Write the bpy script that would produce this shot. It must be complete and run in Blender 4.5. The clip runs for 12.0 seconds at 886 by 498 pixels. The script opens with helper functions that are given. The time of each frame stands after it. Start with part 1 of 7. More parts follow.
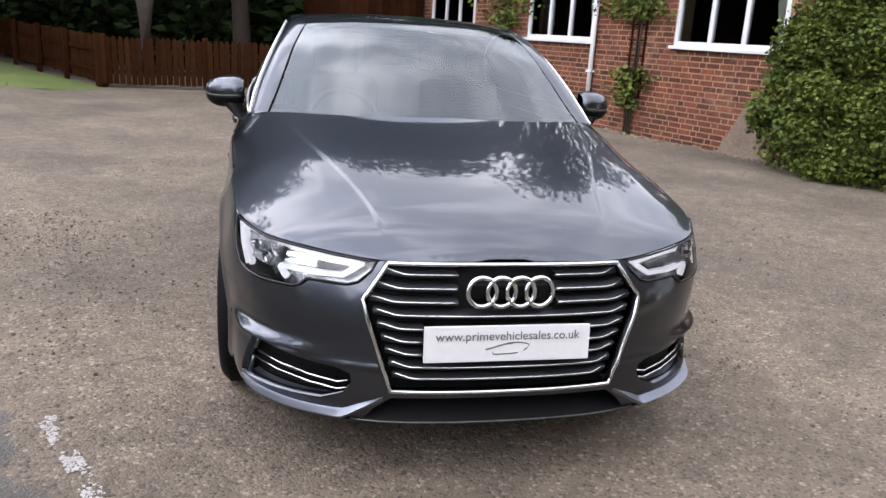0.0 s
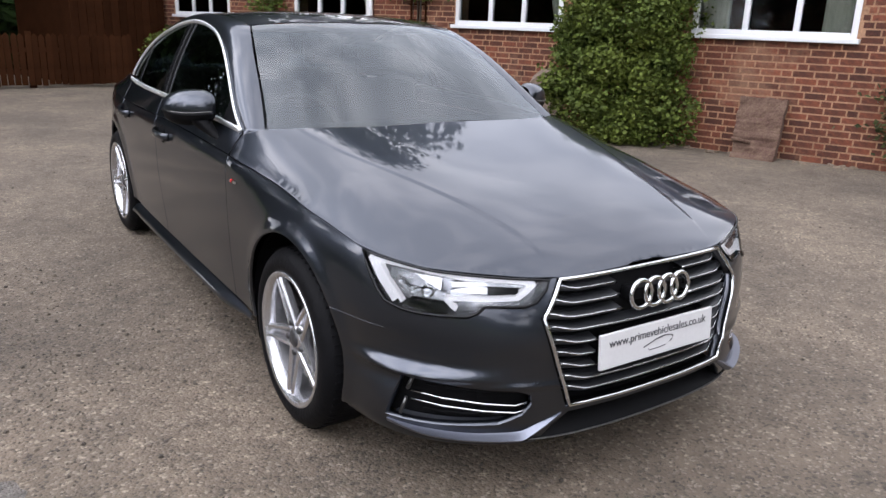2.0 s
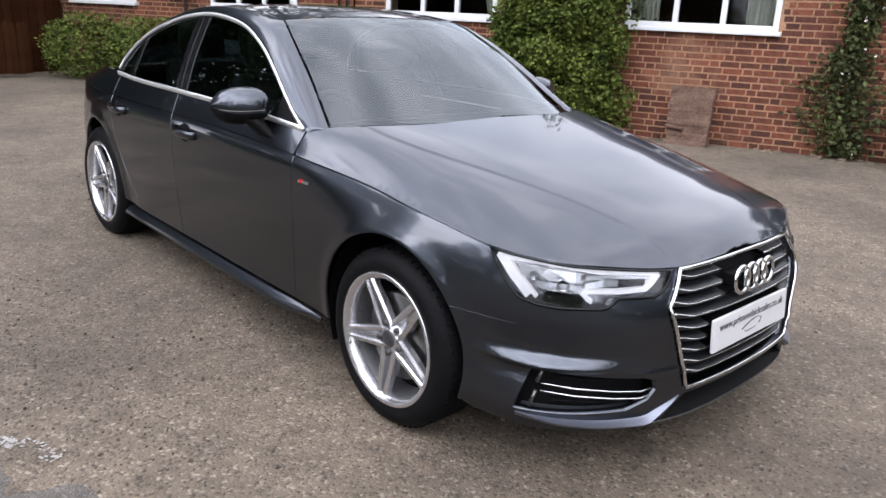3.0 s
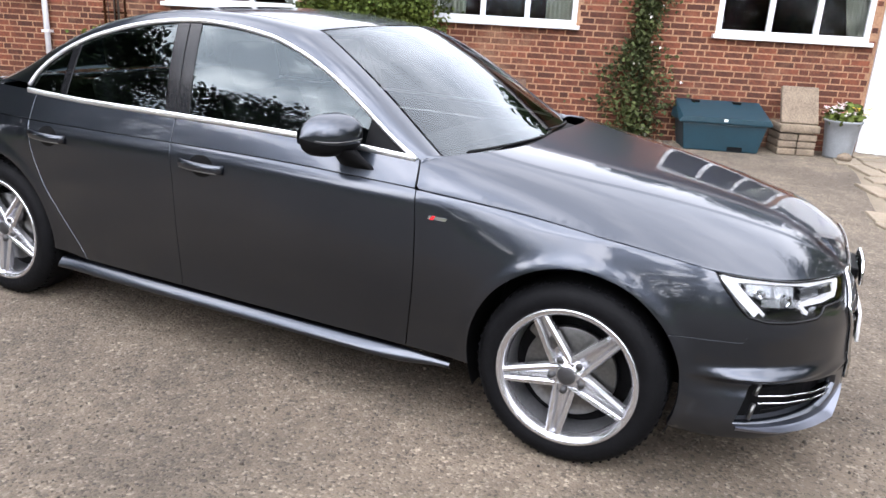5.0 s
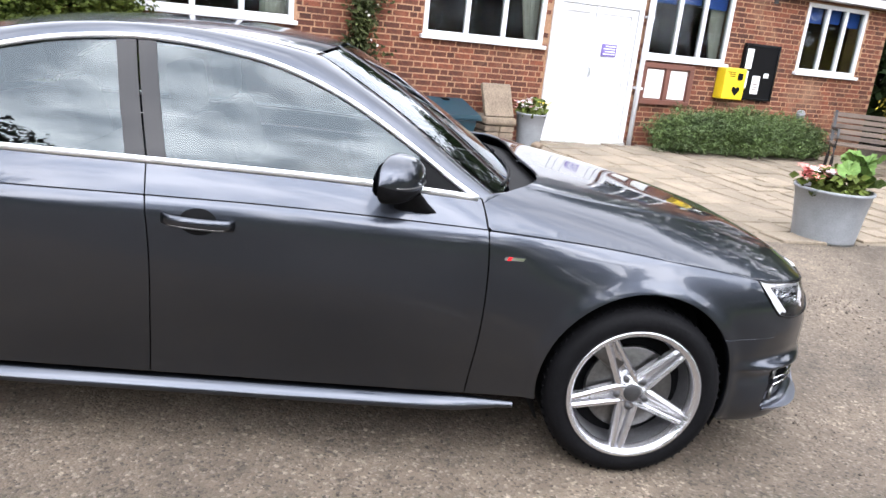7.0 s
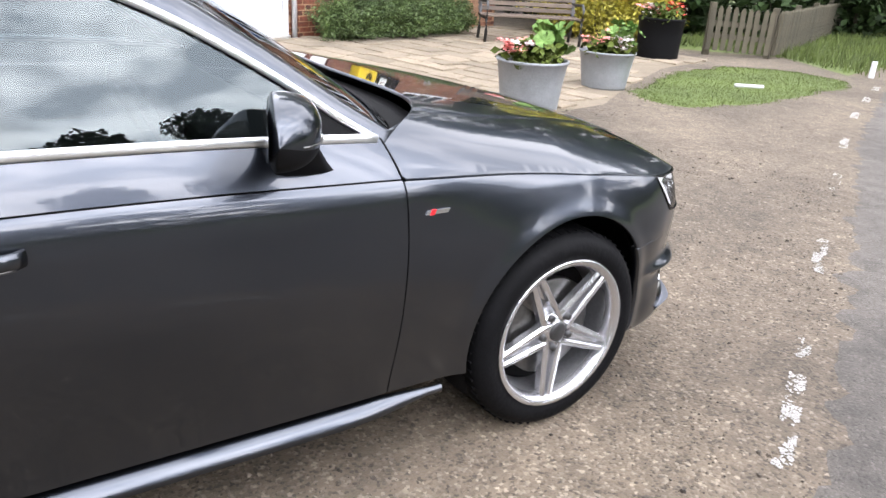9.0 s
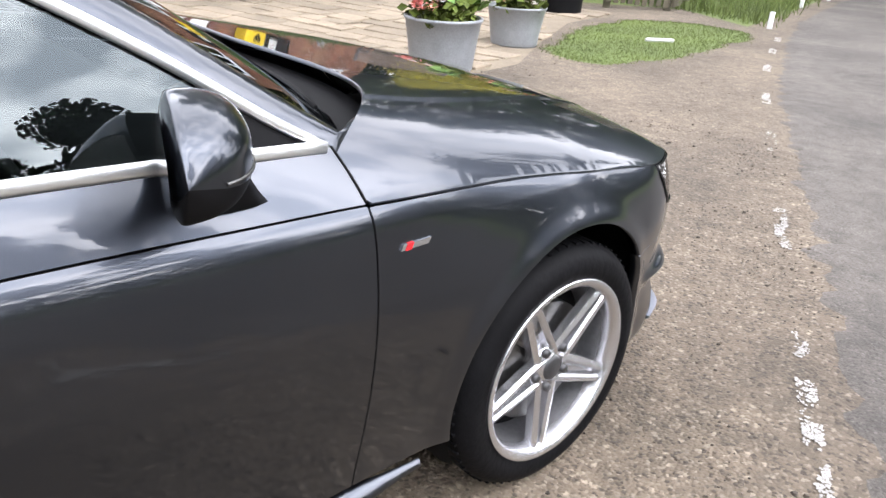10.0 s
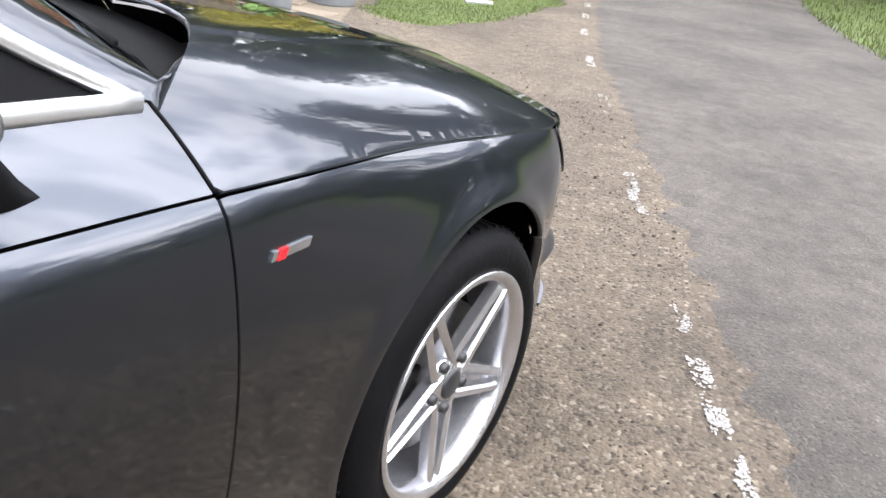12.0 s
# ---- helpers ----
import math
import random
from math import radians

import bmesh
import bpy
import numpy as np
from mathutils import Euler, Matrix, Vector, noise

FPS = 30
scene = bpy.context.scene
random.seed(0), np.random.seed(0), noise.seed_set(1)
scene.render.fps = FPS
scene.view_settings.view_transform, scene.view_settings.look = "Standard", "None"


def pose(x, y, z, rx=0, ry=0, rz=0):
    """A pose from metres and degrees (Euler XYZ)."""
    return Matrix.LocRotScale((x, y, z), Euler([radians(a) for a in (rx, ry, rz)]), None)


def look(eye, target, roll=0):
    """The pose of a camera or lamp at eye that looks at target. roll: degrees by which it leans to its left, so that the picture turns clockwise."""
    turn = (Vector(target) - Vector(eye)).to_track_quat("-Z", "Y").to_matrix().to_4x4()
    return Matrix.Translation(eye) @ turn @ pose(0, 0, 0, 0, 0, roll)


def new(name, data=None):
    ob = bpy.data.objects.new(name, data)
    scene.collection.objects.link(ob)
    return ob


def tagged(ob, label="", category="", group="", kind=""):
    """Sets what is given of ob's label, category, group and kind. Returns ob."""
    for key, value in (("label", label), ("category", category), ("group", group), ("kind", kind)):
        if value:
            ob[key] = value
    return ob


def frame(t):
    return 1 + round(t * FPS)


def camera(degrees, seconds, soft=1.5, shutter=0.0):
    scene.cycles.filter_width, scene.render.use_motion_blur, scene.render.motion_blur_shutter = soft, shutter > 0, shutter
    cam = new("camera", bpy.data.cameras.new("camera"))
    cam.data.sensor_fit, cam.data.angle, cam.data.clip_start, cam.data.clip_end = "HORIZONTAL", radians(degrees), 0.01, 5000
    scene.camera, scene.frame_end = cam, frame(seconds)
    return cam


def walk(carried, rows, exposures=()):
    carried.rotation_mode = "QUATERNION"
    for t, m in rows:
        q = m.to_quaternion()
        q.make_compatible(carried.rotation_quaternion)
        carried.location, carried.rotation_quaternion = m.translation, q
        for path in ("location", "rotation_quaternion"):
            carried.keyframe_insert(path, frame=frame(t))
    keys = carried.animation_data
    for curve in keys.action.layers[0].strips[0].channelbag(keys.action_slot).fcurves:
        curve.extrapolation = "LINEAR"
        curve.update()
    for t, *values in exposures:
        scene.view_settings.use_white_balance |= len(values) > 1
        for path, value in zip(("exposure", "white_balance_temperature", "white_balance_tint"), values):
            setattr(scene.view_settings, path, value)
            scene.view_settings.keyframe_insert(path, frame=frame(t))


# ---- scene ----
cam = camera(60.8, 12.0)
PATH = [
    (0, (-1.547, -2.603, 1.35), (-0.577, -0.942, 0.803), 3.4),
    (0.5, (-1.739, -2.393, 1.366), (-0.652, -0.812, 0.8), 4.0),
    (1, (-2.051, -2.181, 1.372), (-0.816, -0.713, 0.806), 3.5),
    (1.5, (-2.314, -1.977, 1.373), (-0.939, -0.652, 0.778), 3.4),
    (2, (-2.504, -1.695, 1.409), (-0.992, -0.519, 0.833), 2.0),
    (2.5, (-2.708, -1.421, 1.411), (-1.084, -0.403, 0.84), 2.8),
    (3, (-2.937, -1.102, 1.42), (-1.267, -0.176, 0.825), 2.5),
    (3.5, (-3.046, -0.736, 1.432), (-1.3, 0.052, 0.855), 0.3),
    (3.7, (-3.08, -0.592, 1.446), (-1.307, 0.139, 0.879), 2.0),
    (5.3, (-3.227, 0.725, 1.466), (-1.31, 0.791, 0.898), 2.5),
    (5.5, (-3.223, 0.891, 1.454), (-1.295, 0.873, 0.922), 2.1),
    (6, (-3.222, 1.33, 1.492), (-1.319, 1.036, 0.951), 2.1),
    (6.5, (-3.041, 1.695, 1.492), (-1.211, 1.094, 0.955), 2.5),
    (6.7, (-2.957, 1.821, 1.505), (-1.155, 1.15, 0.956), 4.3),
    (8.3, (-2.194, 2.292, 1.457), (-0.798, 1.007, 0.825), 4.0),
    (8.5, (-2.103, 2.27, 1.449), (-0.743, 0.959, 0.793), 3.5),
    (9, (-1.814, 2.189, 1.405), (-0.699, 0.707, 0.657), 3.7),
    (9.5, (-1.535, 2.061, 1.376), (-0.606, 0.459, 0.62), 4.1),
    (10, (-1.345, 1.826, 1.338), (-0.483, 0.224, 0.507), 3.9),
    (10.5, (-1.181, 1.608, 1.283), (-0.513, -0.073, 0.429), 5.6),
    (11, (-1.005, 1.444, 1.182), (-0.52, -0.277, 0.287), 6.3),
    (11.5, (-0.953, 1.394, 1.133), (-0.571, -0.306, 0.15), 6.5),
    (12, (-1.068, 1.505, 1.19), (-0.67, -0.256, 0.329), 7.6),
]
EXPOSURE = [(0.0, 0.38, 6400, 17), (1.5, 0.18, 6400, 17), (2.5, 0.12, 6350, 17), (3.5, 0.53, 6350, 17), (5.5, 0.79, 6350, 15), (6.5, 0.83, 6350, 15), (8.5, 0.89, 6450, 15), (10.0, 0.92, 6500, 15), (12.0, 0.9, 6500, 14)]
walk(cam, [(t, look(eye, target, roll)) for t, eye, target, roll in PATH], EXPOSURE)

# ---- world, sun, exposure ----
world = bpy.data.worlds.new("sky")
scene.world = world
world.use_nodes = True
wn, wl = world.node_tree.nodes, world.node_tree.links
wn.clear()
sky = wn.new("ShaderNodeTexSky")
sky.sky_type, sky.sun_disc = "NISHITA", False
sky.sun_elevation, sky.sun_rotation = radians(29), radians(287)
coord = wn.new("ShaderNodeTexCoord")
stretch = wn.new("ShaderNodeMapping")
stretch.inputs["Scale"].default_value = (1.0, 1.0, 1.7)
clouds = wn.new("ShaderNodeTexNoise")
clouds.inputs["Scale"].default_value, clouds.inputs["Detail"].default_value, clouds.inputs["Roughness"].default_value = 1.5, 5.0, 0.5
cover = wn.new("ShaderNodeValToRGB")
cover.color_ramp.elements[0].position, cover.color_ramp.elements[1].position = 0.28, 0.46
cover.color_ramp.elements[0].color = (0.50, 0.50, 0.50, 1)
shade = wn.new("ShaderNodeTexNoise")
shade.inputs["Scale"].default_value, shade.inputs["Detail"].default_value = 5.2, 7.0
tone = wn.new("ShaderNodeValToRGB")
tone.color_ramp.elements[0].position, tone.color_ramp.elements[1].position = 0.42, 0.60
tone.color_ramp.elements[0].color, tone.color_ramp.elements[1].color = (10.5, 11.5, 12.8, 1), (26.0, 26.5, 27.2, 1)
blend = wn.new("ShaderNodeMixRGB")
back = wn.new("ShaderNodeBackground")
back.inputs["Strength"].default_value = 0.12
out = wn.new("ShaderNodeOutputWorld")
wl.new(coord.outputs["Generated"], stretch.inputs["Vector"])
wl.new(stretch.outputs["Vector"], clouds.inputs["Vector"])
wl.new(stretch.outputs["Vector"], shade.inputs["Vector"])
wl.new(clouds.outputs["Fac"], cover.inputs["Fac"])
wl.new(shade.outputs["Fac"], tone.inputs["Fac"])
wl.new(cover.outputs["Color"], blend.inputs["Fac"])
wl.new(sky.outputs["Color"], blend.inputs["Color1"])
# clouds glow towards the hidden sun
SUN_FROM = Vector((-8.0, 2.4, 4.6)).normalized()
toward = wn.new("ShaderNodeVectorMath")
toward.operation = "DOT_PRODUCT"
toward.inputs[1].default_value = SUN_FROM
glow = wn.new("ShaderNodeMapRange")
glow.interpolation_type = "SMOOTHSTEP"
glow.inputs["From Min"].default_value, glow.inputs["From Max"].default_value = 0.1, 1.0
glow.inputs["To Min"].default_value, glow.inputs["To Max"].default_value = 1.0, 2.2
bright = wn.new("ShaderNodeVectorMath")
bright.operation = "SCALE"
wl.new(coord.outputs["Generated"], toward.inputs[0])
wl.new(toward.outputs["Value"], glow.inputs["Value"])
# the cloud deck is even away from the sun, and breaks up towards it
even_deck = wn.new("ShaderNodeMixRGB")
even_deck.inputs["Color1"].default_value = (19.0, 19.7, 20.7, 1)
broken = wn.new("ShaderNodeMapRange")
broken.inputs["From Min"].default_value, broken.inputs["From Max"].default_value = -0.5, 0.7
broken.inputs["To Min"].default_value, broken.inputs["To Max"].default_value = 0.12, 1.0
wl.new(toward.outputs["Value"], broken.inputs["Value"])
wl.new(broken.outputs["Result"], even_deck.inputs["Fac"])
wl.new(tone.outputs["Color"], even_deck.inputs["Color2"])
wl.new(even_deck.outputs["Color"], bright.inputs[0])
wl.new(glow.outputs["Result"], bright.inputs["Scale"])
wl.new(bright.outputs["Vector"], blend.inputs["Color2"])
wl.new(blend.outputs["Color"], back.inputs["Color"])
wl.new(back.outputs["Background"], out.inputs["Surface"])
sun = new("sun", bpy.data.lights.new("sun", "SUN"))
sun.data.energy, sun.data.angle, sun.data.color = 0.5, radians(120), (1.0, 0.95, 0.88)
sun.matrix_world = look(tuple(SUN_FROM * 14), (0, 0, 0))


# ---- materials ----
def material(name, color, rough=0.6, metal=0.0, coat=0.0, vary=0.25, scale=6.0, fine=80.0, bump=0.0, bump_scale=40.0, second=None, island=0.0, random_object=0.0, spec=0.5):
    """A principled surface with colour variation at two scales, and fine relief."""
    m = bpy.data.materials.new(name)
    m.use_nodes = True
    n, l = m.node_tree.nodes, m.node_tree.links
    p = n["Principled BSDF"]
    p.inputs["Roughness"].default_value, p.inputs["Metallic"].default_value = rough, metal
    p.inputs["Coat Weight"].default_value, p.inputs["Coat Roughness"].default_value = coat, 0.035
    p.inputs["Specular IOR Level"].default_value = spec
    c = n.new("ShaderNodeTexCoord")
    a, b = n.new("ShaderNodeTexNoise"), n.new("ShaderNodeTexNoise")
    a.inputs["Scale"].default_value, a.inputs["Detail"].default_value = scale, 6.0
    b.inputs["Scale"].default_value, b.inputs["Detail"].default_value = fine, 3.0
    for t in (a, b):
        l.new(c.outputs["Object"], t.inputs["Vector"])
    add = n.new("ShaderNodeMath")
    add.operation = "ADD"
    l.new(a.outputs["Fac"], add.inputs[0])
    l.new(b.outputs["Fac"], add.inputs[1])
    span = n.new("ShaderNodeMapRange")
    span.inputs["From Min"].default_value, span.inputs["From Max"].default_value = 0.65, 1.35
    l.new(add.outputs[0], span.inputs["Value"])
    mix = n.new("ShaderNodeMixRGB")
    low = second or tuple(v * (1 - vary) for v in color)
    high = color if second else tuple(min(1, v * (1 + vary)) for v in color)
    mix.inputs["Color1"].default_value, mix.inputs["Color2"].default_value = (*low, 1), (*high, 1)
    l.new(span.outputs["Result"], mix.inputs["Fac"])
    col = mix.outputs["Color"]
    if island or random_object:
        if island:
            g = n.new("ShaderNodeNewGeometry")
            src = g.outputs["Random Per Island"]
        else:
            g = n.new("ShaderNodeObjectInfo")
            src = g.outputs["Random"]
        r = n.new("ShaderNodeMapRange")
        k = island or random_object
        r.inputs["To Min"].default_value, r.inputs["To Max"].default_value = 1 - k, 1 + k
        l.new(src, r.inputs["Value"])
        mul = n.new("ShaderNodeVectorMath")
        mul.operation = "SCALE"
        l.new(col, mul.inputs[0])
        l.new(r.outputs["Result"], mul.inputs["Scale"])
        col = mul.outputs["Vector"]
    l.new(col, p.inputs["Base Color"])
    if bump:
        t = n.new("ShaderNodeTexNoise")
        t.inputs["Scale"].default_value, t.inputs["Detail"].default_value = bump_scale, 5.0
        l.new(c.outputs["Object"], t.inputs["Vector"])
        bn = n.new("ShaderNodeBump")
        bn.inputs["Strength"].default_value, bn.inputs["Distance"].default_value = bump, 0.01
        l.new(t.outputs["Fac"], bn.inputs["Height"])
        l.new(bn.outputs["Normal"], p.inputs["Normal"])
    return m


def glass_material(name, tint, rough=0.0, ior=1.5):
    m = bpy.data.materials.new(name)
    m.use_nodes = True
    n, l = m.node_tree.nodes, m.node_tree.links
    n.clear()
    o = n.new("ShaderNodeOutputMaterial")
    f, t, g, x = n.new("ShaderNodeFresnel"), n.new("ShaderNodeBsdfTransparent"), n.new("ShaderNodeBsdfGlossy"), n.new("ShaderNodeMixShader")
    f.inputs["IOR"].default_value = ior
    t.inputs["Color"].default_value = (*tint, 1)
    g.inputs["Roughness"].default_value = rough
    l.new(f.outputs[0], x.inputs[0])
    l.new(t.outputs[0], x.inputs[1])
    l.new(g.outputs[0], x.inputs[2])
    l.new(x.outputs[0], o.inputs[0])
    return m


M = {}
M["paint"] = material("metallic_grey_paint", (0.0450, 0.0505, 0.0625), 0.31, 1.0, 1.0, 0.06, 3.0, 900.0)
M["paint"].node_tree.nodes["Principled BSDF"].inputs["Coat IOR"].default_value = 1.45
M["paint"].node_tree.nodes["Principled BSDF"].inputs["Specular Tint"].default_value = (0.62, 0.64, 0.68, 1)
M["black"] = material("black_plastic", (0.004, 0.004, 0.0045), 0.55, vary=0.15, spec=0.08)
M["gloss_black"] = material("gloss_black", (0.006, 0.006, 0.007), 0.16, vary=0.1, spec=0.25)
M["rubber"] = material("tyre_rubber", (0.0042, 0.0042, 0.0048), 0.6, vary=0.3, scale=12, bump=0.2, bump_scale=60, spec=0.07)
M["alloy"] = material("silver_alloy", (0.52, 0.52, 0.54), 0.25, 0.9, 0.5, 0.05)
M["barrel"] = material("dark_wheel_barrel", (0.05, 0.05, 0.052), 0.45, 0.6, vary=0.2)
# the wheel alloy darkened, so the shade inside the rim is in its colour
M["rim_inner"] = material("shaded_rim_alloy", (0.30, 0.30, 0.31), 0.38, 0.85, vary=0.15)
M["steel"] = material("brake_steel", (0.115, 0.113, 0.11), 0.35, 0.9, vary=0.2, scale=20)
M["blade"] = material("satin_grey_blade", (0.185, 0.195, 0.23), 0.38, 0.9, vary=0.05)
M["chrome"] = material("chrome", (0.64, 0.65, 0.66), 0.14, 1.0, vary=0.03)
M["satin"] = material("satin_aluminium", (0.82, 0.83, 0.84), 0.4, 1.0, vary=0.03)
M["slat"] = material("dark_grey_slat", (0.018, 0.019, 0.021), 0.35, 0.3, vary=0.08)
M["plate"] = material("white_plate", (0.54, 0.54, 0.54), 0.35, vary=0.04)
M["ink"] = material("grey_ink", (0.06, 0.06, 0.065), 0.5, vary=0.05)
M["red"] = material("red_enamel", (0.5, 0.015, 0.02), 0.25, vary=0.05)
M["interior"] = material("dark_leather", (0.022, 0.022, 0.024), 0.55, vary=0.2)
M["lamp_bowl"] = material("lamp_housing", (0.26, 0.265, 0.28), 0.22, 0.8, vary=0.1)
M["lamp_inner"] = material("lamp_reflector", (0.50, 0.51, 0.53), 0.22, 0.9, vary=0.05)
M["strip"] = material("lamp_light_strip", (0.5, 0.5, 0.52), 0.3, vary=0.03)
_p = M["strip"].node_tree.nodes["Principled BSDF"]
_p.inputs["Emission Color"].default_value, _p.inputs["Emission Strength"].default_value = (0.95, 0.97, 1.0, 1), 0.36
M["glass"] = glass_material("windscreen_glass", (0.5, 0.55, 0.54), 0.0, 1.72)
M["dark_glass"] = glass_material("tinted_side_glass", (0.22, 0.25, 0.25), 0.0, 1.64)
for _m, _c in ((M["glass"], (0.90, 0.96, 1.0, 1)), (M["dark_glass"], (0.84, 0.94, 0.97, 1))):
    for _n in _m.node_tree.nodes:
        if _n.type == "BSDF_GLOSSY":
            _n.inputs["Color"].default_value = _c
M["clear"] = glass_material("clear_lamp_cover", (0.93, 0.94, 0.95))
M["white"] = material("white_upvc", (0.52, 0.525, 0.535), 0.35, vary=0.05, scale=2.0)
M["mortar"] = material("pale_mortar", (0.225, 0.126, 0.072), 0.92, vary=0.4, scale=3.0, fine=40, bump=0.4)
M["brick"] = material("red_brick", (0.125, 0.0345, 0.0140), 0.9, second=(0.047, 0.0130, 0.0066), scale=4.5, fine=34, bump=0.6, bump_scale=60, random_object=0.48)
M["pane"] = glass_material("window_pane", (0.7, 0.73, 0.72), 0.0, 1.24)
# grey instead of pale plaster: the rooms' dimness is put into the colour
M["room"] = material("room_shade_plaster", (0.20, 0.19, 0.18), 0.9, vary=0.2)
M["leaf"] = material("ivy_leaf", (0.105, 0.128, 0.022), 0.6, second=(0.026, 0.045, 0.010), scale=2.0, island=0.45, spec=0.12)
M["rose_leaf"] = material("rose_leaf", (0.062, 0.072, 0.024), 0.6, second=(0.020, 0.026, 0.011), scale=3.0, island=0.5, spec=0.12)
M["leaf_broad"] = material("geranium_leaf", (0.13, 0.22, 0.055), 0.55, second=(0.07, 0.13, 0.03), scale=8, island=0.2, spec=0.2)
M["leaf_dark"] = material("tree_leaf", (0.028, 0.048, 0.014), 0.6, second=(0.009, 0.018, 0.006), scale=0.6, island=0.4, spec=0.12)
M["leaf_yellow"] = material("golden_leaf", (0.38, 0.315, 0.025), 0.55, second=(0.17, 0.17, 0.018), scale=1.5, island=0.3)
M["leaf_fine"] = material("lavender_leaf", (0.070, 0.112, 0.020), 0.65, second=(0.022, 0.042, 0.009), scale=3.0, island=0.35)
M["grass"] = material("lawn_grass", (0.088, 0.118, 0.020), 0.75, second=(0.042, 0.062, 0.011), scale=1.0, island=0.35)
M["bark"] = material("tree_bark", (0.040, 0.029, 0.021), 0.9, vary=0.4, scale=5, bump=0.8, bump_scale=18)
M["wood_fence"] = material("brown_fence_timber", (0.026, 0.0105, 0.0050), 0.95, vary=0.3, scale=4, bump=0.3, random_object=0.25, spec=0.0)
M["wood_grey"] = material("weathered_timber", (0.058, 0.050, 0.032), 0.85, vary=0.3, scale=5, bump=0.4, random_object=0.2)
M["bench_wood"] = material("dark_bench_timber", (0.080, 0.058, 0.043), 0.8, vary=0.3, scale=5, bump=0.4, random_object=0.2)
M["iron"] = material("black_cast_iron", (0.015, 0.015, 0.016), 0.5, vary=0.2)
M["galv"] = material("galvanised_steel", (0.215, 0.226, 0.24), 0.5, 0.35, vary=0.18, scale=7, bump=0.06)
M["teal"] = material("teal_plastic", (0.0045, 0.027, 0.040), 0.45, vary=0.2, scale=4, bump=0.08)
M["stone"] = material("sandstone", (0.215, 0.165, 0.115), 0.9, second=(0.095, 0.072, 0.052), scale=5, fine=50, bump=0.6, random_object=0.15)
M["paving"] = material("stone_paving", (0.225, 0.182, 0.130), 0.9, second=(0.125, 0.102, 0.074), scale=2.5, fine=40, bump=0.5, random_object=0.22)
M["line"] = material("worn_white_line", (0.26, 0.25, 0.235), 0.85, vary=0.25, scale=14, bump=0.4)
M["yellow"] = material("yellow_cabinet", (0.60, 0.43, 0.01), 0.4, vary=0.06)
M["brown"] = material("brown_board", (0.10, 0.035, 0.022), 0.5, vary=0.15)
M["paper"] = material("paper", (0.58, 0.60, 0.58), 0.7, vary=0.06)
M["purple"] = material("purple_sign", (0.10, 0.07, 0.24), 0.5, vary=0.06)
M["pink"] = material("pink_petal", (0.60, 0.22, 0.19), 0.6, vary=0.3, island=0.3)
M["red_petal"] = material("red_petal", (0.55, 0.04, 0.03), 0.6, vary=0.2, island=0.3)
M["white_petal"] = material("white_petal", (0.55, 0.50, 0.49), 0.6, vary=0.1, island=0.15)
M["yellow_petal"] = material("yellow_petal", (0.75, 0.58, 0.03), 0.6, vary=0.1, island=0.2)
M["blind"] = material("blue_blind", (0.03, 0.10, 0.42), 0.7, vary=0.1)
M["curtain"] = material("pale_curtain", (0.45, 0.42, 0.36), 0.8, vary=0.15)
M["soil"] = material("soil", (0.05, 0.035, 0.025), 0.95, vary=0.3, bump=0.5)
M["cement"] = material("rough_cement", (0.19, 0.14, 0.105), 0.95, second=(0.10, 0.075, 0.058), scale=5, fine=40, bump=0.8, bump_scale=30)
M["slab"] = material("brick_slab", (0.120, 0.078, 0.052), 0.92, second=(0.055, 0.024, 0.016), scale=6, fine=50, bump=0.9, bump_scale=35)
M["roof"] = material("slate_roof", (0.10, 0.085, 0.08), 0.8, vary=0.25, bump=0.3)


def lime_stain(m, lime, amount):
    """Smears of mortar over the wall, in ragged patches."""
    n, l = m.node_tree.nodes, m.node_tree.links
    p = n["Principled BSDF"]
    before = p.inputs["Base Color"].links[0].from_socket
    g = n.new("ShaderNodeNewGeometry")
    a = n.new("ShaderNodeTexNoise")
    a.inputs["Scale"].default_value, a.inputs["Detail"].default_value, a.inputs["Roughness"].default_value = 1.15, 7.0, 0.68
    l.new(g.outputs["Position"], a.inputs["Vector"])
    r = n.new("ShaderNodeMapRange")
    r.inputs["From Min"].default_value, r.inputs["From Max"].default_value = 0.52, 0.68
    r.inputs["To Max"].default_value = amount
    l.new(a.outputs["Fac"], r.inputs["Value"])
    x = n.new("ShaderNodeMixRGB")
    x.inputs["Color2"].default_value = (*lime, 1)
    l.new(r.outputs["Result"], x.inputs["Fac"])
    l.new(before, x.inputs["Color1"])
    l.new(x.outputs["Color"], p.inputs["Base Color"])


lime_stain(M["brick"], (0.20, 0.112, 0.066), 0.75)


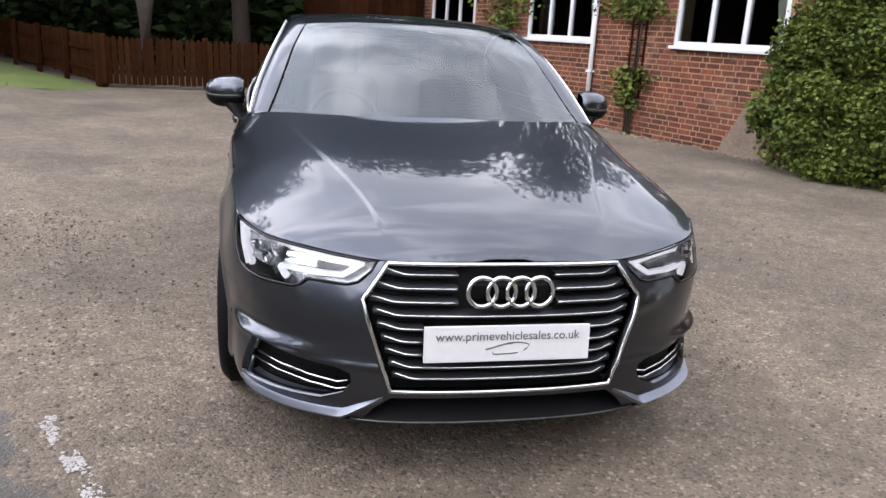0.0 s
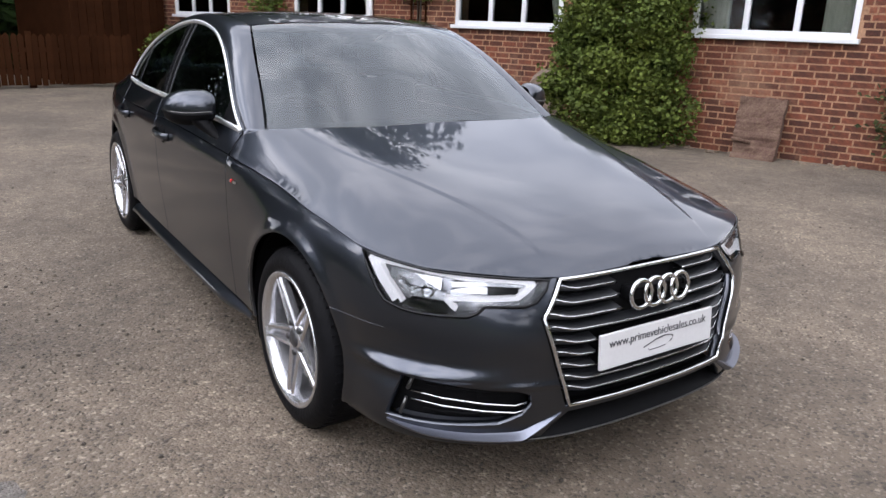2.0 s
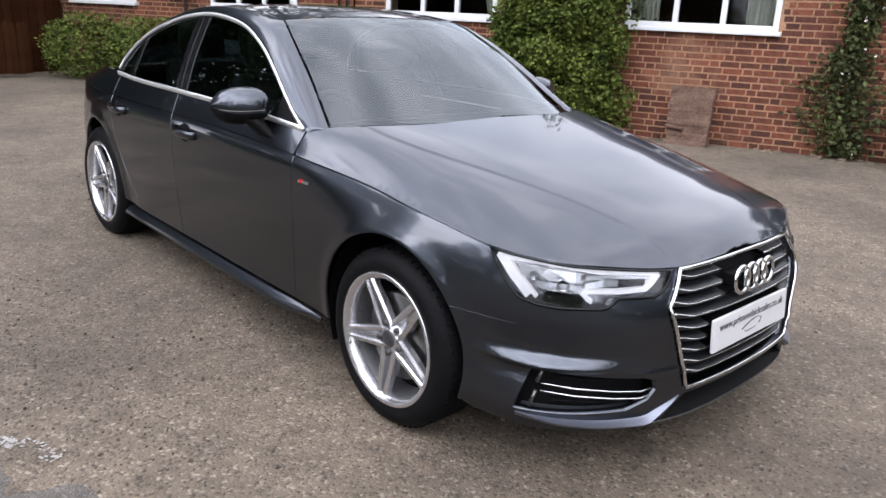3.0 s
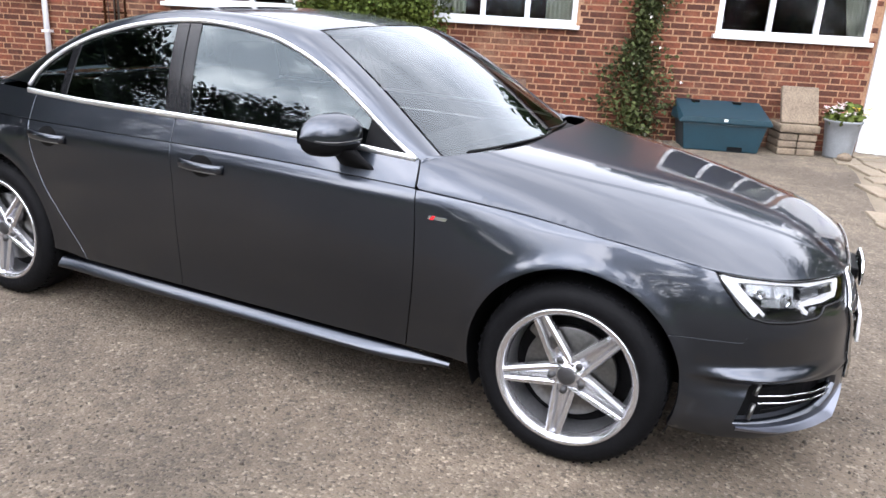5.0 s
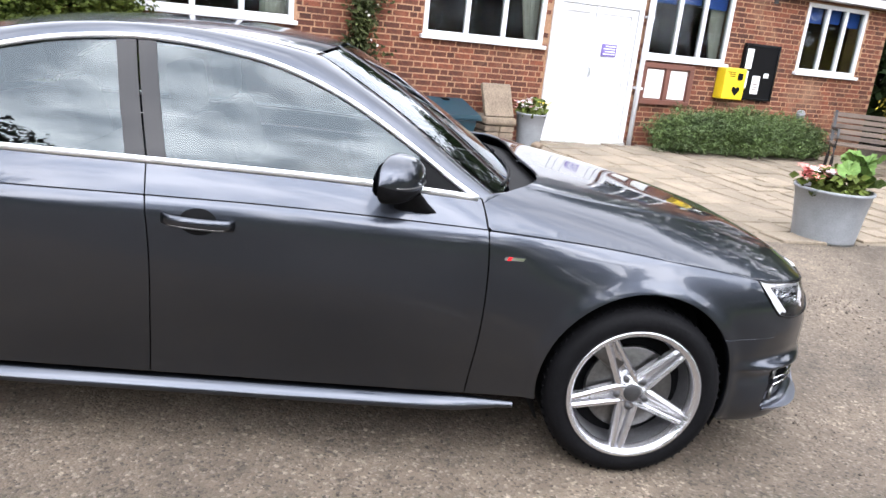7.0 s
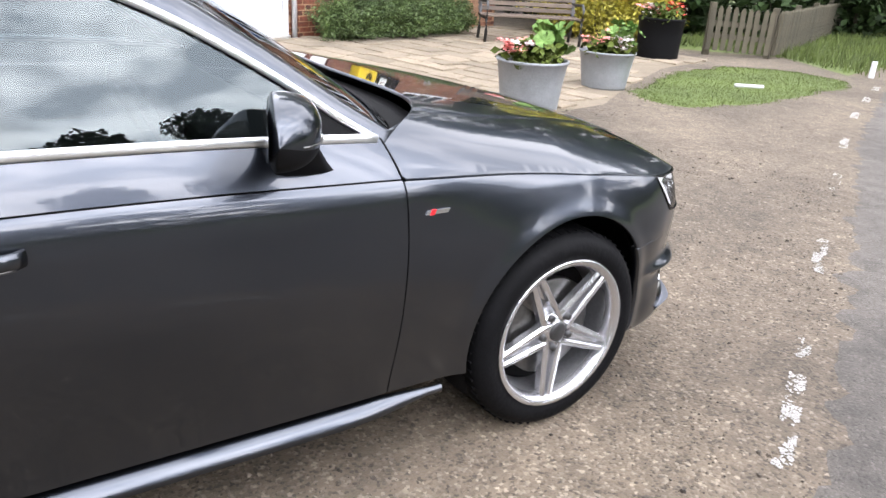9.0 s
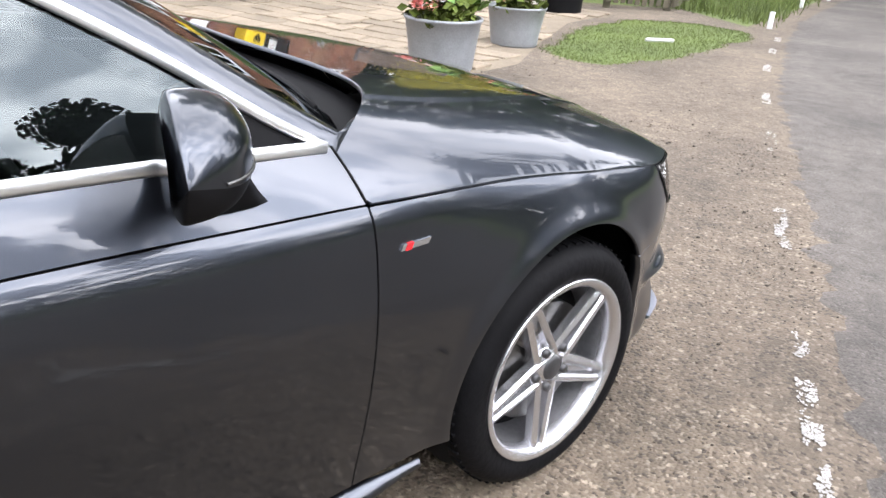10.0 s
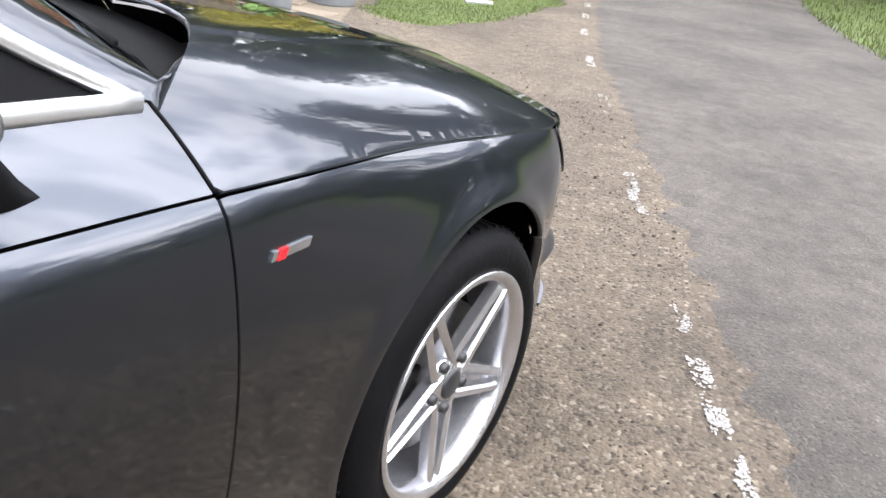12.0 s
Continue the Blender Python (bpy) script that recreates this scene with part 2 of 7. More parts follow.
def ground_material(name, base, dark, pale, stone_scale, stones=0.5):
    """Compacted gravel: chippings of several colours, worn patches, relief."""
    m = bpy.data.materials.new(name)
    m.use_nodes = True
    n, l = m.node_tree.nodes, m.node_tree.links
    p = n["Principled BSDF"]
    p.inputs["Roughness"].default_value = 0.88
    c = n.new("ShaderNodeTexCoord")
    v = n.new("ShaderNodeTexVoronoi")
    v.inputs["Scale"].default_value, v.inputs["Randomness"].default_value = stone_scale, 1.0
    v2 = n.new("ShaderNodeTexVoronoi")
    v2.inputs["Scale"].default_value = stone_scale * 0.38
    big, mid = n.new("ShaderNodeTexNoise"), n.new("ShaderNodeTexNoise")
    big.inputs["Scale"].default_value, big.inputs["Detail"].default_value = 0.9, 8.0
    mid.inputs["Scale"].default_value, mid.inputs["Detail"].default_value = 9.0, 6.0
    for t in (v, v2, big, mid):
        l.new(c.outputs["Object"], t.inputs["Vector"])
    sep = n.new("ShaderNodeSeparateColor")
    l.new(v.outputs["Color"], sep.inputs[0])
    ramp = n.new("ShaderNodeValToRGB")
    e = ramp.color_ramp.elements
    e[0].position, e[0].color = 0.0, (*dark, 1)
    e[1].position, e[1].color = 1.0, (*pale, 1)
    for q, k in ((0.25, base), (0.8, base), (0.93, tuple(0.5 * (a + b) for a, b in zip(base, pale)))):
        x = e.new(q)
        x.color = (*k, 1)
    l.new(sep.outputs[0], ramp.inputs["Fac"])
    # scattered larger stones, most of them pale, some dark
    v3 = n.new("ShaderNodeTexVoronoi")
    v3.inputs["Scale"].default_value = stone_scale * 0.42
    rag = n.new("ShaderNodeTexNoise")
    rag.inputs["Scale"].default_value, rag.inputs["Detail"].default_value = stone_scale * 0.9, 2.0
    l.new(c.outputs["Object"], rag.inputs["Vector"])
    ragged = n.new("ShaderNodeVectorMath")
    ragged.operation = "MULTIPLY_ADD"
    ragged.inputs[1].default_value = (0.022, 0.022, 0.022)
    l.new(rag.outputs["Color"], ragged.inputs[0])
    l.new(c.outputs["Object"], ragged.inputs[2])
    l.new(ragged.outputs["Vector"], v3.inputs["Vector"])
    sep3 = n.new("ShaderNodeSeparateColor")
    l.new(v3.outputs["Color"], sep3.inputs[0])
    near = n.new("ShaderNodeMapRange")
    near.inputs["From Min"].default_value, near.inputs["From Max"].default_value = 0.46, 0.22
    l.new(v3.outputs["Distance"], near.inputs["Value"])
    few = n.new("ShaderNodeMapRange")
    few.inputs["From Min"].default_value, few.inputs["From Max"].default_value = 0.62, 0.80
    few.inputs["To Max"].default_value = 0.85 * stones
    l.new(sep3.outputs[0], few.inputs["Value"])
    spot = n.new("ShaderNodeMath")
    spot.operation = "MULTIPLY"
    l.new(near.outputs[0], spot.inputs[0])
    l.new(few.outputs[0], spot.inputs[1])
    tone = n.new("ShaderNodeValToRGB")
    tone.color_ramp.elements[0].color, tone.color_ramp.elements[1].color = (*(0.8 * a for a in dark), 1), (*(1.35 * a for a in pale), 1)
    tone.color_ramp.elements[0].position, tone.color_ramp.elements[1].position = 0.25, 0.75
    l.new(sep3.outputs[1], tone.inputs["Fac"])
    mixed = n.new("ShaderNodeMix")
    mixed.data_type = "RGBA"
    l.new(spot.outputs[0], mixed.inputs[0])
    l.new(ramp.outputs["Color"], mixed.inputs[6])
    l.new(tone.outputs["Color"], mixed.inputs[7])
    wear = n.new("ShaderNodeMapRange")
    wear.inputs["From Min"].default_value, wear.inputs["From Max"].default_value = 0.3, 0.7
    wear.inputs["To Min"].default_value, wear.inputs["To Max"].default_value = 0.62, 1.32
    l.new(big.outputs["Fac"], wear.inputs["Value"])
    wear2 = n.new("ShaderNodeMapRange")
    wear2.inputs["From Min"].default_value, wear2.inputs["From Max"].default_value = 0.25, 0.75
    wear2.inputs["To Min"].default_value, wear2.inputs["To Max"].default_value = 0.72, 1.28
    l.new(mid.outputs["Fac"], wear2.inputs["Value"])
    mu = n.new("ShaderNodeMath")
    mu.operation = "MULTIPLY"
    l.new(wear.outputs[0], mu.inputs[0])
    l.new(wear2.outputs[0], mu.inputs[1])
    sc = n.new("ShaderNodeVectorMath")
    sc.operation = "SCALE"
    l.new(mixed.outputs[2], sc.inputs[0])
    l.new(mu.outputs[0], sc.inputs["Scale"])
    l.new(sc.outputs["Vector"], p.inputs["Base Color"])
    hh = n.new("ShaderNodeMath")
    hh.operation = "ADD"
    l.new(v.outputs["Distance"], hh.inputs[0])
    l.new(v2.outputs["Distance"], hh.inputs[1])
    bn = n.new("ShaderNodeBump")
    bn.inputs["Strength"].default_value, bn.inputs["Distance"].default_value, bn.invert = 0.7, 0.006, True
    l.new(hh.outputs[0], bn.inputs["Height"])
    l.new(bn.outputs["Normal"], p.inputs["Normal"])
    return m


M["gravel"] = ground_material("compacted_gravel", (0.097, 0.0755, 0.0535), (0.040, 0.030, 0.0215), (0.172, 0.142, 0.108), 95.0, 1.0)
M["asphalt"] = ground_material("old_chipped_asphalt", (0.074, 0.065, 0.056), (0.044, 0.038, 0.032), (0.116, 0.105, 0.093), 130.0)


# ---- mesh helpers ----
def mesh(name, verts, faces, mat, parent=None, label="", smooth=False, normals=None, flip=False):
    me = bpy.data.meshes.new(name)
    if flip:
        faces = [tuple(reversed(f)) for f in faces]
    me.from_pydata([tuple(v) for v in verts], [], [tuple(f) for f in faces])
    me.materials.append(M[mat])
    if smooth:
        me.polygons.foreach_set("use_smooth", [True] * len(me.polygons))
    me.update()
    if normals is not None:
        me.normals_split_custom_set_from_vertices([tuple(v) for v in normals])
    ob = new(name, me)
    ob.parent = parent
    if label:
        ob["label"] = label
    return ob


def part(name, bm, mat, parent=None, label="", smooth=False):
    me = bpy.data.meshes.new(name)
    bm.to_mesh(me)
    bm.free()
    me.materials.append(M[mat])
    if smooth:
        me.polygons.foreach_set("use_smooth", [True] * len(me.polygons))
    ob = new(name, me)
    ob.parent = parent
    if label:
        ob["label"] = label
    return ob


def add_box(bm, lo, hi, bevel=0.0, m=None):
    lo, hi = Vector(lo), Vector(hi)
    g = bmesh.ops.create_cube(bm, size=1.0)
    vs = g["verts"]
    for v in vs:
        v.co = Vector([lo[i] + (v.co[i] + 0.5) * (hi[i] - lo[i]) for i in range(3)])
    if bevel:
        es = {e for v in vs for e in v.link_edges}
        r = bmesh.ops.bevel(bm, geom=list(es), offset=bevel, segments=2, affect="EDGES", profile=0.6)
        vs = list({v for f in r["faces"] for v in f.verts} | {v for v in vs if v.is_valid})
    if m is not None:
        bmesh.ops.transform(bm, matrix=m, verts=vs)
    return vs


def box(name, lo, hi, mat, parent=None, bevel=0.0, label="", m=None):
    bm = bmesh.new()
    add_box(bm, lo, hi, bevel, m)
    return part(name, bm, mat, parent, label)


def lathe(name, profile, mat, parent=None, seg=32, axis="z", label="", smooth=True, m=None):
    """Turns a profile of (radius, height) round an axis."""
    verts, faces = [], []
    k = len(profile)
    for i in range(seg):
        a = 2 * math.pi * i / seg
        for r, h in profile:
            p = (r * math.cos(a), r * math.sin(a), h)
            if axis == "x":
                p = (p[2], p[0], p[1])
            verts.append(m @ Vector(p) if m is not None else p)
    for i in range(seg):
        j = (i + 1) % seg
        for q in range(k - 1):
            faces.append((i * k + q, j * k + q, j * k + q + 1, i * k + q + 1))
    return mesh(name, verts, faces, mat, parent, label, smooth)


def tube(name, pts, r, mat, parent=None, seg=6, label="", cyclic=False, flat=None):
    """A round bar along points; flat gives a second radius along z."""
    pts = [Vector(p) for p in pts]
    verts, faces = [], []
    n = len(pts)
    for i, p in enumerate(pts):
        a, b = pts[max(i - 1, 0)], pts[min(i + 1, n - 1)]
        if cyclic:
            a, b = pts[i - 1], pts[(i + 1) % n]
        d = (b - a).normalized()
        u = d.cross(Vector((0, 0, 1)))
        if u.length < 1e-3:
            u = d.cross(Vector((1, 0, 0)))
        u.normalize()
        w = u.cross(d)
        rr = r[i] if isinstance(r, (list, tuple)) else r
        for k in range(seg):
            t = 2 * math.pi * (k + 0.5) / seg
            verts.append(p + u * rr * math.cos(t) + w * (flat or rr) * math.sin(t))
    rings = n if cyclic else n - 1
    for i in range(rings):
        j = (i + 1) % n
        for k in range(seg):
            q = (k + 1) % seg
            faces.append((i * seg + k, i * seg + q, j * seg + q, j * seg + k))
    if not cyclic:
        faces.append(tuple(range(seg))[::-1])
        faces.append(tuple((n - 1) * seg + k for k in range(seg)))
    return mesh(name, verts, faces, mat, parent, label, seg > 4)


def thing(name, m=None, label="", category="", group="", kind=""):
    ob = new(name)
    if m is not None:
        ob.matrix_world = m
    ob.empty_display_size = 0.2
    return tagged(ob, label, category, group, kind)


def curve(points):
    """A smooth curve through (t, value) points, as a function of t."""
    ts, vs = np.array([p[0] for p in points], float), np.array([p[1] for p in points], float)
    d = np.diff(vs) / np.diff(ts)
    g = np.empty(len(ts))
    g[0], g[-1] = d[0], d[-1]
    for i in range(1, len(ts) - 1):
        h0, h1 = ts[i] - ts[i - 1], ts[i + 1] - ts[i]
        g[i] = (d[i - 1] * h1 + d[i] * h0) / (h0 + h1)

    def at(t):
        if t <= ts[0]:
            return vs[0] + g[0] * (t - ts[0])
        if t >= ts[-1]:
            return vs[-1] + g[-1] * (t - ts[-1])
        i = int(np.searchsorted(ts, t)) - 1
        h = ts[i + 1] - ts[i]
        s = (t - ts[i]) / h
        return float((2 * s**3 - 3 * s**2 + 1) * vs[i] + (s**3 - 2 * s**2 + s) * h * g[i] + (3 * s**2 - 2 * s**3) * vs[i + 1] + (s**3 - s**2) * h * g[i + 1])

    return at


def smooth01(a, b, t):
    s = min(1.0, max(0.0, (t - a) / (b - a)))
    return s * s * (3 - 2 * s)


def rise(x, y):
    """Height of the yard: level by the road, rising a little towards the building."""
    back_y = 0.309 * x + 0.951 * y
    ramp = 0.0175 * max(0.0, min(back_y, 4.5)) if back_y > 0 else 0.0
    wall = 0.08 * smooth01(2.0, 6.6, x) * (1 - smooth01(-0.5, 4.0, back_y))
    dip = 0.009 - 0.046 * (1 - smooth01(-0.92, -1.45, x)) * smooth01(-2.6, -1.0, y) + (0.024 * smooth01(1.5, 3.2, x)) * smooth01(-2.6, -1.0, y) - 0.022 * smooth01(1.5, 3.2, x) * (1 - smooth01(-2.6, -1.0, y))
    return dip + ramp + wall * (1 - 0.5 * smooth01(-4.0, -9.0, y)) + 0.006 * noise.noise((x * 0.7, y * 0.7, 0)) * smooth01(2.2, 4.0, math.hypot(x, y - 1))


# ---- the car: surfaces ----
# Car axes: front axle at the origin, nose towards -y, left side towards +x.
from mathutils.geometry import delaunay_2d_cdt

PLAN = [(0, -0.897), (0.2, -0.891), (0.4, -0.862), (0.55, -0.805), (0.68, -0.72), (0.77, -0.62), (0.83, -0.50), (0.868, -0.36), (0.893, -0.15), (0.905, 0.1), (0.914, 0.5),
        (0.920, 1.0), (0.921, 1.5), (0.920, 2.0), (0.915, 2.4), (0.905, 2.75), (0.882, 3.0), (0.835, 3.26), (0.755, 3.48), (0.62, 3.63), (0.35, 3.71), (0, 3.735)]
_d = [0.0]
for _a, _b in zip(PLAN, PLAN[1:]):
    _d.append(_d[-1] + math.dist(_a, _b))
_full = [(-_d[2], -PLAN[2][0], PLAN[2][1]), (-_d[1], -PLAN[1][0], PLAN[1][1])] + [(s, *p) for s, p in zip(_d, PLAN)] + [(2 * _d[-1] - _d[-2], -PLAN[-2][0], PLAN[-2][1])]
plan_x, plan_y = curve([(s, x) for s, x, y in _full]), curve([(s, y) for s, x, y in _full])
S_END = _d[-1]
_tab = [(i * S_END / 1500) for i in range(1501)]
_tx, _ty = np.array([plan_x(s) for s in _tab]), np.array([plan_y(s) for s in _tab])


def s_at_y(y):
    return float(np.interp(y, _ty, _tab))


def s_at_x(x):
    k = int(np.argmax(_tx > 0.85))
    return float(np.interp(x, _tx[:k], _tab[:k]))


# inward offsets by height, at stations along the side
PROFILES = [
    (0.0, curve([(0.14, 0.05), (0.19, 0.012), (0.25, 0.0), (0.35, 0.0), (0.45, 0.0), (0.55, 0.012), (0.62, 0.04), (0.70, 0.085), (0.78, 0.15)])),
    (s_at_x(0.5), curve([(0.14, 0.05), (0.19, 0.012), (0.25, 0.0), (0.35, 0.0), (0.370, 0.001), (0.382, -0.003), (0.398, 0.002), (0.44, 0.006), (0.55, 0.012), (0.62, 0.032), (0.70, 0.072), (0.78, 0.13)])),
    (s_at_y(-0.6), curve([(0.14, 0.05), (0.19, 0.01), (0.25, 0.0), (0.33, 0.010), (0.374, 0.020), (0.390, 0.010), (0.404, -0.014), (0.414, -0.010), (0.438, 0.014), (0.47, 0.014), (0.56, 0.008), (0.62, 0.012), (0.70, 0.032), (0.78, 0.064)])),
    (s_at_y(-0.35), curve([(0.14, 0.06), (0.2, 0.02), (0.3, 0.012), (0.4, 0.012), (0.5, 0.003), (0.6, 0.001), (0.68, 0.012), (0.73, 0.026), (0.77, 0.044), (0.83, 0.085)])),
    (s_at_y(0.0), curve([(0.14, 0.06), (0.2, 0.026), (0.35, 0.002), (0.5, -0.008), (0.60, -0.011), (0.66, -0.007), (0.70, 0.0005), (0.735, 0.0105), (0.765, 0.0215), (0.787, 0.031), (0.805, 0.042), (0.87, 0.095)])),
    (s_at_y(0.6), curve([(0.14, 0.06), (0.22, 0.035), (0.3, 0.026), (0.4, 0.014), (0.5, 0.006), (0.62, 0.0), (0.74, 0.001), (0.79, 0.003), (0.823, 0.007), (0.842, 0.0135), (0.856, 0.0225), (0.92, 0.075)])),
    (s_at_y(1.4), curve([(0.14, 0.06), (0.22, 0.036), (0.3, 0.030), (0.4, 0.020), (0.5, 0.009), (0.62, 0.001), (0.74, 0.001), (0.80, 0.002), (0.832, 0.0055), (0.854, 0.0125), (0.870, 0.022), (0.92, 0.065)])),
    (s_at_y(2.3), curve([(0.14, 0.06), (0.22, 0.036), (0.3, 0.026), (0.4, 0.014), (0.5, 0.006), (0.62, 0.0), (0.74, 0.0), (0.79, 0.002), (0.822, 0.0055), (0.843, 0.0125), (0.859, 0.022), (0.92, 0.065)])),
    (s_at_y(2.82), curve([(0.14, 0.06), (0.22, 0.03), (0.35, 0.012), (0.5, 0.004), (0.62, 0.0), (0.74, -0.002), (0.79, 0.004), (0.815, 0.010), (0.842, 0.024), (0.92, 0.06)])),
    (s_at_y(3.45), curve([(0.14, 0.10), (0.22, 0.03), (0.35, 0.0), (0.5, 0.0), (0.62, 0.0), (0.74, 0.014), (0.84, 0.03), (0.92, 0.05), (0.97, 0.07)])),
    (S_END, curve([(0.14, 0.10), (0.22, 0.03), (0.35, 0.0), (0.5, 0.0), (0.62, 0.02), (0.74, 0.05), (0.84, 0.06), (0.92, 0.05), (0.97, 0.06)])),
]
AXLES = (0.0, 2.82)
HUB_Z, ARCH_R, WHEEL_Z = 0.320, 0.368, 0.295


def flank(s, z):
    """The outer skin below the shoulder, all round the car: along the plan and up."""
    i = 0
    while i < len(PROFILES) - 2 and s > PROFILES[i + 1][0]:
        i += 1
    (s0, f0), (s1, f1) = PROFILES[i], PROFILES[i + 1]
    w = smooth01(s0, s1, s)
    o = f0(z) * (1 - w) + f1(z) * w
    x, y = plan_x(s), plan_y(s)
    dx, dy = plan_x(s + 0.004) - plan_x(s - 0.004), plan_y(s + 0.004) - plan_y(s - 0.004)
    q = math.hypot(dx, dy)
    for a in AXLES:
        r = math.hypot(y - a, z - HUB_Z)
        if abs(x) > 0.8 and z > 0.2:
            o -= 0.010 * math.exp(-(((r - ARCH_R) / 0.035) ** 2))
    return Vector((x - dy / q * o, y + dx / q * o, z))


# the shoulder, and the front edge of the bonnet
SHOULDER = curve([(0, 0.704), (s_at_x(0.40), 0.703), (s_at_x(0.54), 0.710), (s_at_x(0.68), 0.725), (s_at_y(-0.48), 0.744), (s_at_y(-0.4), 0.753), (s_at_y(-0.2), 0.781), (s_at_y(0.0), 0.805), (s_at_y(0.3), 0.836),
                  (s_at_y(0.59), 0.856), (s_at_y(0.8), 0.862), (s_at_y(1.05), 0.868), (s_at_y(1.35), 0.871), (s_at_y(1.65), 0.868), (s_at_y(2.2), 0.859), (s_at_y(2.82), 0.854), (s_at_y(3.3), 0.86), (s_at_y(3.5), 0.862), (S_END, 0.866)])
_edge = [flank(s, SHOULDER(s)) for s in np.linspace(0, s_at_y(1.2), 260)]
_ey, _ex, _ez = np.array([p.y for p in _edge]), np.array([p.x for p in _edge]), np.array([p.z for p in _edge])
bonnet_mid = curve([(-0.83, 0.697), (-0.812, 0.709), (-0.78, 0.733), (-0.72, 0.765), (-0.62, 0.801), (-0.45, 0.844), (-0.2, 0.892), (0.1, 0.939), (0.35, 0.976), (0.5, 0.998), (0.7, 1.024)])
bonnet_pow = curve([(-0.85, 2.2), (-0.47, 2.8), (-0.1, 4.2), (0.2, 5.8), (0.45, 7.4), (0.65, 8.6)])


def bonnet_crease(y):
    return 0.36 + 0.30 * smooth01(-0.85, 0.5, y)


def bonnet(x, y):
    xs, zs = float(np.interp(y, _ey, _ex)), float(np.interp(y, _ey, _ez))
    u = min(1.0, abs(x) / max(xs, 0.02))
    mid = bonnet_mid(y)
    z = zs + (mid - zs) * (1 - u ** bonnet_pow(y))
    c = bonnet_crease(y)
    z += 0.0035 * (1 - smooth01(c - 0.011, c + 0.011, abs(x))) * smooth01(-0.80, -0.55, y)
    return Vector((x, y, z))


belt_x = curve([(0.60, 0.814), (0.66, 0.822), (0.75, 0.830), (1.0, 0.842), (1.5, 0.852), (2.1, 0.846), (2.5, 0.825), (2.75, 0.798), (3.05, 0.745), (3.3, 0.680), (3.6, 0.570)])
belt_z = curve([(0.600, 0.941), (0.660, 0.948), (0.800, 0.958), (1.050, 0.968), (1.690, 0.973), (2.300, 0.968), (2.700, 0.972), (3.050, 0.964), (3.300, 0.940), (3.600, 0.907)])


def upper_band(y, v):
    """Between the shoulder (v 0) and the belt line (v 1)."""
    s = s_at_y(y)
    a = flank(s, SHOULDER(s) + 0.0025) + Vector((0.004, 0, 0.0))
    b = Vector((belt_x(y), a.y + (y - a.y) * v, belt_z(y)))
    p = a.lerp(b, v)
    p += Vector((0.0015, 0, 0.0015)) * math.sin(math.pi * v)
    return p


def side_glass(y, z):
    d = z - belt_z(y)
    return Vector((belt_x(y) - 0.40 * d - 0.36 * d * d, y, z))


DLO_TOP = [(0.650, 0.949), (0.750, 1.006), (0.823, 1.053), (0.900, 1.102), (1.003, 1.162), (1.086, 1.206), (1.169, 1.243), (1.262, 1.277), (1.365, 1.306), (1.520, 1.330), (1.670, 1.342), (1.800, 1.342), (1.940, 1.330),
           (2.080, 1.307), (2.220, 1.271), (2.339, 1.232), (2.433, 1.188), (2.508, 1.143), (2.574, 1.091), (2.621, 1.037), (2.645, 0.996)]
dlo_z = curve(DLO_TOP)
RAIL = [(0.753, 0.572, 0.941), (0.715, 0.695, 1.022), (0.695, 0.765, 1.070), (0.675, 0.840, 1.121), (0.655, 0.920, 1.172), (0.635, 1.000, 1.221), (0.612, 1.080, 1.265), (0.588, 1.160, 1.307), (0.565, 1.245, 1.342), (0.560, 1.420, 1.367),
        (0.562, 1.580, 1.380), (0.565, 1.740, 1.381), (0.567, 1.900, 1.373), (0.568, 2.060, 1.356), (0.570, 2.200, 1.331), (0.573, 2.340, 1.296), (0.580, 2.460, 1.253), (0.592, 2.600, 1.191), (0.608, 2.740, 1.122), (0.630, 2.890, 1.041), (0.660, 3.040, 0.967)]
rail_x, rail_y, rail_z = (curve([(i, p[k]) for i, p in enumerate(RAIL)]) for k in range(3))
dlo_y = curve([(i, p[0]) for i, p in enumerate(DLO_TOP)])


def roof_side(t, w):
    """Pillars and roof rail, from the side windows (w 0) to the screens and roof (w 1)."""
    y = dlo_y(t)
    a = side_glass(y, dlo_z(y))
    b = Vector((rail_x(t), rail_y(t), rail_z(t)))
    p = a.lerp(b, w)
    return p + Vector((0.014, -0.004, 0.014)) * math.sin(math.pi * w)


def windscreen(u, v):
    """u from -1 to 1 across, v from the scuttle to the roof."""
    t = 8 * v
    b = Vector((rail_x(t), rail_y(t), rail_z(t)))
    k = 1 - abs(u) ** 2.6
    fwd = 0.125 + (0.075 - 0.125) * v
    up = 0.018 + 0.010 * v
    return Vector((b.x * u, b.y - fwd * k, b.z + up * k))


def rear_screen(u, v):
    t = 15 + 5 * v
    b = Vector((rail_x(t), rail_y(t), rail_z(t)))
    k = 1 - u * u
    return Vector((b.x * u, b.y + 0.07 * k, b.z + 0.02 * k))


def roof(u, v):
    t = 8 + 7 * v
    b = Vector((rail_x(t), rail_y(t), rail_z(t)))
    k = 1 - abs(u) ** 2.2
    shift = -0.075 * (1 - v) + 0.07 * v
    return Vector((b.x * u, b.y + shift * k, b.z + 0.028 * k))


# ---- the car: panels ----
def inside(poly, x, y):
    c = False
    j = len(poly) - 1
    for i in range(len(poly)):
        (xi, yi), (xj, yj) = poly[i], poly[j]
        if (yi > y) != (yj > y) and x < (xj - xi) * (y - yi) / (yj - yi) + xi:
            c = not c
        j = i
    return c


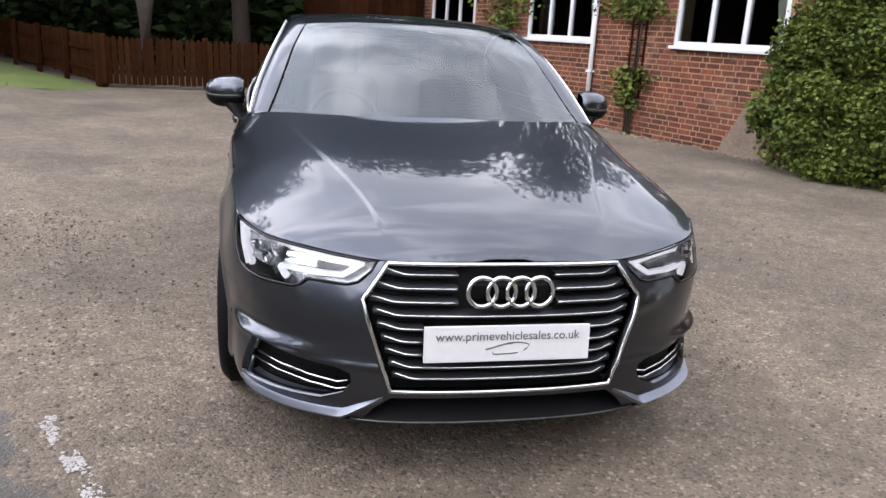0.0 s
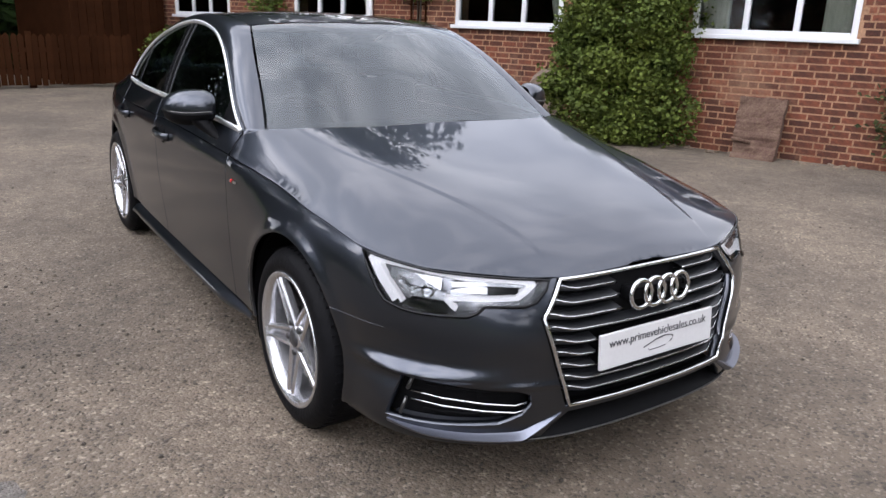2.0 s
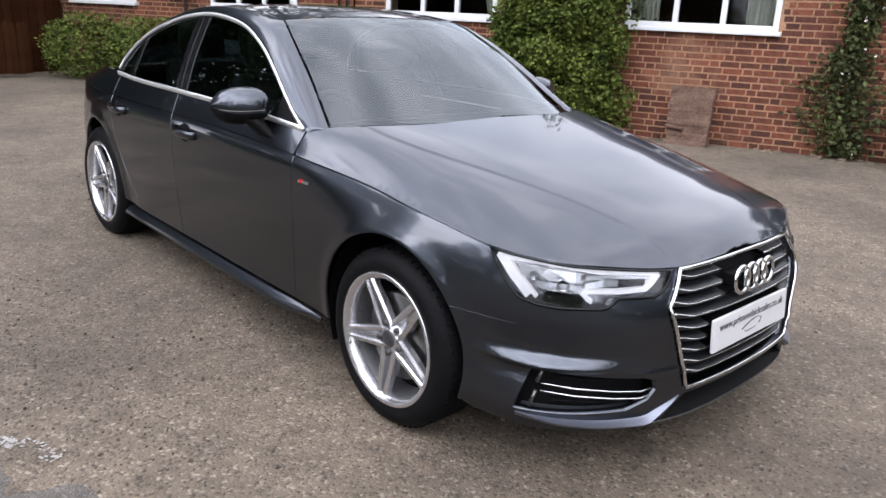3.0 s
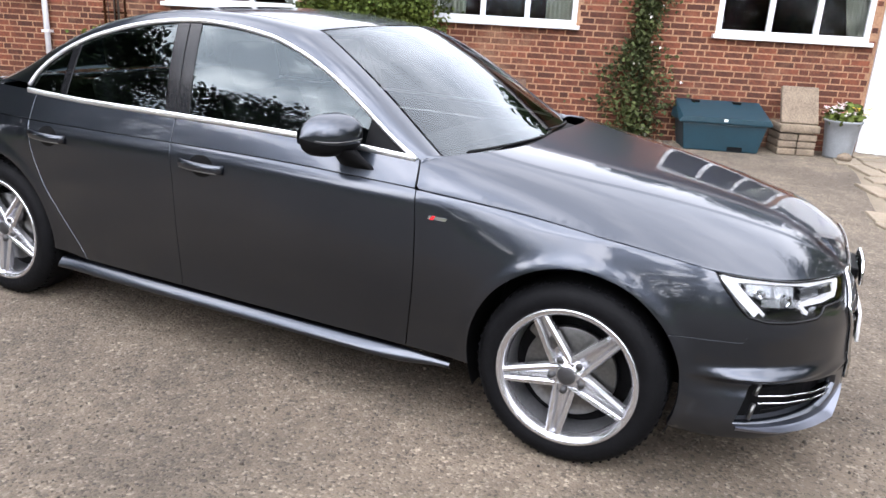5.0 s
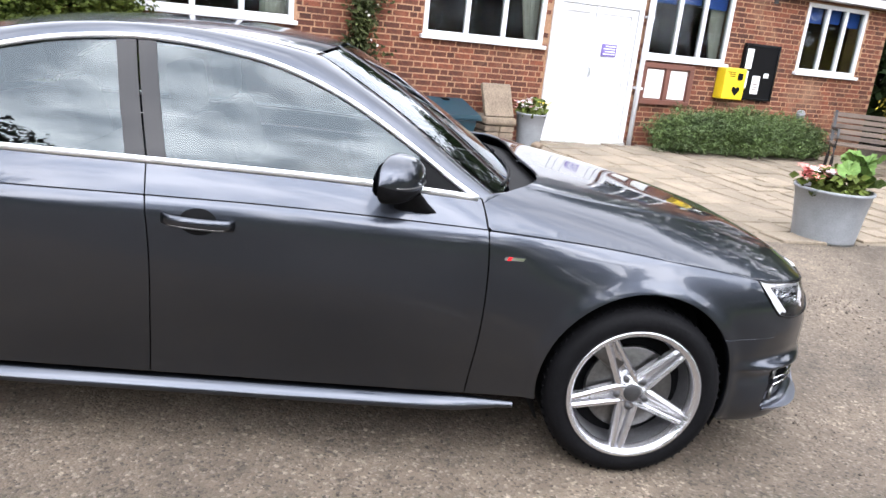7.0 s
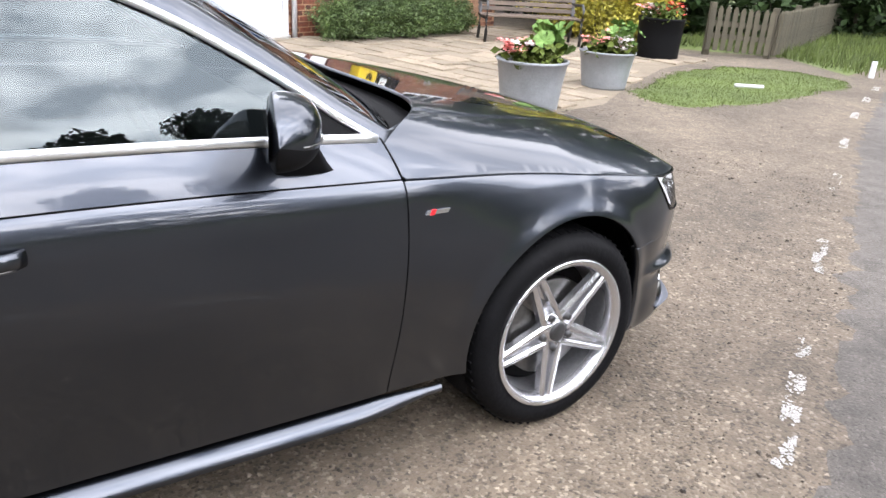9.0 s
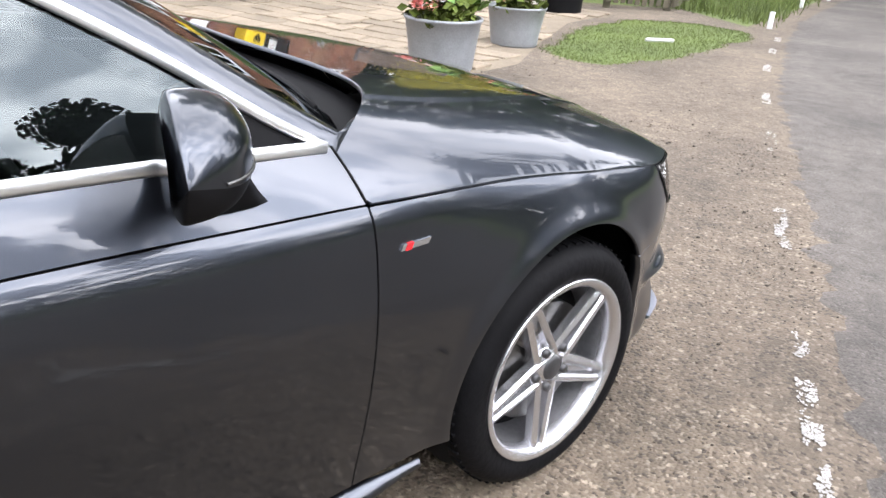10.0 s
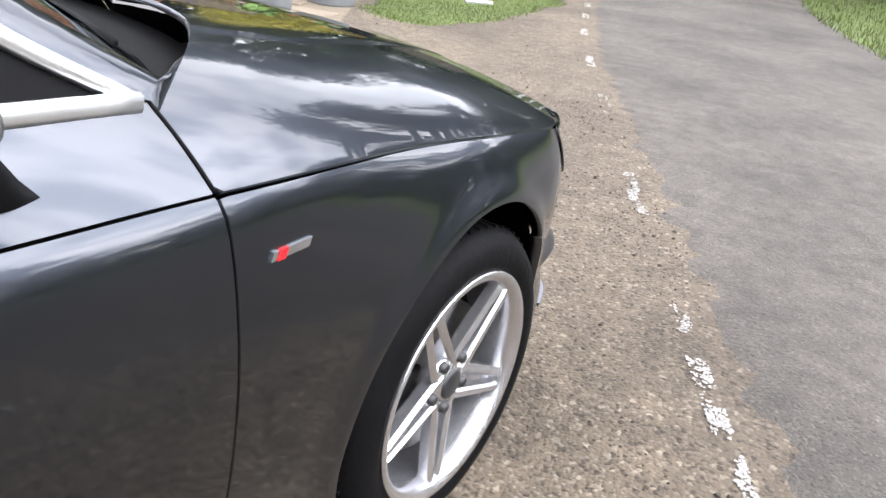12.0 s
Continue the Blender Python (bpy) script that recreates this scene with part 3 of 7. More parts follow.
def even(poly, step):
    out_points = []
    for (x0, y0), (x1, y1) in zip(poly, poly[1:] + poly[:1]):
        k = max(1, int(math.hypot(x1 - x0, y1 - y0) / step))
        out_points += [(x0 + (x1 - x0) * i / k, y0 + (y1 - y0) * i / k) for i in range(k)]
    return out_points


def skin(name, poly, func, mat, parent, step=0.03, holes=(), fold=0.010, side=1, label="", lift=0.0, e=0.004, rows=(), crease=None, roll=None):
    """A sheet over the region poly of a surface, with an edge folded inwards."""
    loops = [even(list(p), step) for p in (poly, *holes)]
    pts, edges = [], []
    for lp in loops:
        k = len(pts)
        pts += lp
        edges += [(k + i, k + (i + 1) % len(lp)) for i in range(len(lp))]
    xs, ys = [p[0] for p in loops[0]], [p[1] for p in loops[0]]
    rim = np.array(pts)
    gx = np.arange(min(xs), max(xs), step)
    gy = np.arange(min(ys), max(ys), step)
    spots = [(x, y + (i % 2) * step * 0.5) for i, x in enumerate(gx) for y in gy]
    if rows:
        # straight rows of points along a crease
        spots = [p for p in spots if not rows[0] - 0.007 < p[1] < rows[-1] + 0.007] + [(x, y) for x in gx for y in rows]
    if crease:
        # straight runs of points on both sides of a sloping crease
        offsets = (-0.012, -0.006, -0.002, 0.002, 0.006, 0.012)
        spots = [p for p in spots if abs(abs(p[0]) - crease(p[1])) > 0.020]
        spots += [(k * (crease(y) + o), float(y)) for y in np.arange(min(ys), max(ys), 0.014) for o in offsets for k in (-1, 1)]
    if roll:
        # close rows of points where the top edge rolls over
        spots = [p for p in spots if p[1] < roll(p[0]) - 0.058]
        spots += [(x, roll(x) - d) for x in gx for d in (0.006, 0.0115, 0.017, 0.023, 0.029, 0.036, 0.044, 0.053)]
    for x, y in spots:
        if inside(loops[0], x, y) and not any(inside(h, x, y) for h in loops[1:]):
            if np.min(np.hypot(rim[:, 0] - x, rim[:, 1] - y)) > (0.0025 if roll else 0.4 * min(step, 0.02)):
                pts.append((x, y))
    vs, _, tris, *_ = delaunay_2d_cdt([Vector(p) for p in pts], edges, [], 0, 1e-6)
    tris = [t for t in tris if len(t) == 3]
    keep = []
    for t in tris:
        cx, cy = sum(vs[i][0] for i in t) / 3, sum(vs[i][1] for i in t) / 3
        if inside(loops[0], cx, cy) and not any(inside(h, cx, cy) for h in loops[1:]):
            keep.append(tuple(t))
    verts, norms = [], []
    for x, y in vs:
        p = func(x, y)
        n = (func(x + e, y) - func(x - e, y)).cross(func(x, y + e) - func(x, y - e))
        n = n.normalized() if n.length > 1e-12 else Vector((0, 0, 1))
        verts.append(p)
        norms.append(n)
    c = Vector((0, 1.4, 0.35))
    flipped = sum(1 if n.dot(Vector((p.x, (p.y - c.y) * 0.4, p.z - c.z))) > 0 else -1 for p, n in zip(verts, norms)) < 0
    if flipped:
        norms = [-n for n in norms]
    verts = [p + n * lift for p, n in zip(verts, norms)]
    faces, count = [], {}
    for t in keep:
        a, b, d = (verts[i] for i in t)
        if (b - a).cross(d - a).dot(norms[t[0]] + norms[t[1]] + norms[t[2]]) < 0:
            t = t[::-1]
        faces.append(t)
        for i, j in ((t[0], t[1]), (t[1], t[2]), (t[2], t[0])):
            count[(i, j)] = 1
    if fold:
        for i, j in list(count):
            if (j, i) in count:
                continue
            a, b, na, nb = verts[i], verts[j], norms[i], norms[j]
            o = (b - a).cross(na)
            o = o.normalized() if o.length > 1e-9 else na
            k = len(verts)
            verts += [a, b, b - nb * fold, a - na * fold]
            norms += [(na + o).normalized(), (nb + o).normalized(), o, o]
            faces.append((k + 1, k, k + 3, k + 2))
    if side < 0:
        verts = [Vector((-p.x, p.y, p.z)) for p in verts]
        norms = [Vector((-n.x, n.y, n.z)) for n in norms]
        faces = [f[::-1] for f in faces]
    return mesh(name, verts, faces, mat, parent, label, True, norms)


def arc(y0, r, a0, a1, k=22):
    """Points (s, z) on a wheel arch; degrees from the front horizontal, over the top."""
    pts = []
    for i in range(k + 1):
        a = radians(a0 + (a1 - a0) * i / k)
        pts.append((s_at_y(y0 - r * math.cos(a)), HUB_Z + r * math.sin(a)))
    return pts


def shoulder_line(y0, y1, dz=0.0, k=16):
    return [(s_at_y(y), SHOULDER(s_at_y(y)) + dz) for y in np.linspace(y0, y1, k)]


CAR_POSE = pose(0, 0, 0, 0, 0, -18) @ pose(0, 0, 0, 1.0, 0, 0)
car = thing("car", CAR_POSE, "dark grey metallic four-door saloon parked on the gravel", "car")
SILL = 0.250
DOOR_GAP, MID_GAP = curve([(0.2, 0.622), (0.3, 0.613), (0.5, 0.596), (0.7, 0.596), (0.9, 0.614)]), curve([(0.2, 1.700), (0.4, 1.697), (0.7, 1.702), (0.9, 1.724)])
REAR_GAP = curve([(0.2, 2.24), (0.3, 2.29), (0.45, 2.39), (0.55, 2.46), (0.7, 2.525), (0.8, 2.55), (0.9, 2.56)])
GAP = 0.0025
LAMP = [(s_at_y(-0.418), 0.744), (s_at_y(-0.48), 0.737), (s_at_x(0.68), 0.718), (s_at_x(0.54), 0.704), (s_at_x(0.418), 0.697), (s_at_x(0.432), 0.672), (s_at_x(0.468), 0.640), (s_at_x(0.50), 0.630), (s_at_x(0.618), 0.632),
        (s_at_x(0.635), 0.612), (s_at_x(0.655), 0.603), (s_at_x(0.75), 0.600), (s_at_y(-0.585), 0.603), (s_at_y(-0.53), 0.616), (s_at_y(-0.497), 0.648), (s_at_y(-0.448), 0.705)]
GRILLE = [(0.0, 0.698), (0.384, 0.698), (0.448, 0.594), (0.352, 0.310), (0.0, 0.310)]
GRILLE_S = [(s_at_x(x), z) for x, z in GRILLE]
INTAKE = [(s_at_y(-0.585), 0.384), (s_at_x(0.70), 0.383), (s_at_x(0.52), 0.372), (s_at_x(0.474), 0.356), (s_at_x(0.470), 0.325), (s_at_x(0.495), 0.292), (s_at_x(0.56), 0.262), (s_at_x(0.72), 0.250), (s_at_y(-0.545), 0.244), (s_at_y(-0.55), 0.268)]

cowl_edge = curve([(-0.825, 0.626), (-0.80, 0.594), (-0.77, 0.558), (-0.71, 0.495), (-0.64, 0.437), (-0.53, 0.392), (-0.40, 0.372), (-0.2, 0.376), (0, 0.385), (0.2, 0.376), (0.40, 0.372), (0.53, 0.392), (0.64, 0.437), (0.71, 0.495), (0.77, 0.558), (0.80, 0.594), (0.825, 0.626)])
skin("bonnet", [(x, y) for x, y in
     [(p.x - 0.001, p.y + 0.001) for p in (flank(s, SHOULDER(s)) for s in np.linspace(0.001, s_at_y(0.598), 70))]
     + [(0.886, 0.612), (0.856, 0.621), (0.828, 0.632)] + [(x, cowl_edge(x)) for x in np.linspace(0.825, -0.825, 48)] + [(-0.828, 0.632), (-0.856, 0.621), (-0.886, 0.612)]
     + [(-p.x + 0.001, p.y + 0.001) for p in (flank(s, SHOULDER(s)) for s in np.linspace(s_at_y(0.598), 0.001, 70))]], bonnet, "paint", car, 0.019, e=0.004, crease=bonnet_crease)

for sd in (-1, 1):
    # bumper corner from the grille to the wheel
    top = 0.528
    bumper = [(0.0, 0.303), (s_at_x(0.36), 0.303), (s_at_x(0.456), 0.594), (s_at_x(0.390), 0.700), (s_at_x(0.405), 0.701)]
    bumper += [(LAMP[4][0] - 0.004, LAMP[4][1] - 0.001), (LAMP[5][0] - 0.004, LAMP[5][1] - 0.003), (LAMP[6][0] - 0.004, LAMP[6][1] - 0.005), (LAMP[7][0], LAMP[7][1] - 0.006), (LAMP[8][0] - 0.006, LAMP[8][1] - 0.006), (LAMP[9][0] - 0.006, LAMP[9][1] - 0.004)]
    bumper += [(s, z - 0.006) for s, z in LAMP[10:13]] + [(s_at_y(-0.545), top + 0.03), (s_at_y(-0.53), top)]
    a_top = math.degrees(math.asin((top - HUB_Z) / ARCH_R))
    bumper += arc(0.0, ARCH_R, a_top, -18, 14) + [(s_at_y(-0.37), 0.19), (s_at_y(-0.46), 0.185), (s_at_x(0.70), 0.185), (s_at_x(0.45), 0.185), (s_at_x(0.40), 0.25), (s_at_x(0.35), 0.288), (0.0, 0.290)]
    skin("front_bumper", bumper, flank, "paint", car, 0.0125, [INTAKE], 0.03, sd, rows=(0.388, 0.394, 0.400, 0.405, 0.409, 0.413, 0.418, 0.423, 0.429, 0.435, 0.441, 0.447, 0.454))
    wing = [(s_at_y(-0.53), top + 0.0008), (s_at_y(-0.545), top + 0.03), (LAMP[12][0], LAMP[12][1] - 0.006)] + [(s + 0.004, z - 0.003) for s, z in LAMP[13:16]] + [(LAMP[0][0] + 0.005, LAMP[0][1] + 0.001)]
    wing += shoulder_line(-0.385, 0.596, -0.004, 22)
    wing += [(s_at_y(DOOR_GAP(z) - GAP), z) for z in np.linspace(0.852, SILL, 16)]
    wing += arc(0.0, ARCH_R, 180 + math.degrees(math.asin((HUB_Z - SILL) / ARCH_R)), a_top + 0.5, 34)
    skin("front_wing", wing, flank, "paint", car, 0.017, [], 0.012, sd, roll=SHOULDER)
    door = shoulder_line(0.614, 1.717, -0.0025, 20) + [(s_at_y(MID_GAP(z) - GAP), z) for z in np.linspace(0.847, SILL, 16)] + [(s_at_y(DOOR_GAP(z) + GAP), z) for z in np.linspace(SILL, 0.852, 16)]
    front_door = skin("front_door", door, flank, "paint", car, 0.018, [], 0.010, sd, roll=SHOULDER)
    skin("door_shoulder", [(0.616, 0.0), (0.622, 0.3), (0.630, 0.65), (0.640, 0.97)] + [(y, 0.97) for y in np.linspace(0.8, 1.6, 6)] + [(1.727, 0.97), (1.718, 0.0)] + [(y, 0.0) for y in np.linspace(1.6, 0.7, 8)], upper_band, "paint", front_door, 0.035, [], 0.006, sd)
    door = shoulder_line(1.724, 2.55, -0.0025, 20) + [(s_at_y(REAR_GAP(z) - GAP), z) for z in np.linspace(0.825, SILL, 18)] + [(s_at_y(MID_GAP(z) + GAP), z) for z in np.linspace(SILL, 0.847, 16)]
    rear_door = skin("rear_door", door, flank, "paint", car, 0.021, [], 0.010, sd, roll=SHOULDER)
    skin("door_shoulder", [(1.723, 0.0), (1.732, 0.97), (2.0, 0.97), (2.4, 0.97), (2.575, 0.97), (2.552, 0.0), (2.3, 0), (2.0, 0)], upper_band, "paint", rear_door, 0.035, [], 0.006, sd)
    a_end = 180 + math.degrees(math.asin((HUB_Z - SILL) / ARCH_R))
    quarter = [(s_at_y(REAR_GAP(z) + GAP), z) for z in np.linspace(SILL, 0.825, 18)] + shoulder_line(2.565, 3.56, -0.002, 20) + [(s_at_y(3.58), 0.6), (s_at_y(3.55), 0.25), (s_at_y(3.4), 0.22), (s_at_y(3.2), 0.22)] + arc(2.82, ARCH_R, 190, math.degrees(-math.asin(0)) - 8, 34)
    skin("rear_quarter", quarter, flank, "paint", car, 0.034, [], 0.012, sd)
    skin("quarter_shoulder", [(2.557, 0.0), (2.58, 1.0)] + [(y, 1.0) for y in np.linspace(2.75, 3.5, 6)] + [(3.56, 0.5), (3.58, 0.0), (3.3, 0), (3.0, 0)], upper_band, "paint", car, 0.04, [], 0.006, sd)
    skin("tail_panel", [(s_at_y(3.56), 0.3), (s_at_y(3.57), 0.85), (S_END, 0.86), (S_END, 0.25), (s_at_y(3.56), 0.25)], flank, "paint", car, 0.05, [], 0.01, sd)
    skin("roof_rail", [(t, w) for t, w in [(i, 0.03) for i in range(21)] + [(20, 1.0)] + [(i, 1.0) for i in range(19, -1, -1)]], lambda t, w: roof_side(t, w), "paint", car, 0.25, [], 0.006, sd)
    # painted foot of the windscreen pillar, down to the bonnet's corner
    foot_n = 10
    low_edge = [bonnet(x, cowl_edge(x)) for x in np.linspace(0.826, 0.735, foot_n)]
    top_edge = [roof_side(0, w) for w in np.linspace(0.0, 1.0, foot_n)]
    verts = [Vector((sd * q.x, q.y, q.z)) for a, b in zip(low_edge, top_edge) for q in (a + Vector((0, 0.002, -0.004)), a.lerp(b, 0.5) + Vector((0.0, -0.002, 0.004)), b)]
    faces = [(3 * i + j, 3 * i + j + 1, 3 * i + j + 4, 3 * i + j + 3) for i in range(foot_n - 1) for j in range(2)]
    mesh("pillar_foot", verts, faces if sd > 0 else [f[::-1] for f in faces], "paint", car, "", True)
    # sill blade
    yy = np.linspace(0.435, 2.42, 40)
    prof = [(-0.02, 0.236), (0.008, 0.231), (0.029, 0.211), (0.036, 0.195), (0.018, 0.182), (-0.05, 0.176)]
    verts, faces = [], []
    for y in yy:
        b = flank(s_at_y(y), 0.25)
        grow = smooth01(0.42, 0.78, y) * 0.8 + 0.2
        for o, z in prof:
            verts.append((sd * (b.x + o * grow - 0.004), y, 0.218 - (0.218 - z) * (0.40 + 0.60 * smooth01(0.44, 0.66, y))))
    k = len(prof)
    for i in range(len(yy) - 1):
        for j in range(k - 1):
            f = (i * k + j, (i + 1) * k + j, (i + 1) * k + j + 1, i * k + j + 1)
            faces.append(f if sd < 0 else f[::-1])
    mesh("sill_blade", verts, faces, "paint", car, "", True)


def grid(name, func, us, vs_, mat, parent, label="", thick=0.0):
    verts = [func(u, v) for v in vs_ for u in us]
    k = len(us)
    faces = [(j * k + i, j * k + i + 1, (j + 1) * k + i + 1, (j + 1) * k + i) for j in range(len(vs_) - 1) for i in range(k - 1)]
    return mesh(name, verts, faces, mat, parent, label, True)


U = list(np.linspace(-1, 1, 25))
grid("windscreen", windscreen, [u * 0.985 for u in U], list(np.linspace(0.0, 0.985, 18)), "glass", car, "windscreen with a faint blue-grey tint")
grid("frit_band", lambda u, v: windscreen(u, v) + Vector((0, 0.006, -0.004)), [u * 0.985 for u in U], [0.0, 0.02, 0.045], "black", car, "dark printed edge of the windscreen")
grid("roof_panel", roof, [u * 0.998 for u in U], list(np.linspace(0, 1, 24)), "paint", car)
grid("rear_screen", rear_screen, U, list(np.linspace(0, 1, 12)), "dark_glass", car)


def boot(u, v):
    y = 2.93 + 0.62 * v
    return Vector(((belt_x(y) - 0.002) * u, y + 0.08 * (1 - u * u) * v, belt_z(y) - 0.012 + 0.028 * (1 - u ** 4)))


grid("boot_lid", boot, U, list(np.linspace(0, 1, 8)), "paint", car)


def boot_edge(u, v):
    """The lip that falls from the boot lid to the tail panels."""
    p = flank(S_END - abs(u) * (S_END - s_at_y(3.565)), 0.856)
    q = Vector((math.copysign(p.x, u), p.y, p.z))
    return boot(u, 1.0).lerp(q, v) + Vector((0, 0, 0.006 * math.sin(math.pi * v)))


grid("boot_edge", boot_edge, U, [0.0, 0.35, 0.7, 1.0], "paint", car)
# scuttle panel and wipers under the windscreen
grid("scuttle", lambda u, v: Vector((0.755 * u, cowl_edge(0.755 * u) - 0.02 + (0.165 - 0.115 * abs(u) ** 3) * v, 0.945 - 0.030 * u * u + 0.012 * v)), U, [0, 0.5, 1.0], "black", car)
for x0, x1 in ((-0.62, 0.02), (0.12, 0.62)):
    pts = []
    for i in range(9):
        u = (x0 + (x1 - x0) * i / 8) / 0.735
        p = windscreen(u, 0.045 - 0.02 * i / 8)
        pts.append(p + Vector((0, -0.035, -0.022)))
    tube("wiper", pts, 0.007, "black", car)

# side windows, trims and mouldings
for sd in (-1, 1):
    def glass_piece(y0, y1, lean0=0.0, lean1=0.0, n=14):
        lo = [(y, belt_z(y) + 0.004) for y in np.linspace(y0, y1, n)]
        hi = [(y, max(dlo_z(y) - 0.012, belt_z(y) + 0.006)) for y in np.linspace(y1 + lean1, y0 + lean0, n)]
        return lo + hi
    skin("side_window", glass_piece(0.86, 1.670, 0.0, 0.085), side_glass, "dark_glass", car, 0.05, [], 0.0, sd, "dark tinted glass", -0.006)
    skin("side_window", glass_piece(1.796, 2.39, 0.085, 0.0), side_glass, "dark_glass", car, 0.05, [], 0.0, sd, "dark tinted glass", -0.006)
    skin("side_window", glass_piece(2.43, 2.63, 0.0, -0.01), side_glass, "dark_glass", car, 0.05, [], 0.0, sd, "dark tinted glass", -0.006)
    skin("mirror_triangle", glass_piece(0.668, 0.857), side_glass, "black", car, 0.04, [], 0.005, sd, "", -0.003)
    skin("door_pillar", glass_piece(1.670, 1.727, 0.085, 0.085), side_glass, "gloss_black", car, 0.04, [], 0.006, sd, "gloss black pillar trim", -0.002)
    skin("door_pillar", glass_piece(1.734, 1.796, 0.085, 0.085), side_glass, "gloss_black", car, 0.04, [], 0.006, sd, "gloss black pillar trim", -0.002)
    skin("door_pillar", glass_piece(2.388, 2.432), side_glass, "gloss_black", car, 0.04, [], 0.004, sd, "gloss black pillar trim", -0.004)
    lower = [side_glass(y, belt_z(y) - 0.002) + Vector((0.006, 0, 0)) for y in np.linspace(0.652, 2.64, 50)]
    fine = []
    for i in range(81):
        y = dlo_y(i / 4)
        fine.append(side_glass(y, dlo_z(y) - 0.005) + Vector((0.003, 0, 0.0)))
    for pts, wide, seg in ((lower, 0.0125, 8), (fine, 0.0095, 6)):
        tube("window_moulding", [Vector((sd * p.x, p.y, p.z)) for p in pts], 0.006, "satin", car, seg, "bright aluminium moulding", flat=wide)
    # thin seams between bonnet, wing and front door
    tube("door_seam", [Vector((sd * (p.x - 0.001), p.y - 0.0035, p.z + 0.0005)) for p in (upper_band(0.616 + 0.024 * f ** 1.3, 0.97 * f) for f in np.linspace(0, 1, 12))], 0.0024, "black", car, 6)


# ---- the car: wheels ----
def wheel(y, sd):
    """Tyre, five twin-spoke alloy rim, disc and bolts. The outer face points along -x before it is turned."""
    root = new("wheel")
    root.parent = car
    root.matrix_basis = Matrix.Translation((sd * 0.905, y, WHEEL_Z)) @ (Matrix.Identity(4) if sd < 0 else Matrix.Rotation(math.pi, 4, "Z")) @ Matrix.Diagonal((1.0, 1.034, 1.034, 1.0))
    tyre = [(0.235, 0.012), (0.243, 0.004), (0.262, -0.004), (0.286, -0.002), (0.302, 0.008), (0.313, 0.022), (0.3195, 0.034), (0.322, 0.05), (0.323, 0.115), (0.322, 0.18), (0.314, 0.20), (0.29, 0.215), (0.235, 0.215)]
    lathe("tyre", tyre, "rubber", root, 56, "x")
    # sipes round the tread shoulder
    bm = bmesh.new()
    for i in range(64):
        a = 2 * math.pi * i / 64
        add_box(bm, (0.030, -0.0035, 0.3115), (0.062, 0.0035, 0.3232), 0, Matrix.Rotation(a, 4, "X"))
    part("tread_block", bm, "rubber", root)["kind"] = "stuff"
    lathe("rim", [(0.230, 0.03), (0.240, 0.010), (0.243, 0.001), (0.240, -0.003), (0.232, -0.002), (0.222, 0.004), (0.215, 0.018), (0.212, 0.040)], "alloy", root, 64, "x", "silver alloy rim")
    lathe("rim_barrel", [(0.212, 0.040), (0.209, 0.06), (0.203, 0.118)], "rim_inner", root, 48, "x", "inside of the rim in silver darkened for shade")
    verts, faces = [], []
    bm = bmesh.new()
    for i in range(5):
        base = 59.5 + 72 * i
        for q in (-1, 1):
            # one blade of a pair: wide apart at the rim, closing towards the hub
            n, ring = 9, []
            for k in range(n):
                f = k / (n - 1)
                r = 0.040 + (0.226 - 0.040) * f
                a = radians(base) + q * math.asin(min(0.95, (0.0300 - 0.0145 * f) / r))
                w = 0.0138 - 0.0025 * f
                c = Vector((0, r * math.cos(a), r * math.sin(a)))
                t = Vector((0, -math.sin(a), math.cos(a)))
                x = 0.026 - 0.017 * f if f < 0.9 else 0.011
                ring.append([bm.verts.new(c + t * w * 1.0 * u + Vector((x + h, 0, 0))) for u, h in ((-1.0, 0.028), (-0.9, 0.006), (-0.35 * q - 0.15, 0.0), (0.35, -0.002 if q > 0 else 0.0), (0.9, 0.006), (1.0, 0.028))])
            for k in range(n - 1):
                for j in range(5):
                    bm.faces.new((ring[k][j], ring[k][j + 1], ring[k + 1][j + 1], ring[k + 1][j]))
        web = []
        for k in range(7):
            f = k / 6
            r, x, h = 0.045 + 0.178 * f, 0.052 - 0.020 * f, 0.0275 - 0.0115 * f
            c, t = Vector((x, r * math.cos(radians(base)), r * math.sin(radians(base)))), Vector((0, -math.sin(radians(base)), math.cos(radians(base))))
            web.append([bm.verts.new(c - t * h), bm.verts.new(c + Vector((0.005, 0, 0))), bm.verts.new(c + t * h)])
        for k in range(6):
            for j in range(2):
                bm.faces.new((web[k][j], web[k][j + 1], web[k + 1][j + 1], web[k + 1][j]))
    bmesh.ops.recalc_face_normals(bm, faces=bm.faces)
    part("spoke", bm, "alloy", root, "five twin spokes of silver alloy")
    lathe("hub", [(0.0, 0.024), (0.034, 0.024), (0.037, 0.028), (0.060, 0.030), (0.066, 0.036), (0.068, 0.05), (0.060, 0.09), (0.0, 0.09)], "alloy", root, 40, "x")
    lathe("centre_cap", [(0.0, 0.016), (0.026, 0.017), (0.031, 0.020), (0.032, 0.028)], "barrel", root, 32, "x", "grey cap with four plain rings")
    for i in range(5):
        a = radians(59.5 + 72 * i)
        # dark disc round the bolt: the recess's shade put into colour
        lathe("bolt_recess", [(0.0, 0.022), (0.0105, 0.022), (0.0115, 0.034)], "barrel", root, 14, "x", "dark disc for the shade of a bolt recess", True, Matrix.Translation((-0.002, 0.056 * math.cos(a), 0.056 * math.sin(a))))
        lathe("wheel_bolt", [(0.0, 0.022), (0.006, 0.022), (0.0075, 0.026), (0.0075, 0.05)], "barrel", root, 10, "x", "", True, Matrix.Translation((0.004, 0.056 * math.cos(a), 0.056 * math.sin(a))))
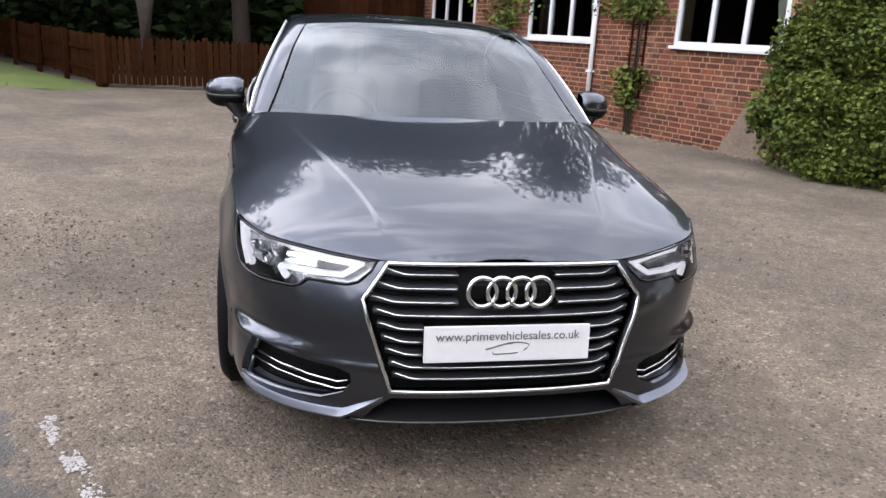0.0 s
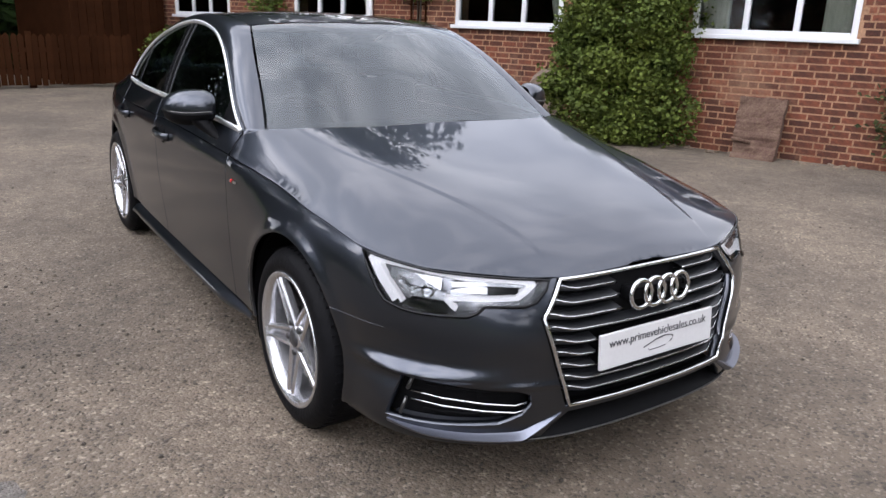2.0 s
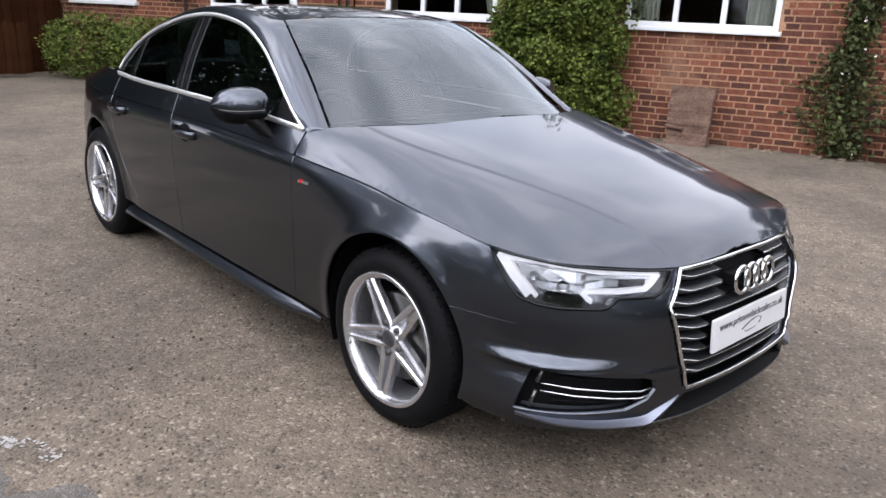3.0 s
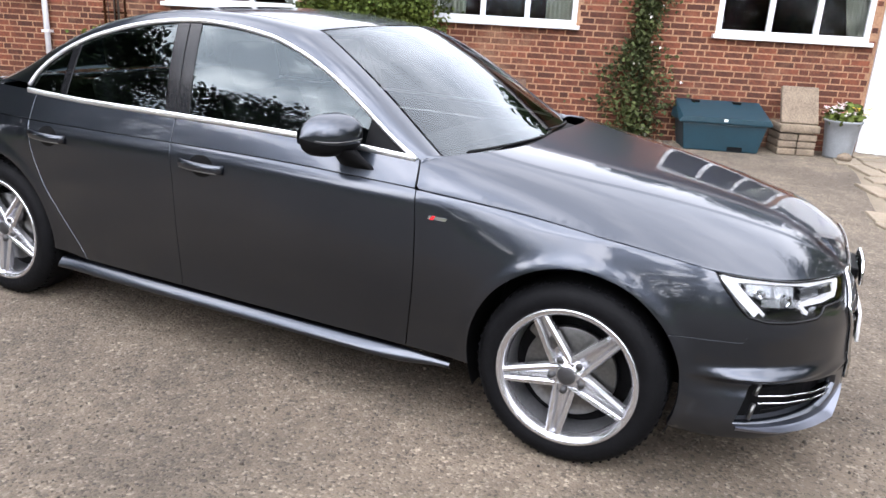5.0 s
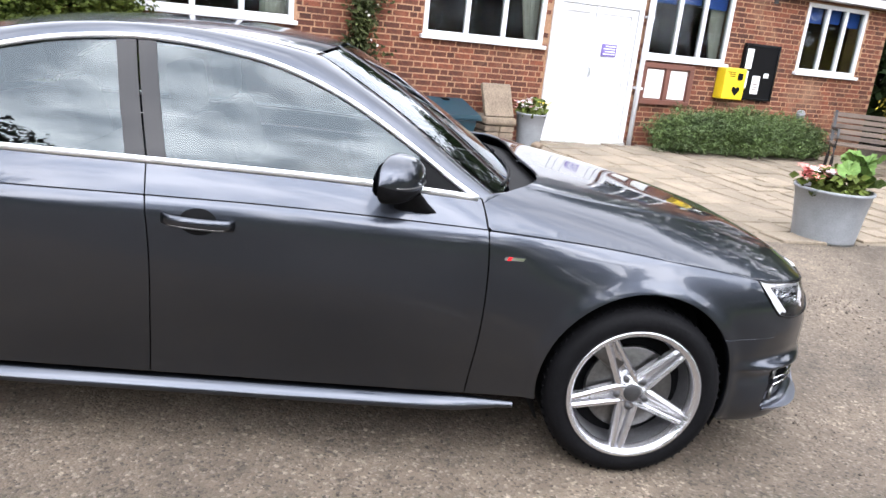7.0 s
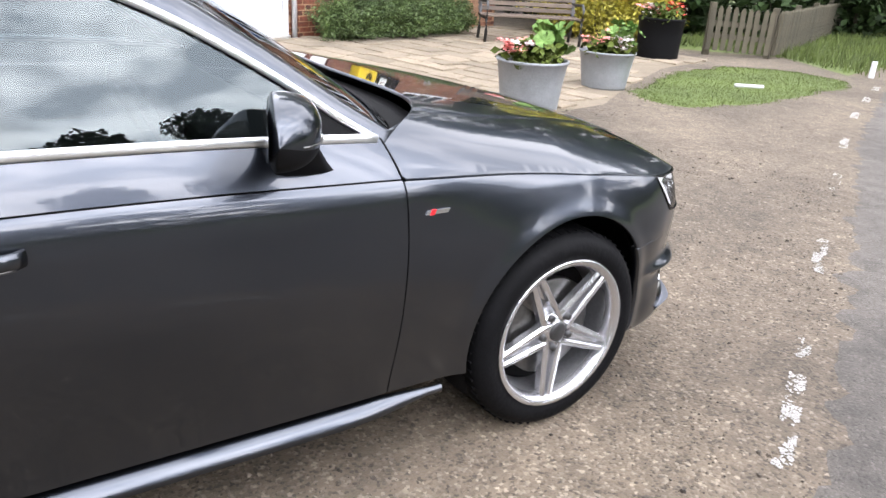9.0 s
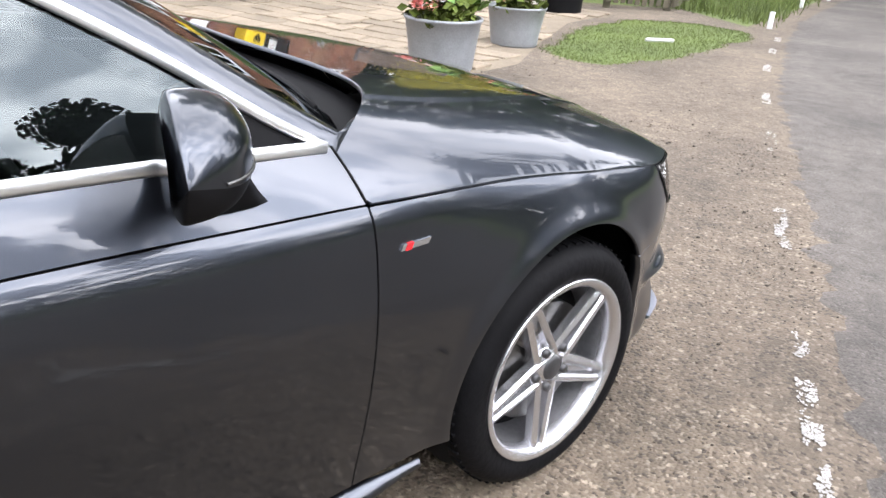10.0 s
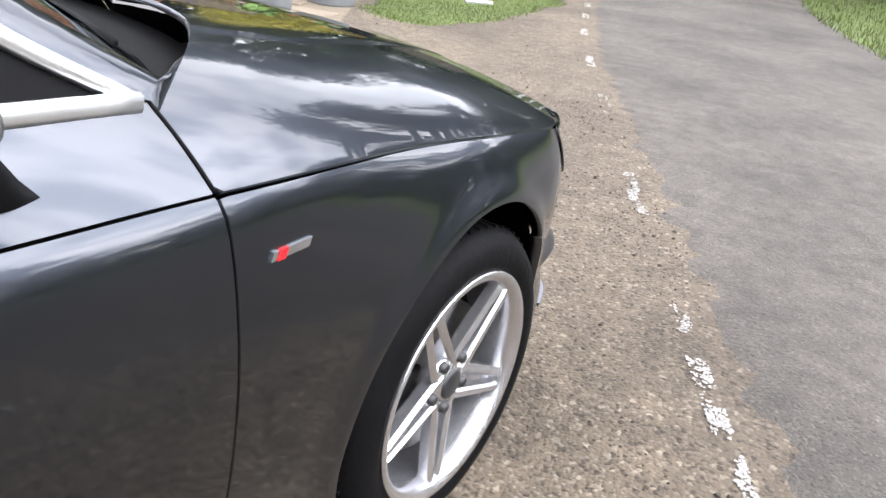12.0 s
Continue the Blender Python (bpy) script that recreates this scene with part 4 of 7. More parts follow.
    lathe("brake_disc", [(0.06, 0.066), (0.155, 0.066), (0.158, 0.068), (0.158, 0.09), (0.06, 0.09)], "steel", root, 48, "x")
    bm = bmesh.new()
    add_box(bm, (0.045, -0.055, 0.0), (0.11, 0.055, 0.055), 0.012, Matrix.Translation((0, 0.11, 0.09)) @ Matrix.Rotation(radians(35), 4, "X"))
    part("brake_caliper", bm, "steel", root)
    # black disc added for the darkness behind the spokes
    lathe("wheel_backing", [(0.0, 0.12), (0.22, 0.12)], "black", root, 32, "x")
    return root


for y in AXLES:
    for sd in (-1, 1):
        wheel(y, sd)
        # dark liner of the wheel arch
        verts, faces = [], []
        n = 30
        for i in range(n + 1):
            a = radians(-25 + 230 * i / n)
            edge_x = plan_x(s_at_y(y - ARCH_R * math.cos(a))) - 0.022
            for r, x in ((ARCH_R + 0.003, edge_x), (ARCH_R + 0.012, edge_x - 0.03), (ARCH_R + 0.012, 0.55)):
                verts.append((sd * x, y - r * math.cos(a), HUB_Z + r * math.sin(a)))
        for i in range(n):
            for j in range(2):
                faces.append((i * 3 + j, i * 3 + j + 1, i * 3 + j + 4, i * 3 + j + 3))
        mesh("arch_liner", verts, faces, "black", car, "", True)

# black blocks added inside the skin in place of shade, so that gaps read dark
bm = bmesh.new()
add_box(bm, (-0.82, 0.44, 0.21), (0.82, 2.3, 0.80), 0.03)
add_box(bm, (-0.55, -0.70, 0.20), (0.55, 0.5, 0.66), 0.05)
add_box(bm, (-0.52, 2.3, 0.22), (0.52, 3.45, 0.82), 0.05)
part("floor_pan", bm, "black", car)

# ---- the car: front end ----
def on_front(x, z, o=0.0):
    """A point on the nose, o metres proud of it; x may be on either side."""
    p = flank(s_at_x(abs(x)), z)
    q = flank(s_at_x(abs(x)) + 0.01, z)
    d = (q - p).normalized()
    n = Vector((d.y, -d.x, 0))
    p = p + n * o
    return Vector((math.copysign(p.x, x), p.y, p.z))


def hex_half(z):
    """Half-width of the grille's mouth at a height."""
    return float(np.interp(z, [0.310, 0.594, 0.698], [0.352, 0.448, 0.384]))


grille = new("grille")
grille.parent = car
grille["label"] = "dark slatted grille in a bright hexagonal surround"
verts, faces = [], []
zs = np.linspace(0.30, 0.705, 12)
for z in zs:
    for i in range(25):
        x = (i / 12 - 1) * (hex_half(z) + 0.004)
        verts.append(on_front(x, z, -0.05))
for j in range(11):
    for i in range(24):
        faces.append((j * 25 + i, j * 25 + i + 1, (j + 1) * 25 + i + 1, (j + 1) * 25 + i))
mesh("backing", verts, faces, "black", grille, "", True)
outline = []
for (x0, z0), (x1, z1) in zip(*(lambda c: (c, c[1:] + c[:1]))([(-0.382, 0.697), (0.382, 0.697), (0.447, 0.594), (0.352, 0.312), (-0.352, 0.312), (-0.447, 0.594)])):
    for i in range(12):
        outline.append(on_front(x0 + (x1 - x0) * i / 12, z0 + (z1 - z0) * i / 12, 0.006))
tube("surround", outline, 0.0075, "chrome", grille, 8, "bright chrome surround", True, flat=0.0068)
PLATE = (-0.262, 0.262, 0.396, 0.510)
for z in (0.664, 0.626, 0.588, 0.550, 0.509, 0.468, 0.428, 0.388, 0.350):
    runs = [(-1, 1)]
    h = hex_half(z) - 0.014
    if 0.57 < z:
        runs = [(-1, -0.158 / h), (0.158 / h, 1)]
    elif 0.42 < z < 0.52:
        runs = [(-1, -0.262 / h), (0.262 / h, 1)]
    for a, b in runs:
        n = max(6, int(20 * (b - a)))
        xs = [h * (a + (b - a) * i / n) for i in range(n + 1)]
        verts, faces = [], []
        for x in xs:
            edge = smooth01(0.80, 1.0, abs(x) / h)
            for o, dz in ((-0.045, 0.012), (-0.006, 0.006 + 0.010 * edge), (-0.002, 0.001), (-0.008, -0.006), (-0.045, -0.010)):
                verts.append(on_front(x, z + dz, o - 0.018 * edge))
        for i in range(n):
            for j in range(4):
                faces.append((i * 5 + j, i * 5 + j + 1, i * 5 + j + 6, i * 5 + j + 5))
        slat = mesh("slat", verts, faces, "slat", grille, "", True)
        tube("slat_trim", [on_front(x, z + 0.003 + 0.009 * smooth01(0.80, 1.0, abs(x) / h), -0.001 - 0.018 * smooth01(0.80, 1.0, abs(x) / h)) for x in xs], 0.0027, "chrome", grille, 6, "thin bright trim")
for i in range(4):
    cx = (i - 1.5) * 0.0605
    pts = []
    for k in range(36):
        a = 2 * math.pi * k / 36
        p = on_front(cx + 0.044 * math.cos(a), 0.630 + 0.044 * math.sin(a), 0)
        pts.append(Vector((p.x, -0.886 + 0.10 * (p.z - 0.60) + 0.25 * p.x * p.x, p.z)))
    tube("badge_ring", pts, 0.0075, "chrome", grille, 8, "bright chrome ring of the badge", True)
box("badge_mount", (-0.12, -0.868, 0.605), (0.12, -0.82, 0.648), "black", grille, 0.008)

# number plate with the dealer's web address
plate_root = new("show_plate")
plate_root.parent = car
plate_root["label"] = "white dealer plate with a web address and a car outline"
tilt = Matrix.Translation((0, -0.895, 0.470)) @ Matrix.Rotation(radians(-6), 4, "X")
bm = bmesh.new()
add_box(bm, (-0.262, -0.006, -0.0565), (0.262, 0.006, 0.0565), 0.003, tilt)
part("plate", bm, "plate", plate_root)
bm = bmesh.new()
add_box(bm, (-0.22, 0.006, -0.05), (0.22, 0.05, 0.05), 0.004, tilt)
part("plate_holder", bm, "black", plate_root)


def writing(name, text, size, mat, parent, m, label=""):
    c = bpy.data.curves.new(name, "FONT")
    c.body, c.size, c.align_x, c.extrude = text, size, "CENTER", 0.0008
    tmp = new(name + "_text", c)
    me = bpy.data.meshes.new_from_object(tmp.evaluated_get(bpy.context.evaluated_depsgraph_get()))
    bpy.data.objects.remove(tmp)
    me.transform(m)
    me.materials.clear()
    me.materials.append(M[mat])
    ob = new(name, me)
    ob.parent = parent
    if label:
        ob["label"] = label
    return ob


writing("web_address", "www.primevehiclesales.co.uk", 0.0385, "ink", plate_root, tilt @ Matrix.Translation((0.0, -0.007, 0.012)) @ Matrix.Rotation(radians(90), 4, "X"), "grey lettering")
sketch = [(-0.072, -0.018), (-0.05, -0.012), (-0.02, -0.003), (0.0, 0.002), (0.03, 0.004), (0.055, 0.0), (0.066, -0.004), (0.058, -0.018), (0.05, -0.022)]
tube("car_outline", [tilt @ Vector((x, -0.0068, z)) for x, z in sketch], 0.0018, "ink", plate_root, 5)
tube("car_outline", [tilt @ Vector((x, -0.0068, z)) for x, z in [(-0.05, -0.027), (-0.045, -0.033), (0.0, -0.032), (0.03, -0.030)]], 0.0014, "ink", plate_root, 5)
tube("car_outline", [tilt @ Vector((x, -0.0068, z)) for x, z in [(-0.03, -0.008), (-0.015, -0.002), (0.015, 0.0)]], 0.0012, "ink", plate_root, 5)

# lower front: dark mouth, lip, blades, fog surrounds
verts, faces = [], []
for i in range(33):
    x = (i / 16 - 1) * 0.62
    for o, z in ((-0.020, 0.292), (-0.15, 0.286), (-0.17, 0.225), (0.0, 0.207), (0.006, 0.198), (-0.01, 0.188), (-0.2, 0.18)):
        verts.append(on_front(x, z, o))
for i in range(32):
    for j in range(6):
        faces.append((i * 7 + j, i * 7 + j + 1, i * 7 + j + 8, i * 7 + j + 7))
mesh("lower_mouth", verts, faces, "black", car, "black lower air intake and lip", True)
tube("lip_trim", [on_front((i / 20 - 1) * 0.47, 0.203, 0.005) for i in range(41)], 0.003, "steel", car, 6, "thin satin lip")


def on_corner(sd, s, z, o=0.0):
    p, q = flank(s, z), flank(s + 0.01, z)
    d = (q - p).normalized()
    p = p + Vector((d.y, -d.x, 0)) * o
    return Vector((sd * p.x, p.y, p.z))


for sd in (-1, 1):
    # blade under the fog intake
    verts, faces = [], []
    n = 40
    s_in, s_out = s_at_x(0.375), s_at_y(-0.555)
    for i in range(n + 1):
        f = i / n
        bold = min(1, f * 4) * (1 - 0.85 * smooth01(0.7, 1.0, f))
        s = s_in + (s_out - s_in) * f
        hi = float(np.interp(f, [0, 0.14, 0.26, 0.45, 1], [0.300, 0.292, 0.264, 0.256, 0.246]))
        lo = float(np.interp(f, [0, 0.22, 0.5, 1], [0.284, 0.214, 0.216, 0.228]))
        for o, z in ((-0.075, hi + 0.004), (-0.052, hi - 0.004), (0.004 * bold + 0.002, 0.32 * hi + 0.68 * lo), (0.028 * bold + 0.004, lo + 0.006), (0.020 * bold, lo - 0.006), (-0.05, lo - 0.012)):
            verts.append(on_corner(sd, s, z, o))
    creased = []
    for j in range(5):
        for i in range(n + 1):
            creased += [verts[i * 6 + j], verts[i * 6 + j + 1]]
        for i in range(n):
            b = 2 * (j * (n + 1) + i)
            q = (b, b + 1, b + 3, b + 2)
            faces.append(q if sd < 0 else q[::-1])
    mesh("front_blade", creased, faces, "blade", car, "satin light grey blade", True)
    # intake
    verts, faces = [], []
    ss = np.linspace(s_at_x(0.455), s_at_y(-0.52), 12)
    for s in ss:
        for z in (0.235, 0.33, 0.425):
            verts.append(on_corner(sd, float(s), z, -0.055))
    for i in range(11):
        for j in range(2):
            faces.append((i * 3 + j, i * 3 + j + 1, i * 3 + j + 4, i * 3 + j + 3))
    intake = mesh("fog_intake", verts, faces, "black", car, "black fog lamp intake with two bright bars")
    for z0, z1 in ((0.336, 0.318), (0.312, 0.294)):
        run = [(0.772, z0), (0.70, z0 * 0.72 + z1 * 0.28), (0.60, z0 * 0.35 + z1 * 0.65), (0.515, z1), (0.482, z1 + 0.010)]
        tube("intake_bar", [on_corner(sd, s_at_x(x), z, -0.012) for x, z in run], 0.0036, "chrome", intake, 6, "thin bright bar")
    for zt, zb, x0, x1 in ((0.378, 0.340, 0.772, 0.780), (0.312, 0.258, 0.780, 0.788)):
        a0, a1 = on_corner(sd, s_at_x(x0), zt, -0.010), on_corner(sd, s_at_x(x1), zb, -0.010)
        tube("intake_post", [a0, a0.lerp(a1, 0.5), a1], 0.009, "steel", intake, 6, flat=0.006)
    for z in (0.365, 0.352, 0.275):
        tube("intake_fin", [on_corner(sd, s_at_x(0.75) + (s_at_x(0.50) - s_at_x(0.75)) * i / 8, z, -0.04) for i in range(9)], 0.005, "black", intake, 6)

    # headlamp
    lamp = new("headlamp")
    lamp.parent = car
    lamp["label"] = "angular clear headlamp with a bright light strip"
    skin("lamp_cover", LAMP, flank, "clear", lamp, 0.025, [], 0.0, sd, "clear lamp cover", 0.0)
    centre = np.mean(np.array(LAMP), axis=0)
    skin("lamp_bowl", LAMP, lambda s, z: flank(s, z), "lamp_bowl", lamp, 0.03, [], -0.05, sd, "dark lamp housing", -0.045)
    tube("lamp_seal", [on_corner(sd, s, z, 0.001) for s, z in even(LAMP, 0.03)], 0.004, "gloss_black", lamp, 6, "", True)

    def band(name, pts, half, depth, mat, label=""):
        """A flat strip inside the lamp along (s, z) points."""
        verts, faces = [], []
        for i, (s, z) in enumerate(pts):
            (s0, z0), (s1, z1) = pts[max(i - 1, 0)], pts[min(i + 1, len(pts) - 1)]
            d = math.hypot(s1 - s0, z1 - z0)
            ns, nz = -(z1 - z0) / d * half, (s1 - s0) / d * half
            for k in (-1, 1):
                verts.append(on_corner(sd, s + ns * k, z + nz * k, -depth))
            for k in (1, -1):
                verts.append(on_corner(sd, s + ns * k, z + nz * k, -depth - 0.018))
        for i in range(len(pts) - 1):
            for j in range(4):
                faces.append((i * 4 + j, i * 4 + (j + 1) % 4, i * 4 + 4 + (j + 1) % 4, i * 4 + 4 + j))
        return mesh(name, verts, faces, mat, lamp, label)

    def in_lamp(u, v):
        """u from the outer to the inner end of the lamp, v from its top edge to its lower edge."""
        s_t = float(np.interp(u, [0, 0.2, 0.5, 1], [LAMP[0][0], LAMP[1][0], LAMP[2][0] - 0.02, LAMP[4][0]]))
        z_t = float(np.interp(u, [0, 0.2, 0.5, 1], [LAMP[0][1], LAMP[1][1], LAMP[2][1] - 0.001, LAMP[4][1]]))
        s_b, z_b = LAMP[13][0] + (LAMP[7][0] - LAMP[13][0]) * u, float(np.interp(u, [0, 0.15, 0.5, 0.55, 1], [0.614, 0.604, 0.603, 0.630, 0.630]))
        return (s_t + (s_b - s_t) * v, z_t + (z_b - z_t) * v)

    for run, half in (([(0.055, 0.09), (0.070, 0.5), (0.095, 0.90)], 0.0105), ([(0.125, 0.14), (0.140, 0.5), (0.160, 0.88)], 0.0050), ([(0.05, 0.085), (0.2, 0.095), (0.5, 0.105), (0.75, 0.12), (0.93, 0.16)], 0.0075),
                      ([(0.935, 0.14), (0.925, 0.45), (0.90, 0.72)], 0.0085), ([(0.91, 0.74), (0.7, 0.80), (0.56, 0.78), (0.44, 0.62)], 0.0058), ([(0.44, 0.62), (0.48, 0.80), (0.515, 0.93)], 0.0065)):
        band("light_strip", [in_lamp(u, v) for u, v in run], half, 0.010, "strip", "white light strip")
    band("reflector", [in_lamp(u, 0.34) for u in (0.19, 0.30, 0.42)], 0.017, 0.022, "lamp_inner", "bright reflector")
    band("reflector", [in_lamp(u, 0.60) for u in (0.22, 0.32, 0.44)], 0.012, 0.017, "lamp_inner", "bright reflector")
    band("reflector", [in_lamp(u, 0.30) for u in (0.46, 0.65, 0.90)], 0.006, 0.018, "lamp_inner", "bright reflector")
    band("reflector", [in_lamp(u, 0.52) for u in (0.46, 0.57, 0.68)], 0.009, 0.019, "lamp_inner", "bright reflector")
    band("indicator_strip", [in_lamp(u, 0.50) for u in (0.68, 0.78, 0.88)], 0.0095, 0.016, "gloss_black", "dark slim indicator strip")
    band("lamp_pocket", [in_lamp(u, 0.87) for u in (0.21, 0.31, 0.455)], 0.0125, 0.014, "gloss_black", "dark pocket under the projector")
    for u, v, k in ((0.36, 0.52, 1.0), (0.245, 0.40, 0.8)):
        cs, cz_ = in_lamp(u, v)
        cc = on_corner(sd, cs, cz_, -0.012)
        nn = (on_corner(sd, cs, cz_, 0.05) - cc).normalized()
        lathe("reflector_bowl", [(0.0, -0.004 * k), (0.008 * k, -0.002 * k), (0.015 * k, 0.003 * k), (0.019 * k, 0.008 * k), (0.020 * k, 0.006 * k), (0.018 * k, -0.012 * k)], "chrome", lamp, 20, "z", "polished round reflector", True, Matrix.Translation(cc - nn * 0.006) @ nn.to_track_quat("Z", "Y").to_matrix().to_4x4())
    lens_s, lens_z = in_lamp(0.245, 0.40)
    lens_c = on_corner(sd, lens_s, lens_z, -0.016)
    dn = (on_corner(sd, lens_s, lens_z, 0.05) - lens_c).normalized()
    lm = Matrix.Translation(lens_c) @ dn.to_track_quat("Z", "Y").to_matrix().to_4x4()
    lathe("projector_lens", [(0.0, 0.012), (0.006, 0.010), (0.010, 0.004), (0.012, 0.0), (0.014, 0.001), (0.015, -0.02)], "clear", lamp, 20, "z", "round projector lens", True, lm)

    # door mirror
    mirror = new("door_mirror")
    mirror.parent = car
    mirror["label"] = "door mirror in grey body colour with a black base"
    mc = Vector((sd * 0.948, 0.958, 1.014))

    def egg(u, v):
        """u round, v from the outer tip to the inner end."""
        a = 2 * math.pi * u
        x = -0.104 + 0.190 * v
        k = max(0.0, 1 - abs((v - 0.62) / 0.62) ** 2.6) ** 0.5 if v < 0.62 else max(0.0, 1 - ((v - 0.62) / 0.50) ** 3.0) ** 0.5
        cy, cz = math.cos(a), math.sin(a)
        ry = 0.104 if cy < 0 else 0.020
        rz = 0.074 if cz > 0 else 0.078
        return mc + Vector((-sd * x, math.copysign(abs(cy) ** 0.8, cy) * ry * k - 0.33 * x, math.copysign(abs(cz) ** 0.85, cz) * rz * k - 0.012 * (1 - v)))
    for nm, lo, hi, mt in (("mirror_cap", -0.06, 0.54, "paint"), ("mirror_base", 0.54, 0.94, "black")):
        us, vv = np.linspace(lo, hi, 20), np.linspace(0.0, 1.0, 16)
        verts = [egg(u, v) for v in vv for u in us]
        faces = [(j * 20 + i, j * 20 + i + 1, (j + 1) * 20 + i + 1, (j + 1) * 20 + i) for j in range(15) for i in range(19)]
        mesh(nm, verts, faces, mt, mirror, "", True)
    verts = [mc + Vector((-sd * (-0.092 + 0.178 * i / 8), 0.0225 - 0.33 * (-0.092 + 0.178 * i / 8), -0.012 + (0.056 if j else -0.050) * (1 - abs(i / 4 - 1.05) ** 3 * 0.55))) for j in (0, 1) for i in range(9)]
    mesh("mirror_glass", verts, [(i, i + 1, i + 10, i + 9) for i in range(8)], "chrome", mirror, "mirror glass")
    tube("signal_strip", [egg(0.52, 0.06 + 0.84 * i / 12) + Vector((0, -0.001, 0)) for i in range(13)], 0.0025, "steel", mirror, 6)
    verts = []
    for c, rx, ry in ((Vector((sd * 0.920, 0.905, 0.962)), 0.05, 0.055), (Vector((sd * 0.897, 0.880, 0.926)), 0.036, 0.060), (Vector((sd * 0.870, 0.860, 0.892)), 0.020, 0.075)):
        for k in range(10):
            a = 2 * math.pi * k / 10
            verts.append(c + Vector((rx * math.cos(a), ry * math.sin(a), -sd * 0.0)))
    faces = [(j * 10 + k, j * 10 + (k + 1) % 10, j * 10 + 10 + (k + 1) % 10, j * 10 + 10 + k) for j in range(2) for k in range(10)]
    mesh("mirror_foot", verts, faces, "black", mirror, "", True)

    # door handles
    for y0, z0 in ((1.437, 0.797), (2.31, 0.797)):
        handle = new("door_handle")
        handle.parent = car
        handle["label"] = "grey door handle with a strip for the pale reflection under it"
        pts = []
        for i in range(13):
            f = i / 12
            b = flank(s_at_y(y0 + 0.225 * f), z0)
            bow = 0.032 * math.sin(math.pi * min(1, max(0, f))) ** 0.5
            pts.append(Vector((sd * (b.x + 0.002 + bow), y0 + 0.225 * f, z0 + 0.006 * f)))
        tube("grip", pts, [0.010 if 0 < i < 12 else 0.006 for i in range(13)], "paint", handle, 10, "", flat=0.019)
        # metal strip added for the pale reflection below the grip
        tube("grip_trim", [p + Vector((sd * 0.005, 0, -0.014)) for p in pts[1:-1]], 0.0030, "steel", handle, 6)
        # no hollow here: a black oval on the skin gives the recess its shade
        c = flank(s_at_y(y0 + 0.115), z0)
        verts = [Vector((sd * (c.x + 0.0015), y0 + 0.112 + 0.060 * math.cos(a), z0 + 0.002 + 0.044 * math.sin(a))) for a in np.linspace(0, 2 * math.pi, 24, endpoint=False)]
        verts = [Vector((sd * (flank(s_at_y(v.y), v.z).x + 0.0025), v.y, v.z)) for v in verts]
        verts.append(Vector((sd * (c.x + 0.0035), y0 + 0.115, z0 + 0.010)))
        mesh("handle_cup", verts, [(i, (i + 1) % 24, 24) for i in range(24)], "black", handle, "black oval for the shade in the recess behind the grip")

    # wing badge: bright bar with a red slash
    bd = new("wing_badge")
    bd.parent = car
    bd["label"] = "small bright badge with a red slash"

    def on_side(y, z, o):
        p = flank(s_at_y(y), z)
        return Vector((sd * (p.x + o), y, z))
    quad = lambda y0, y1, z0, z1, o, sl=0.006: [on_side(y0, z0, o), on_side(y1, z0, o), on_side(y1 - sl, z1, o), on_side(y0 - sl, z1, o), on_side(y0, z0, 0), on_side(y1, z0, 0), on_side(y1 - sl, z1, 0), on_side(y0 - sl, z1, 0)]
    cube = [(0, 1, 2, 3), (0, 1, 5, 4), (1, 2, 6, 5), (2, 3, 7, 6), (3, 0, 4, 7)]
    mesh("badge_bar", quad(0.482, 0.550, 0.764, 0.775, 0.004), cube, "chrome", bd)
    mesh("badge_slash", quad(0.526, 0.5395, 0.763, 0.776, 0.0055), cube, "red", bd, "red slash")

# ---- the car: inside ----


def seat(x, y):
    st = new("seat")
    st.parent = car
    st["label"] = "dark leather seat"
    bm = bmesh.new()
    add_box(bm, (-0.24, -0.28, -0.08), (0.24, 0.24, 0.08), 0.05)
    b = part("cushion", bm, "interior", st, "", True)
    bm = bmesh.new()
    add_box(bm, (-0.24, -0.06, 0.0), (0.24, 0.07, 0.62), 0.05, Matrix.Translation((0, 0.24, 0.02)) @ Matrix.Rotation(radians(-18), 4, "X"))
    part("backrest", bm, "interior", st, "", True)
    bm = bmesh.new()
    add_box(bm, (-0.13, -0.05, 0.0), (0.13, 0.05, 0.19), 0.04, Matrix.Translation((0, 0.45, 0.63)) @ Matrix.Rotation(radians(-10), 4, "X"))
    part("headrest", bm, "interior", st, "", True)
    st.matrix_basis = Matrix.Translation((x, y, 0.44))


seat(-0.37, 1.25)
seat(0.37, 1.25)
for x in (-0.4, 0.0, 0.4):
    seat(x * 0.95, 2.0)
bm = bmesh.new()
add_box(bm, (-0.68, 0.66, 0.68), (0.68, 0.98, 0.915), 0.05)
part("dashboard", bm, "interior", car, "", True)
pts = [Vector((-0.37 + 0.18 * math.cos(a), 1.05 + 0.08 * math.sin(a), 0.86 + 0.16 * math.sin(a))) for a in np.linspace(0, 2 * math.pi, 28, endpoint=False)]
tube("steering_wheel", pts, 0.016, "interior", car, 8, "", True)
bm = bmesh.new()
add_box(bm, (-0.11, 1.16, 1.20), (0.11, 1.19, 1.265), 0.015)
part("inside_mirror", bm, "black", car)
bm = bmesh.new()
add_box(bm, (-0.50, 1.42, 1.305), (0.50, 2.15, 1.312), 0.004)
part("headlining", bm, "room", car)


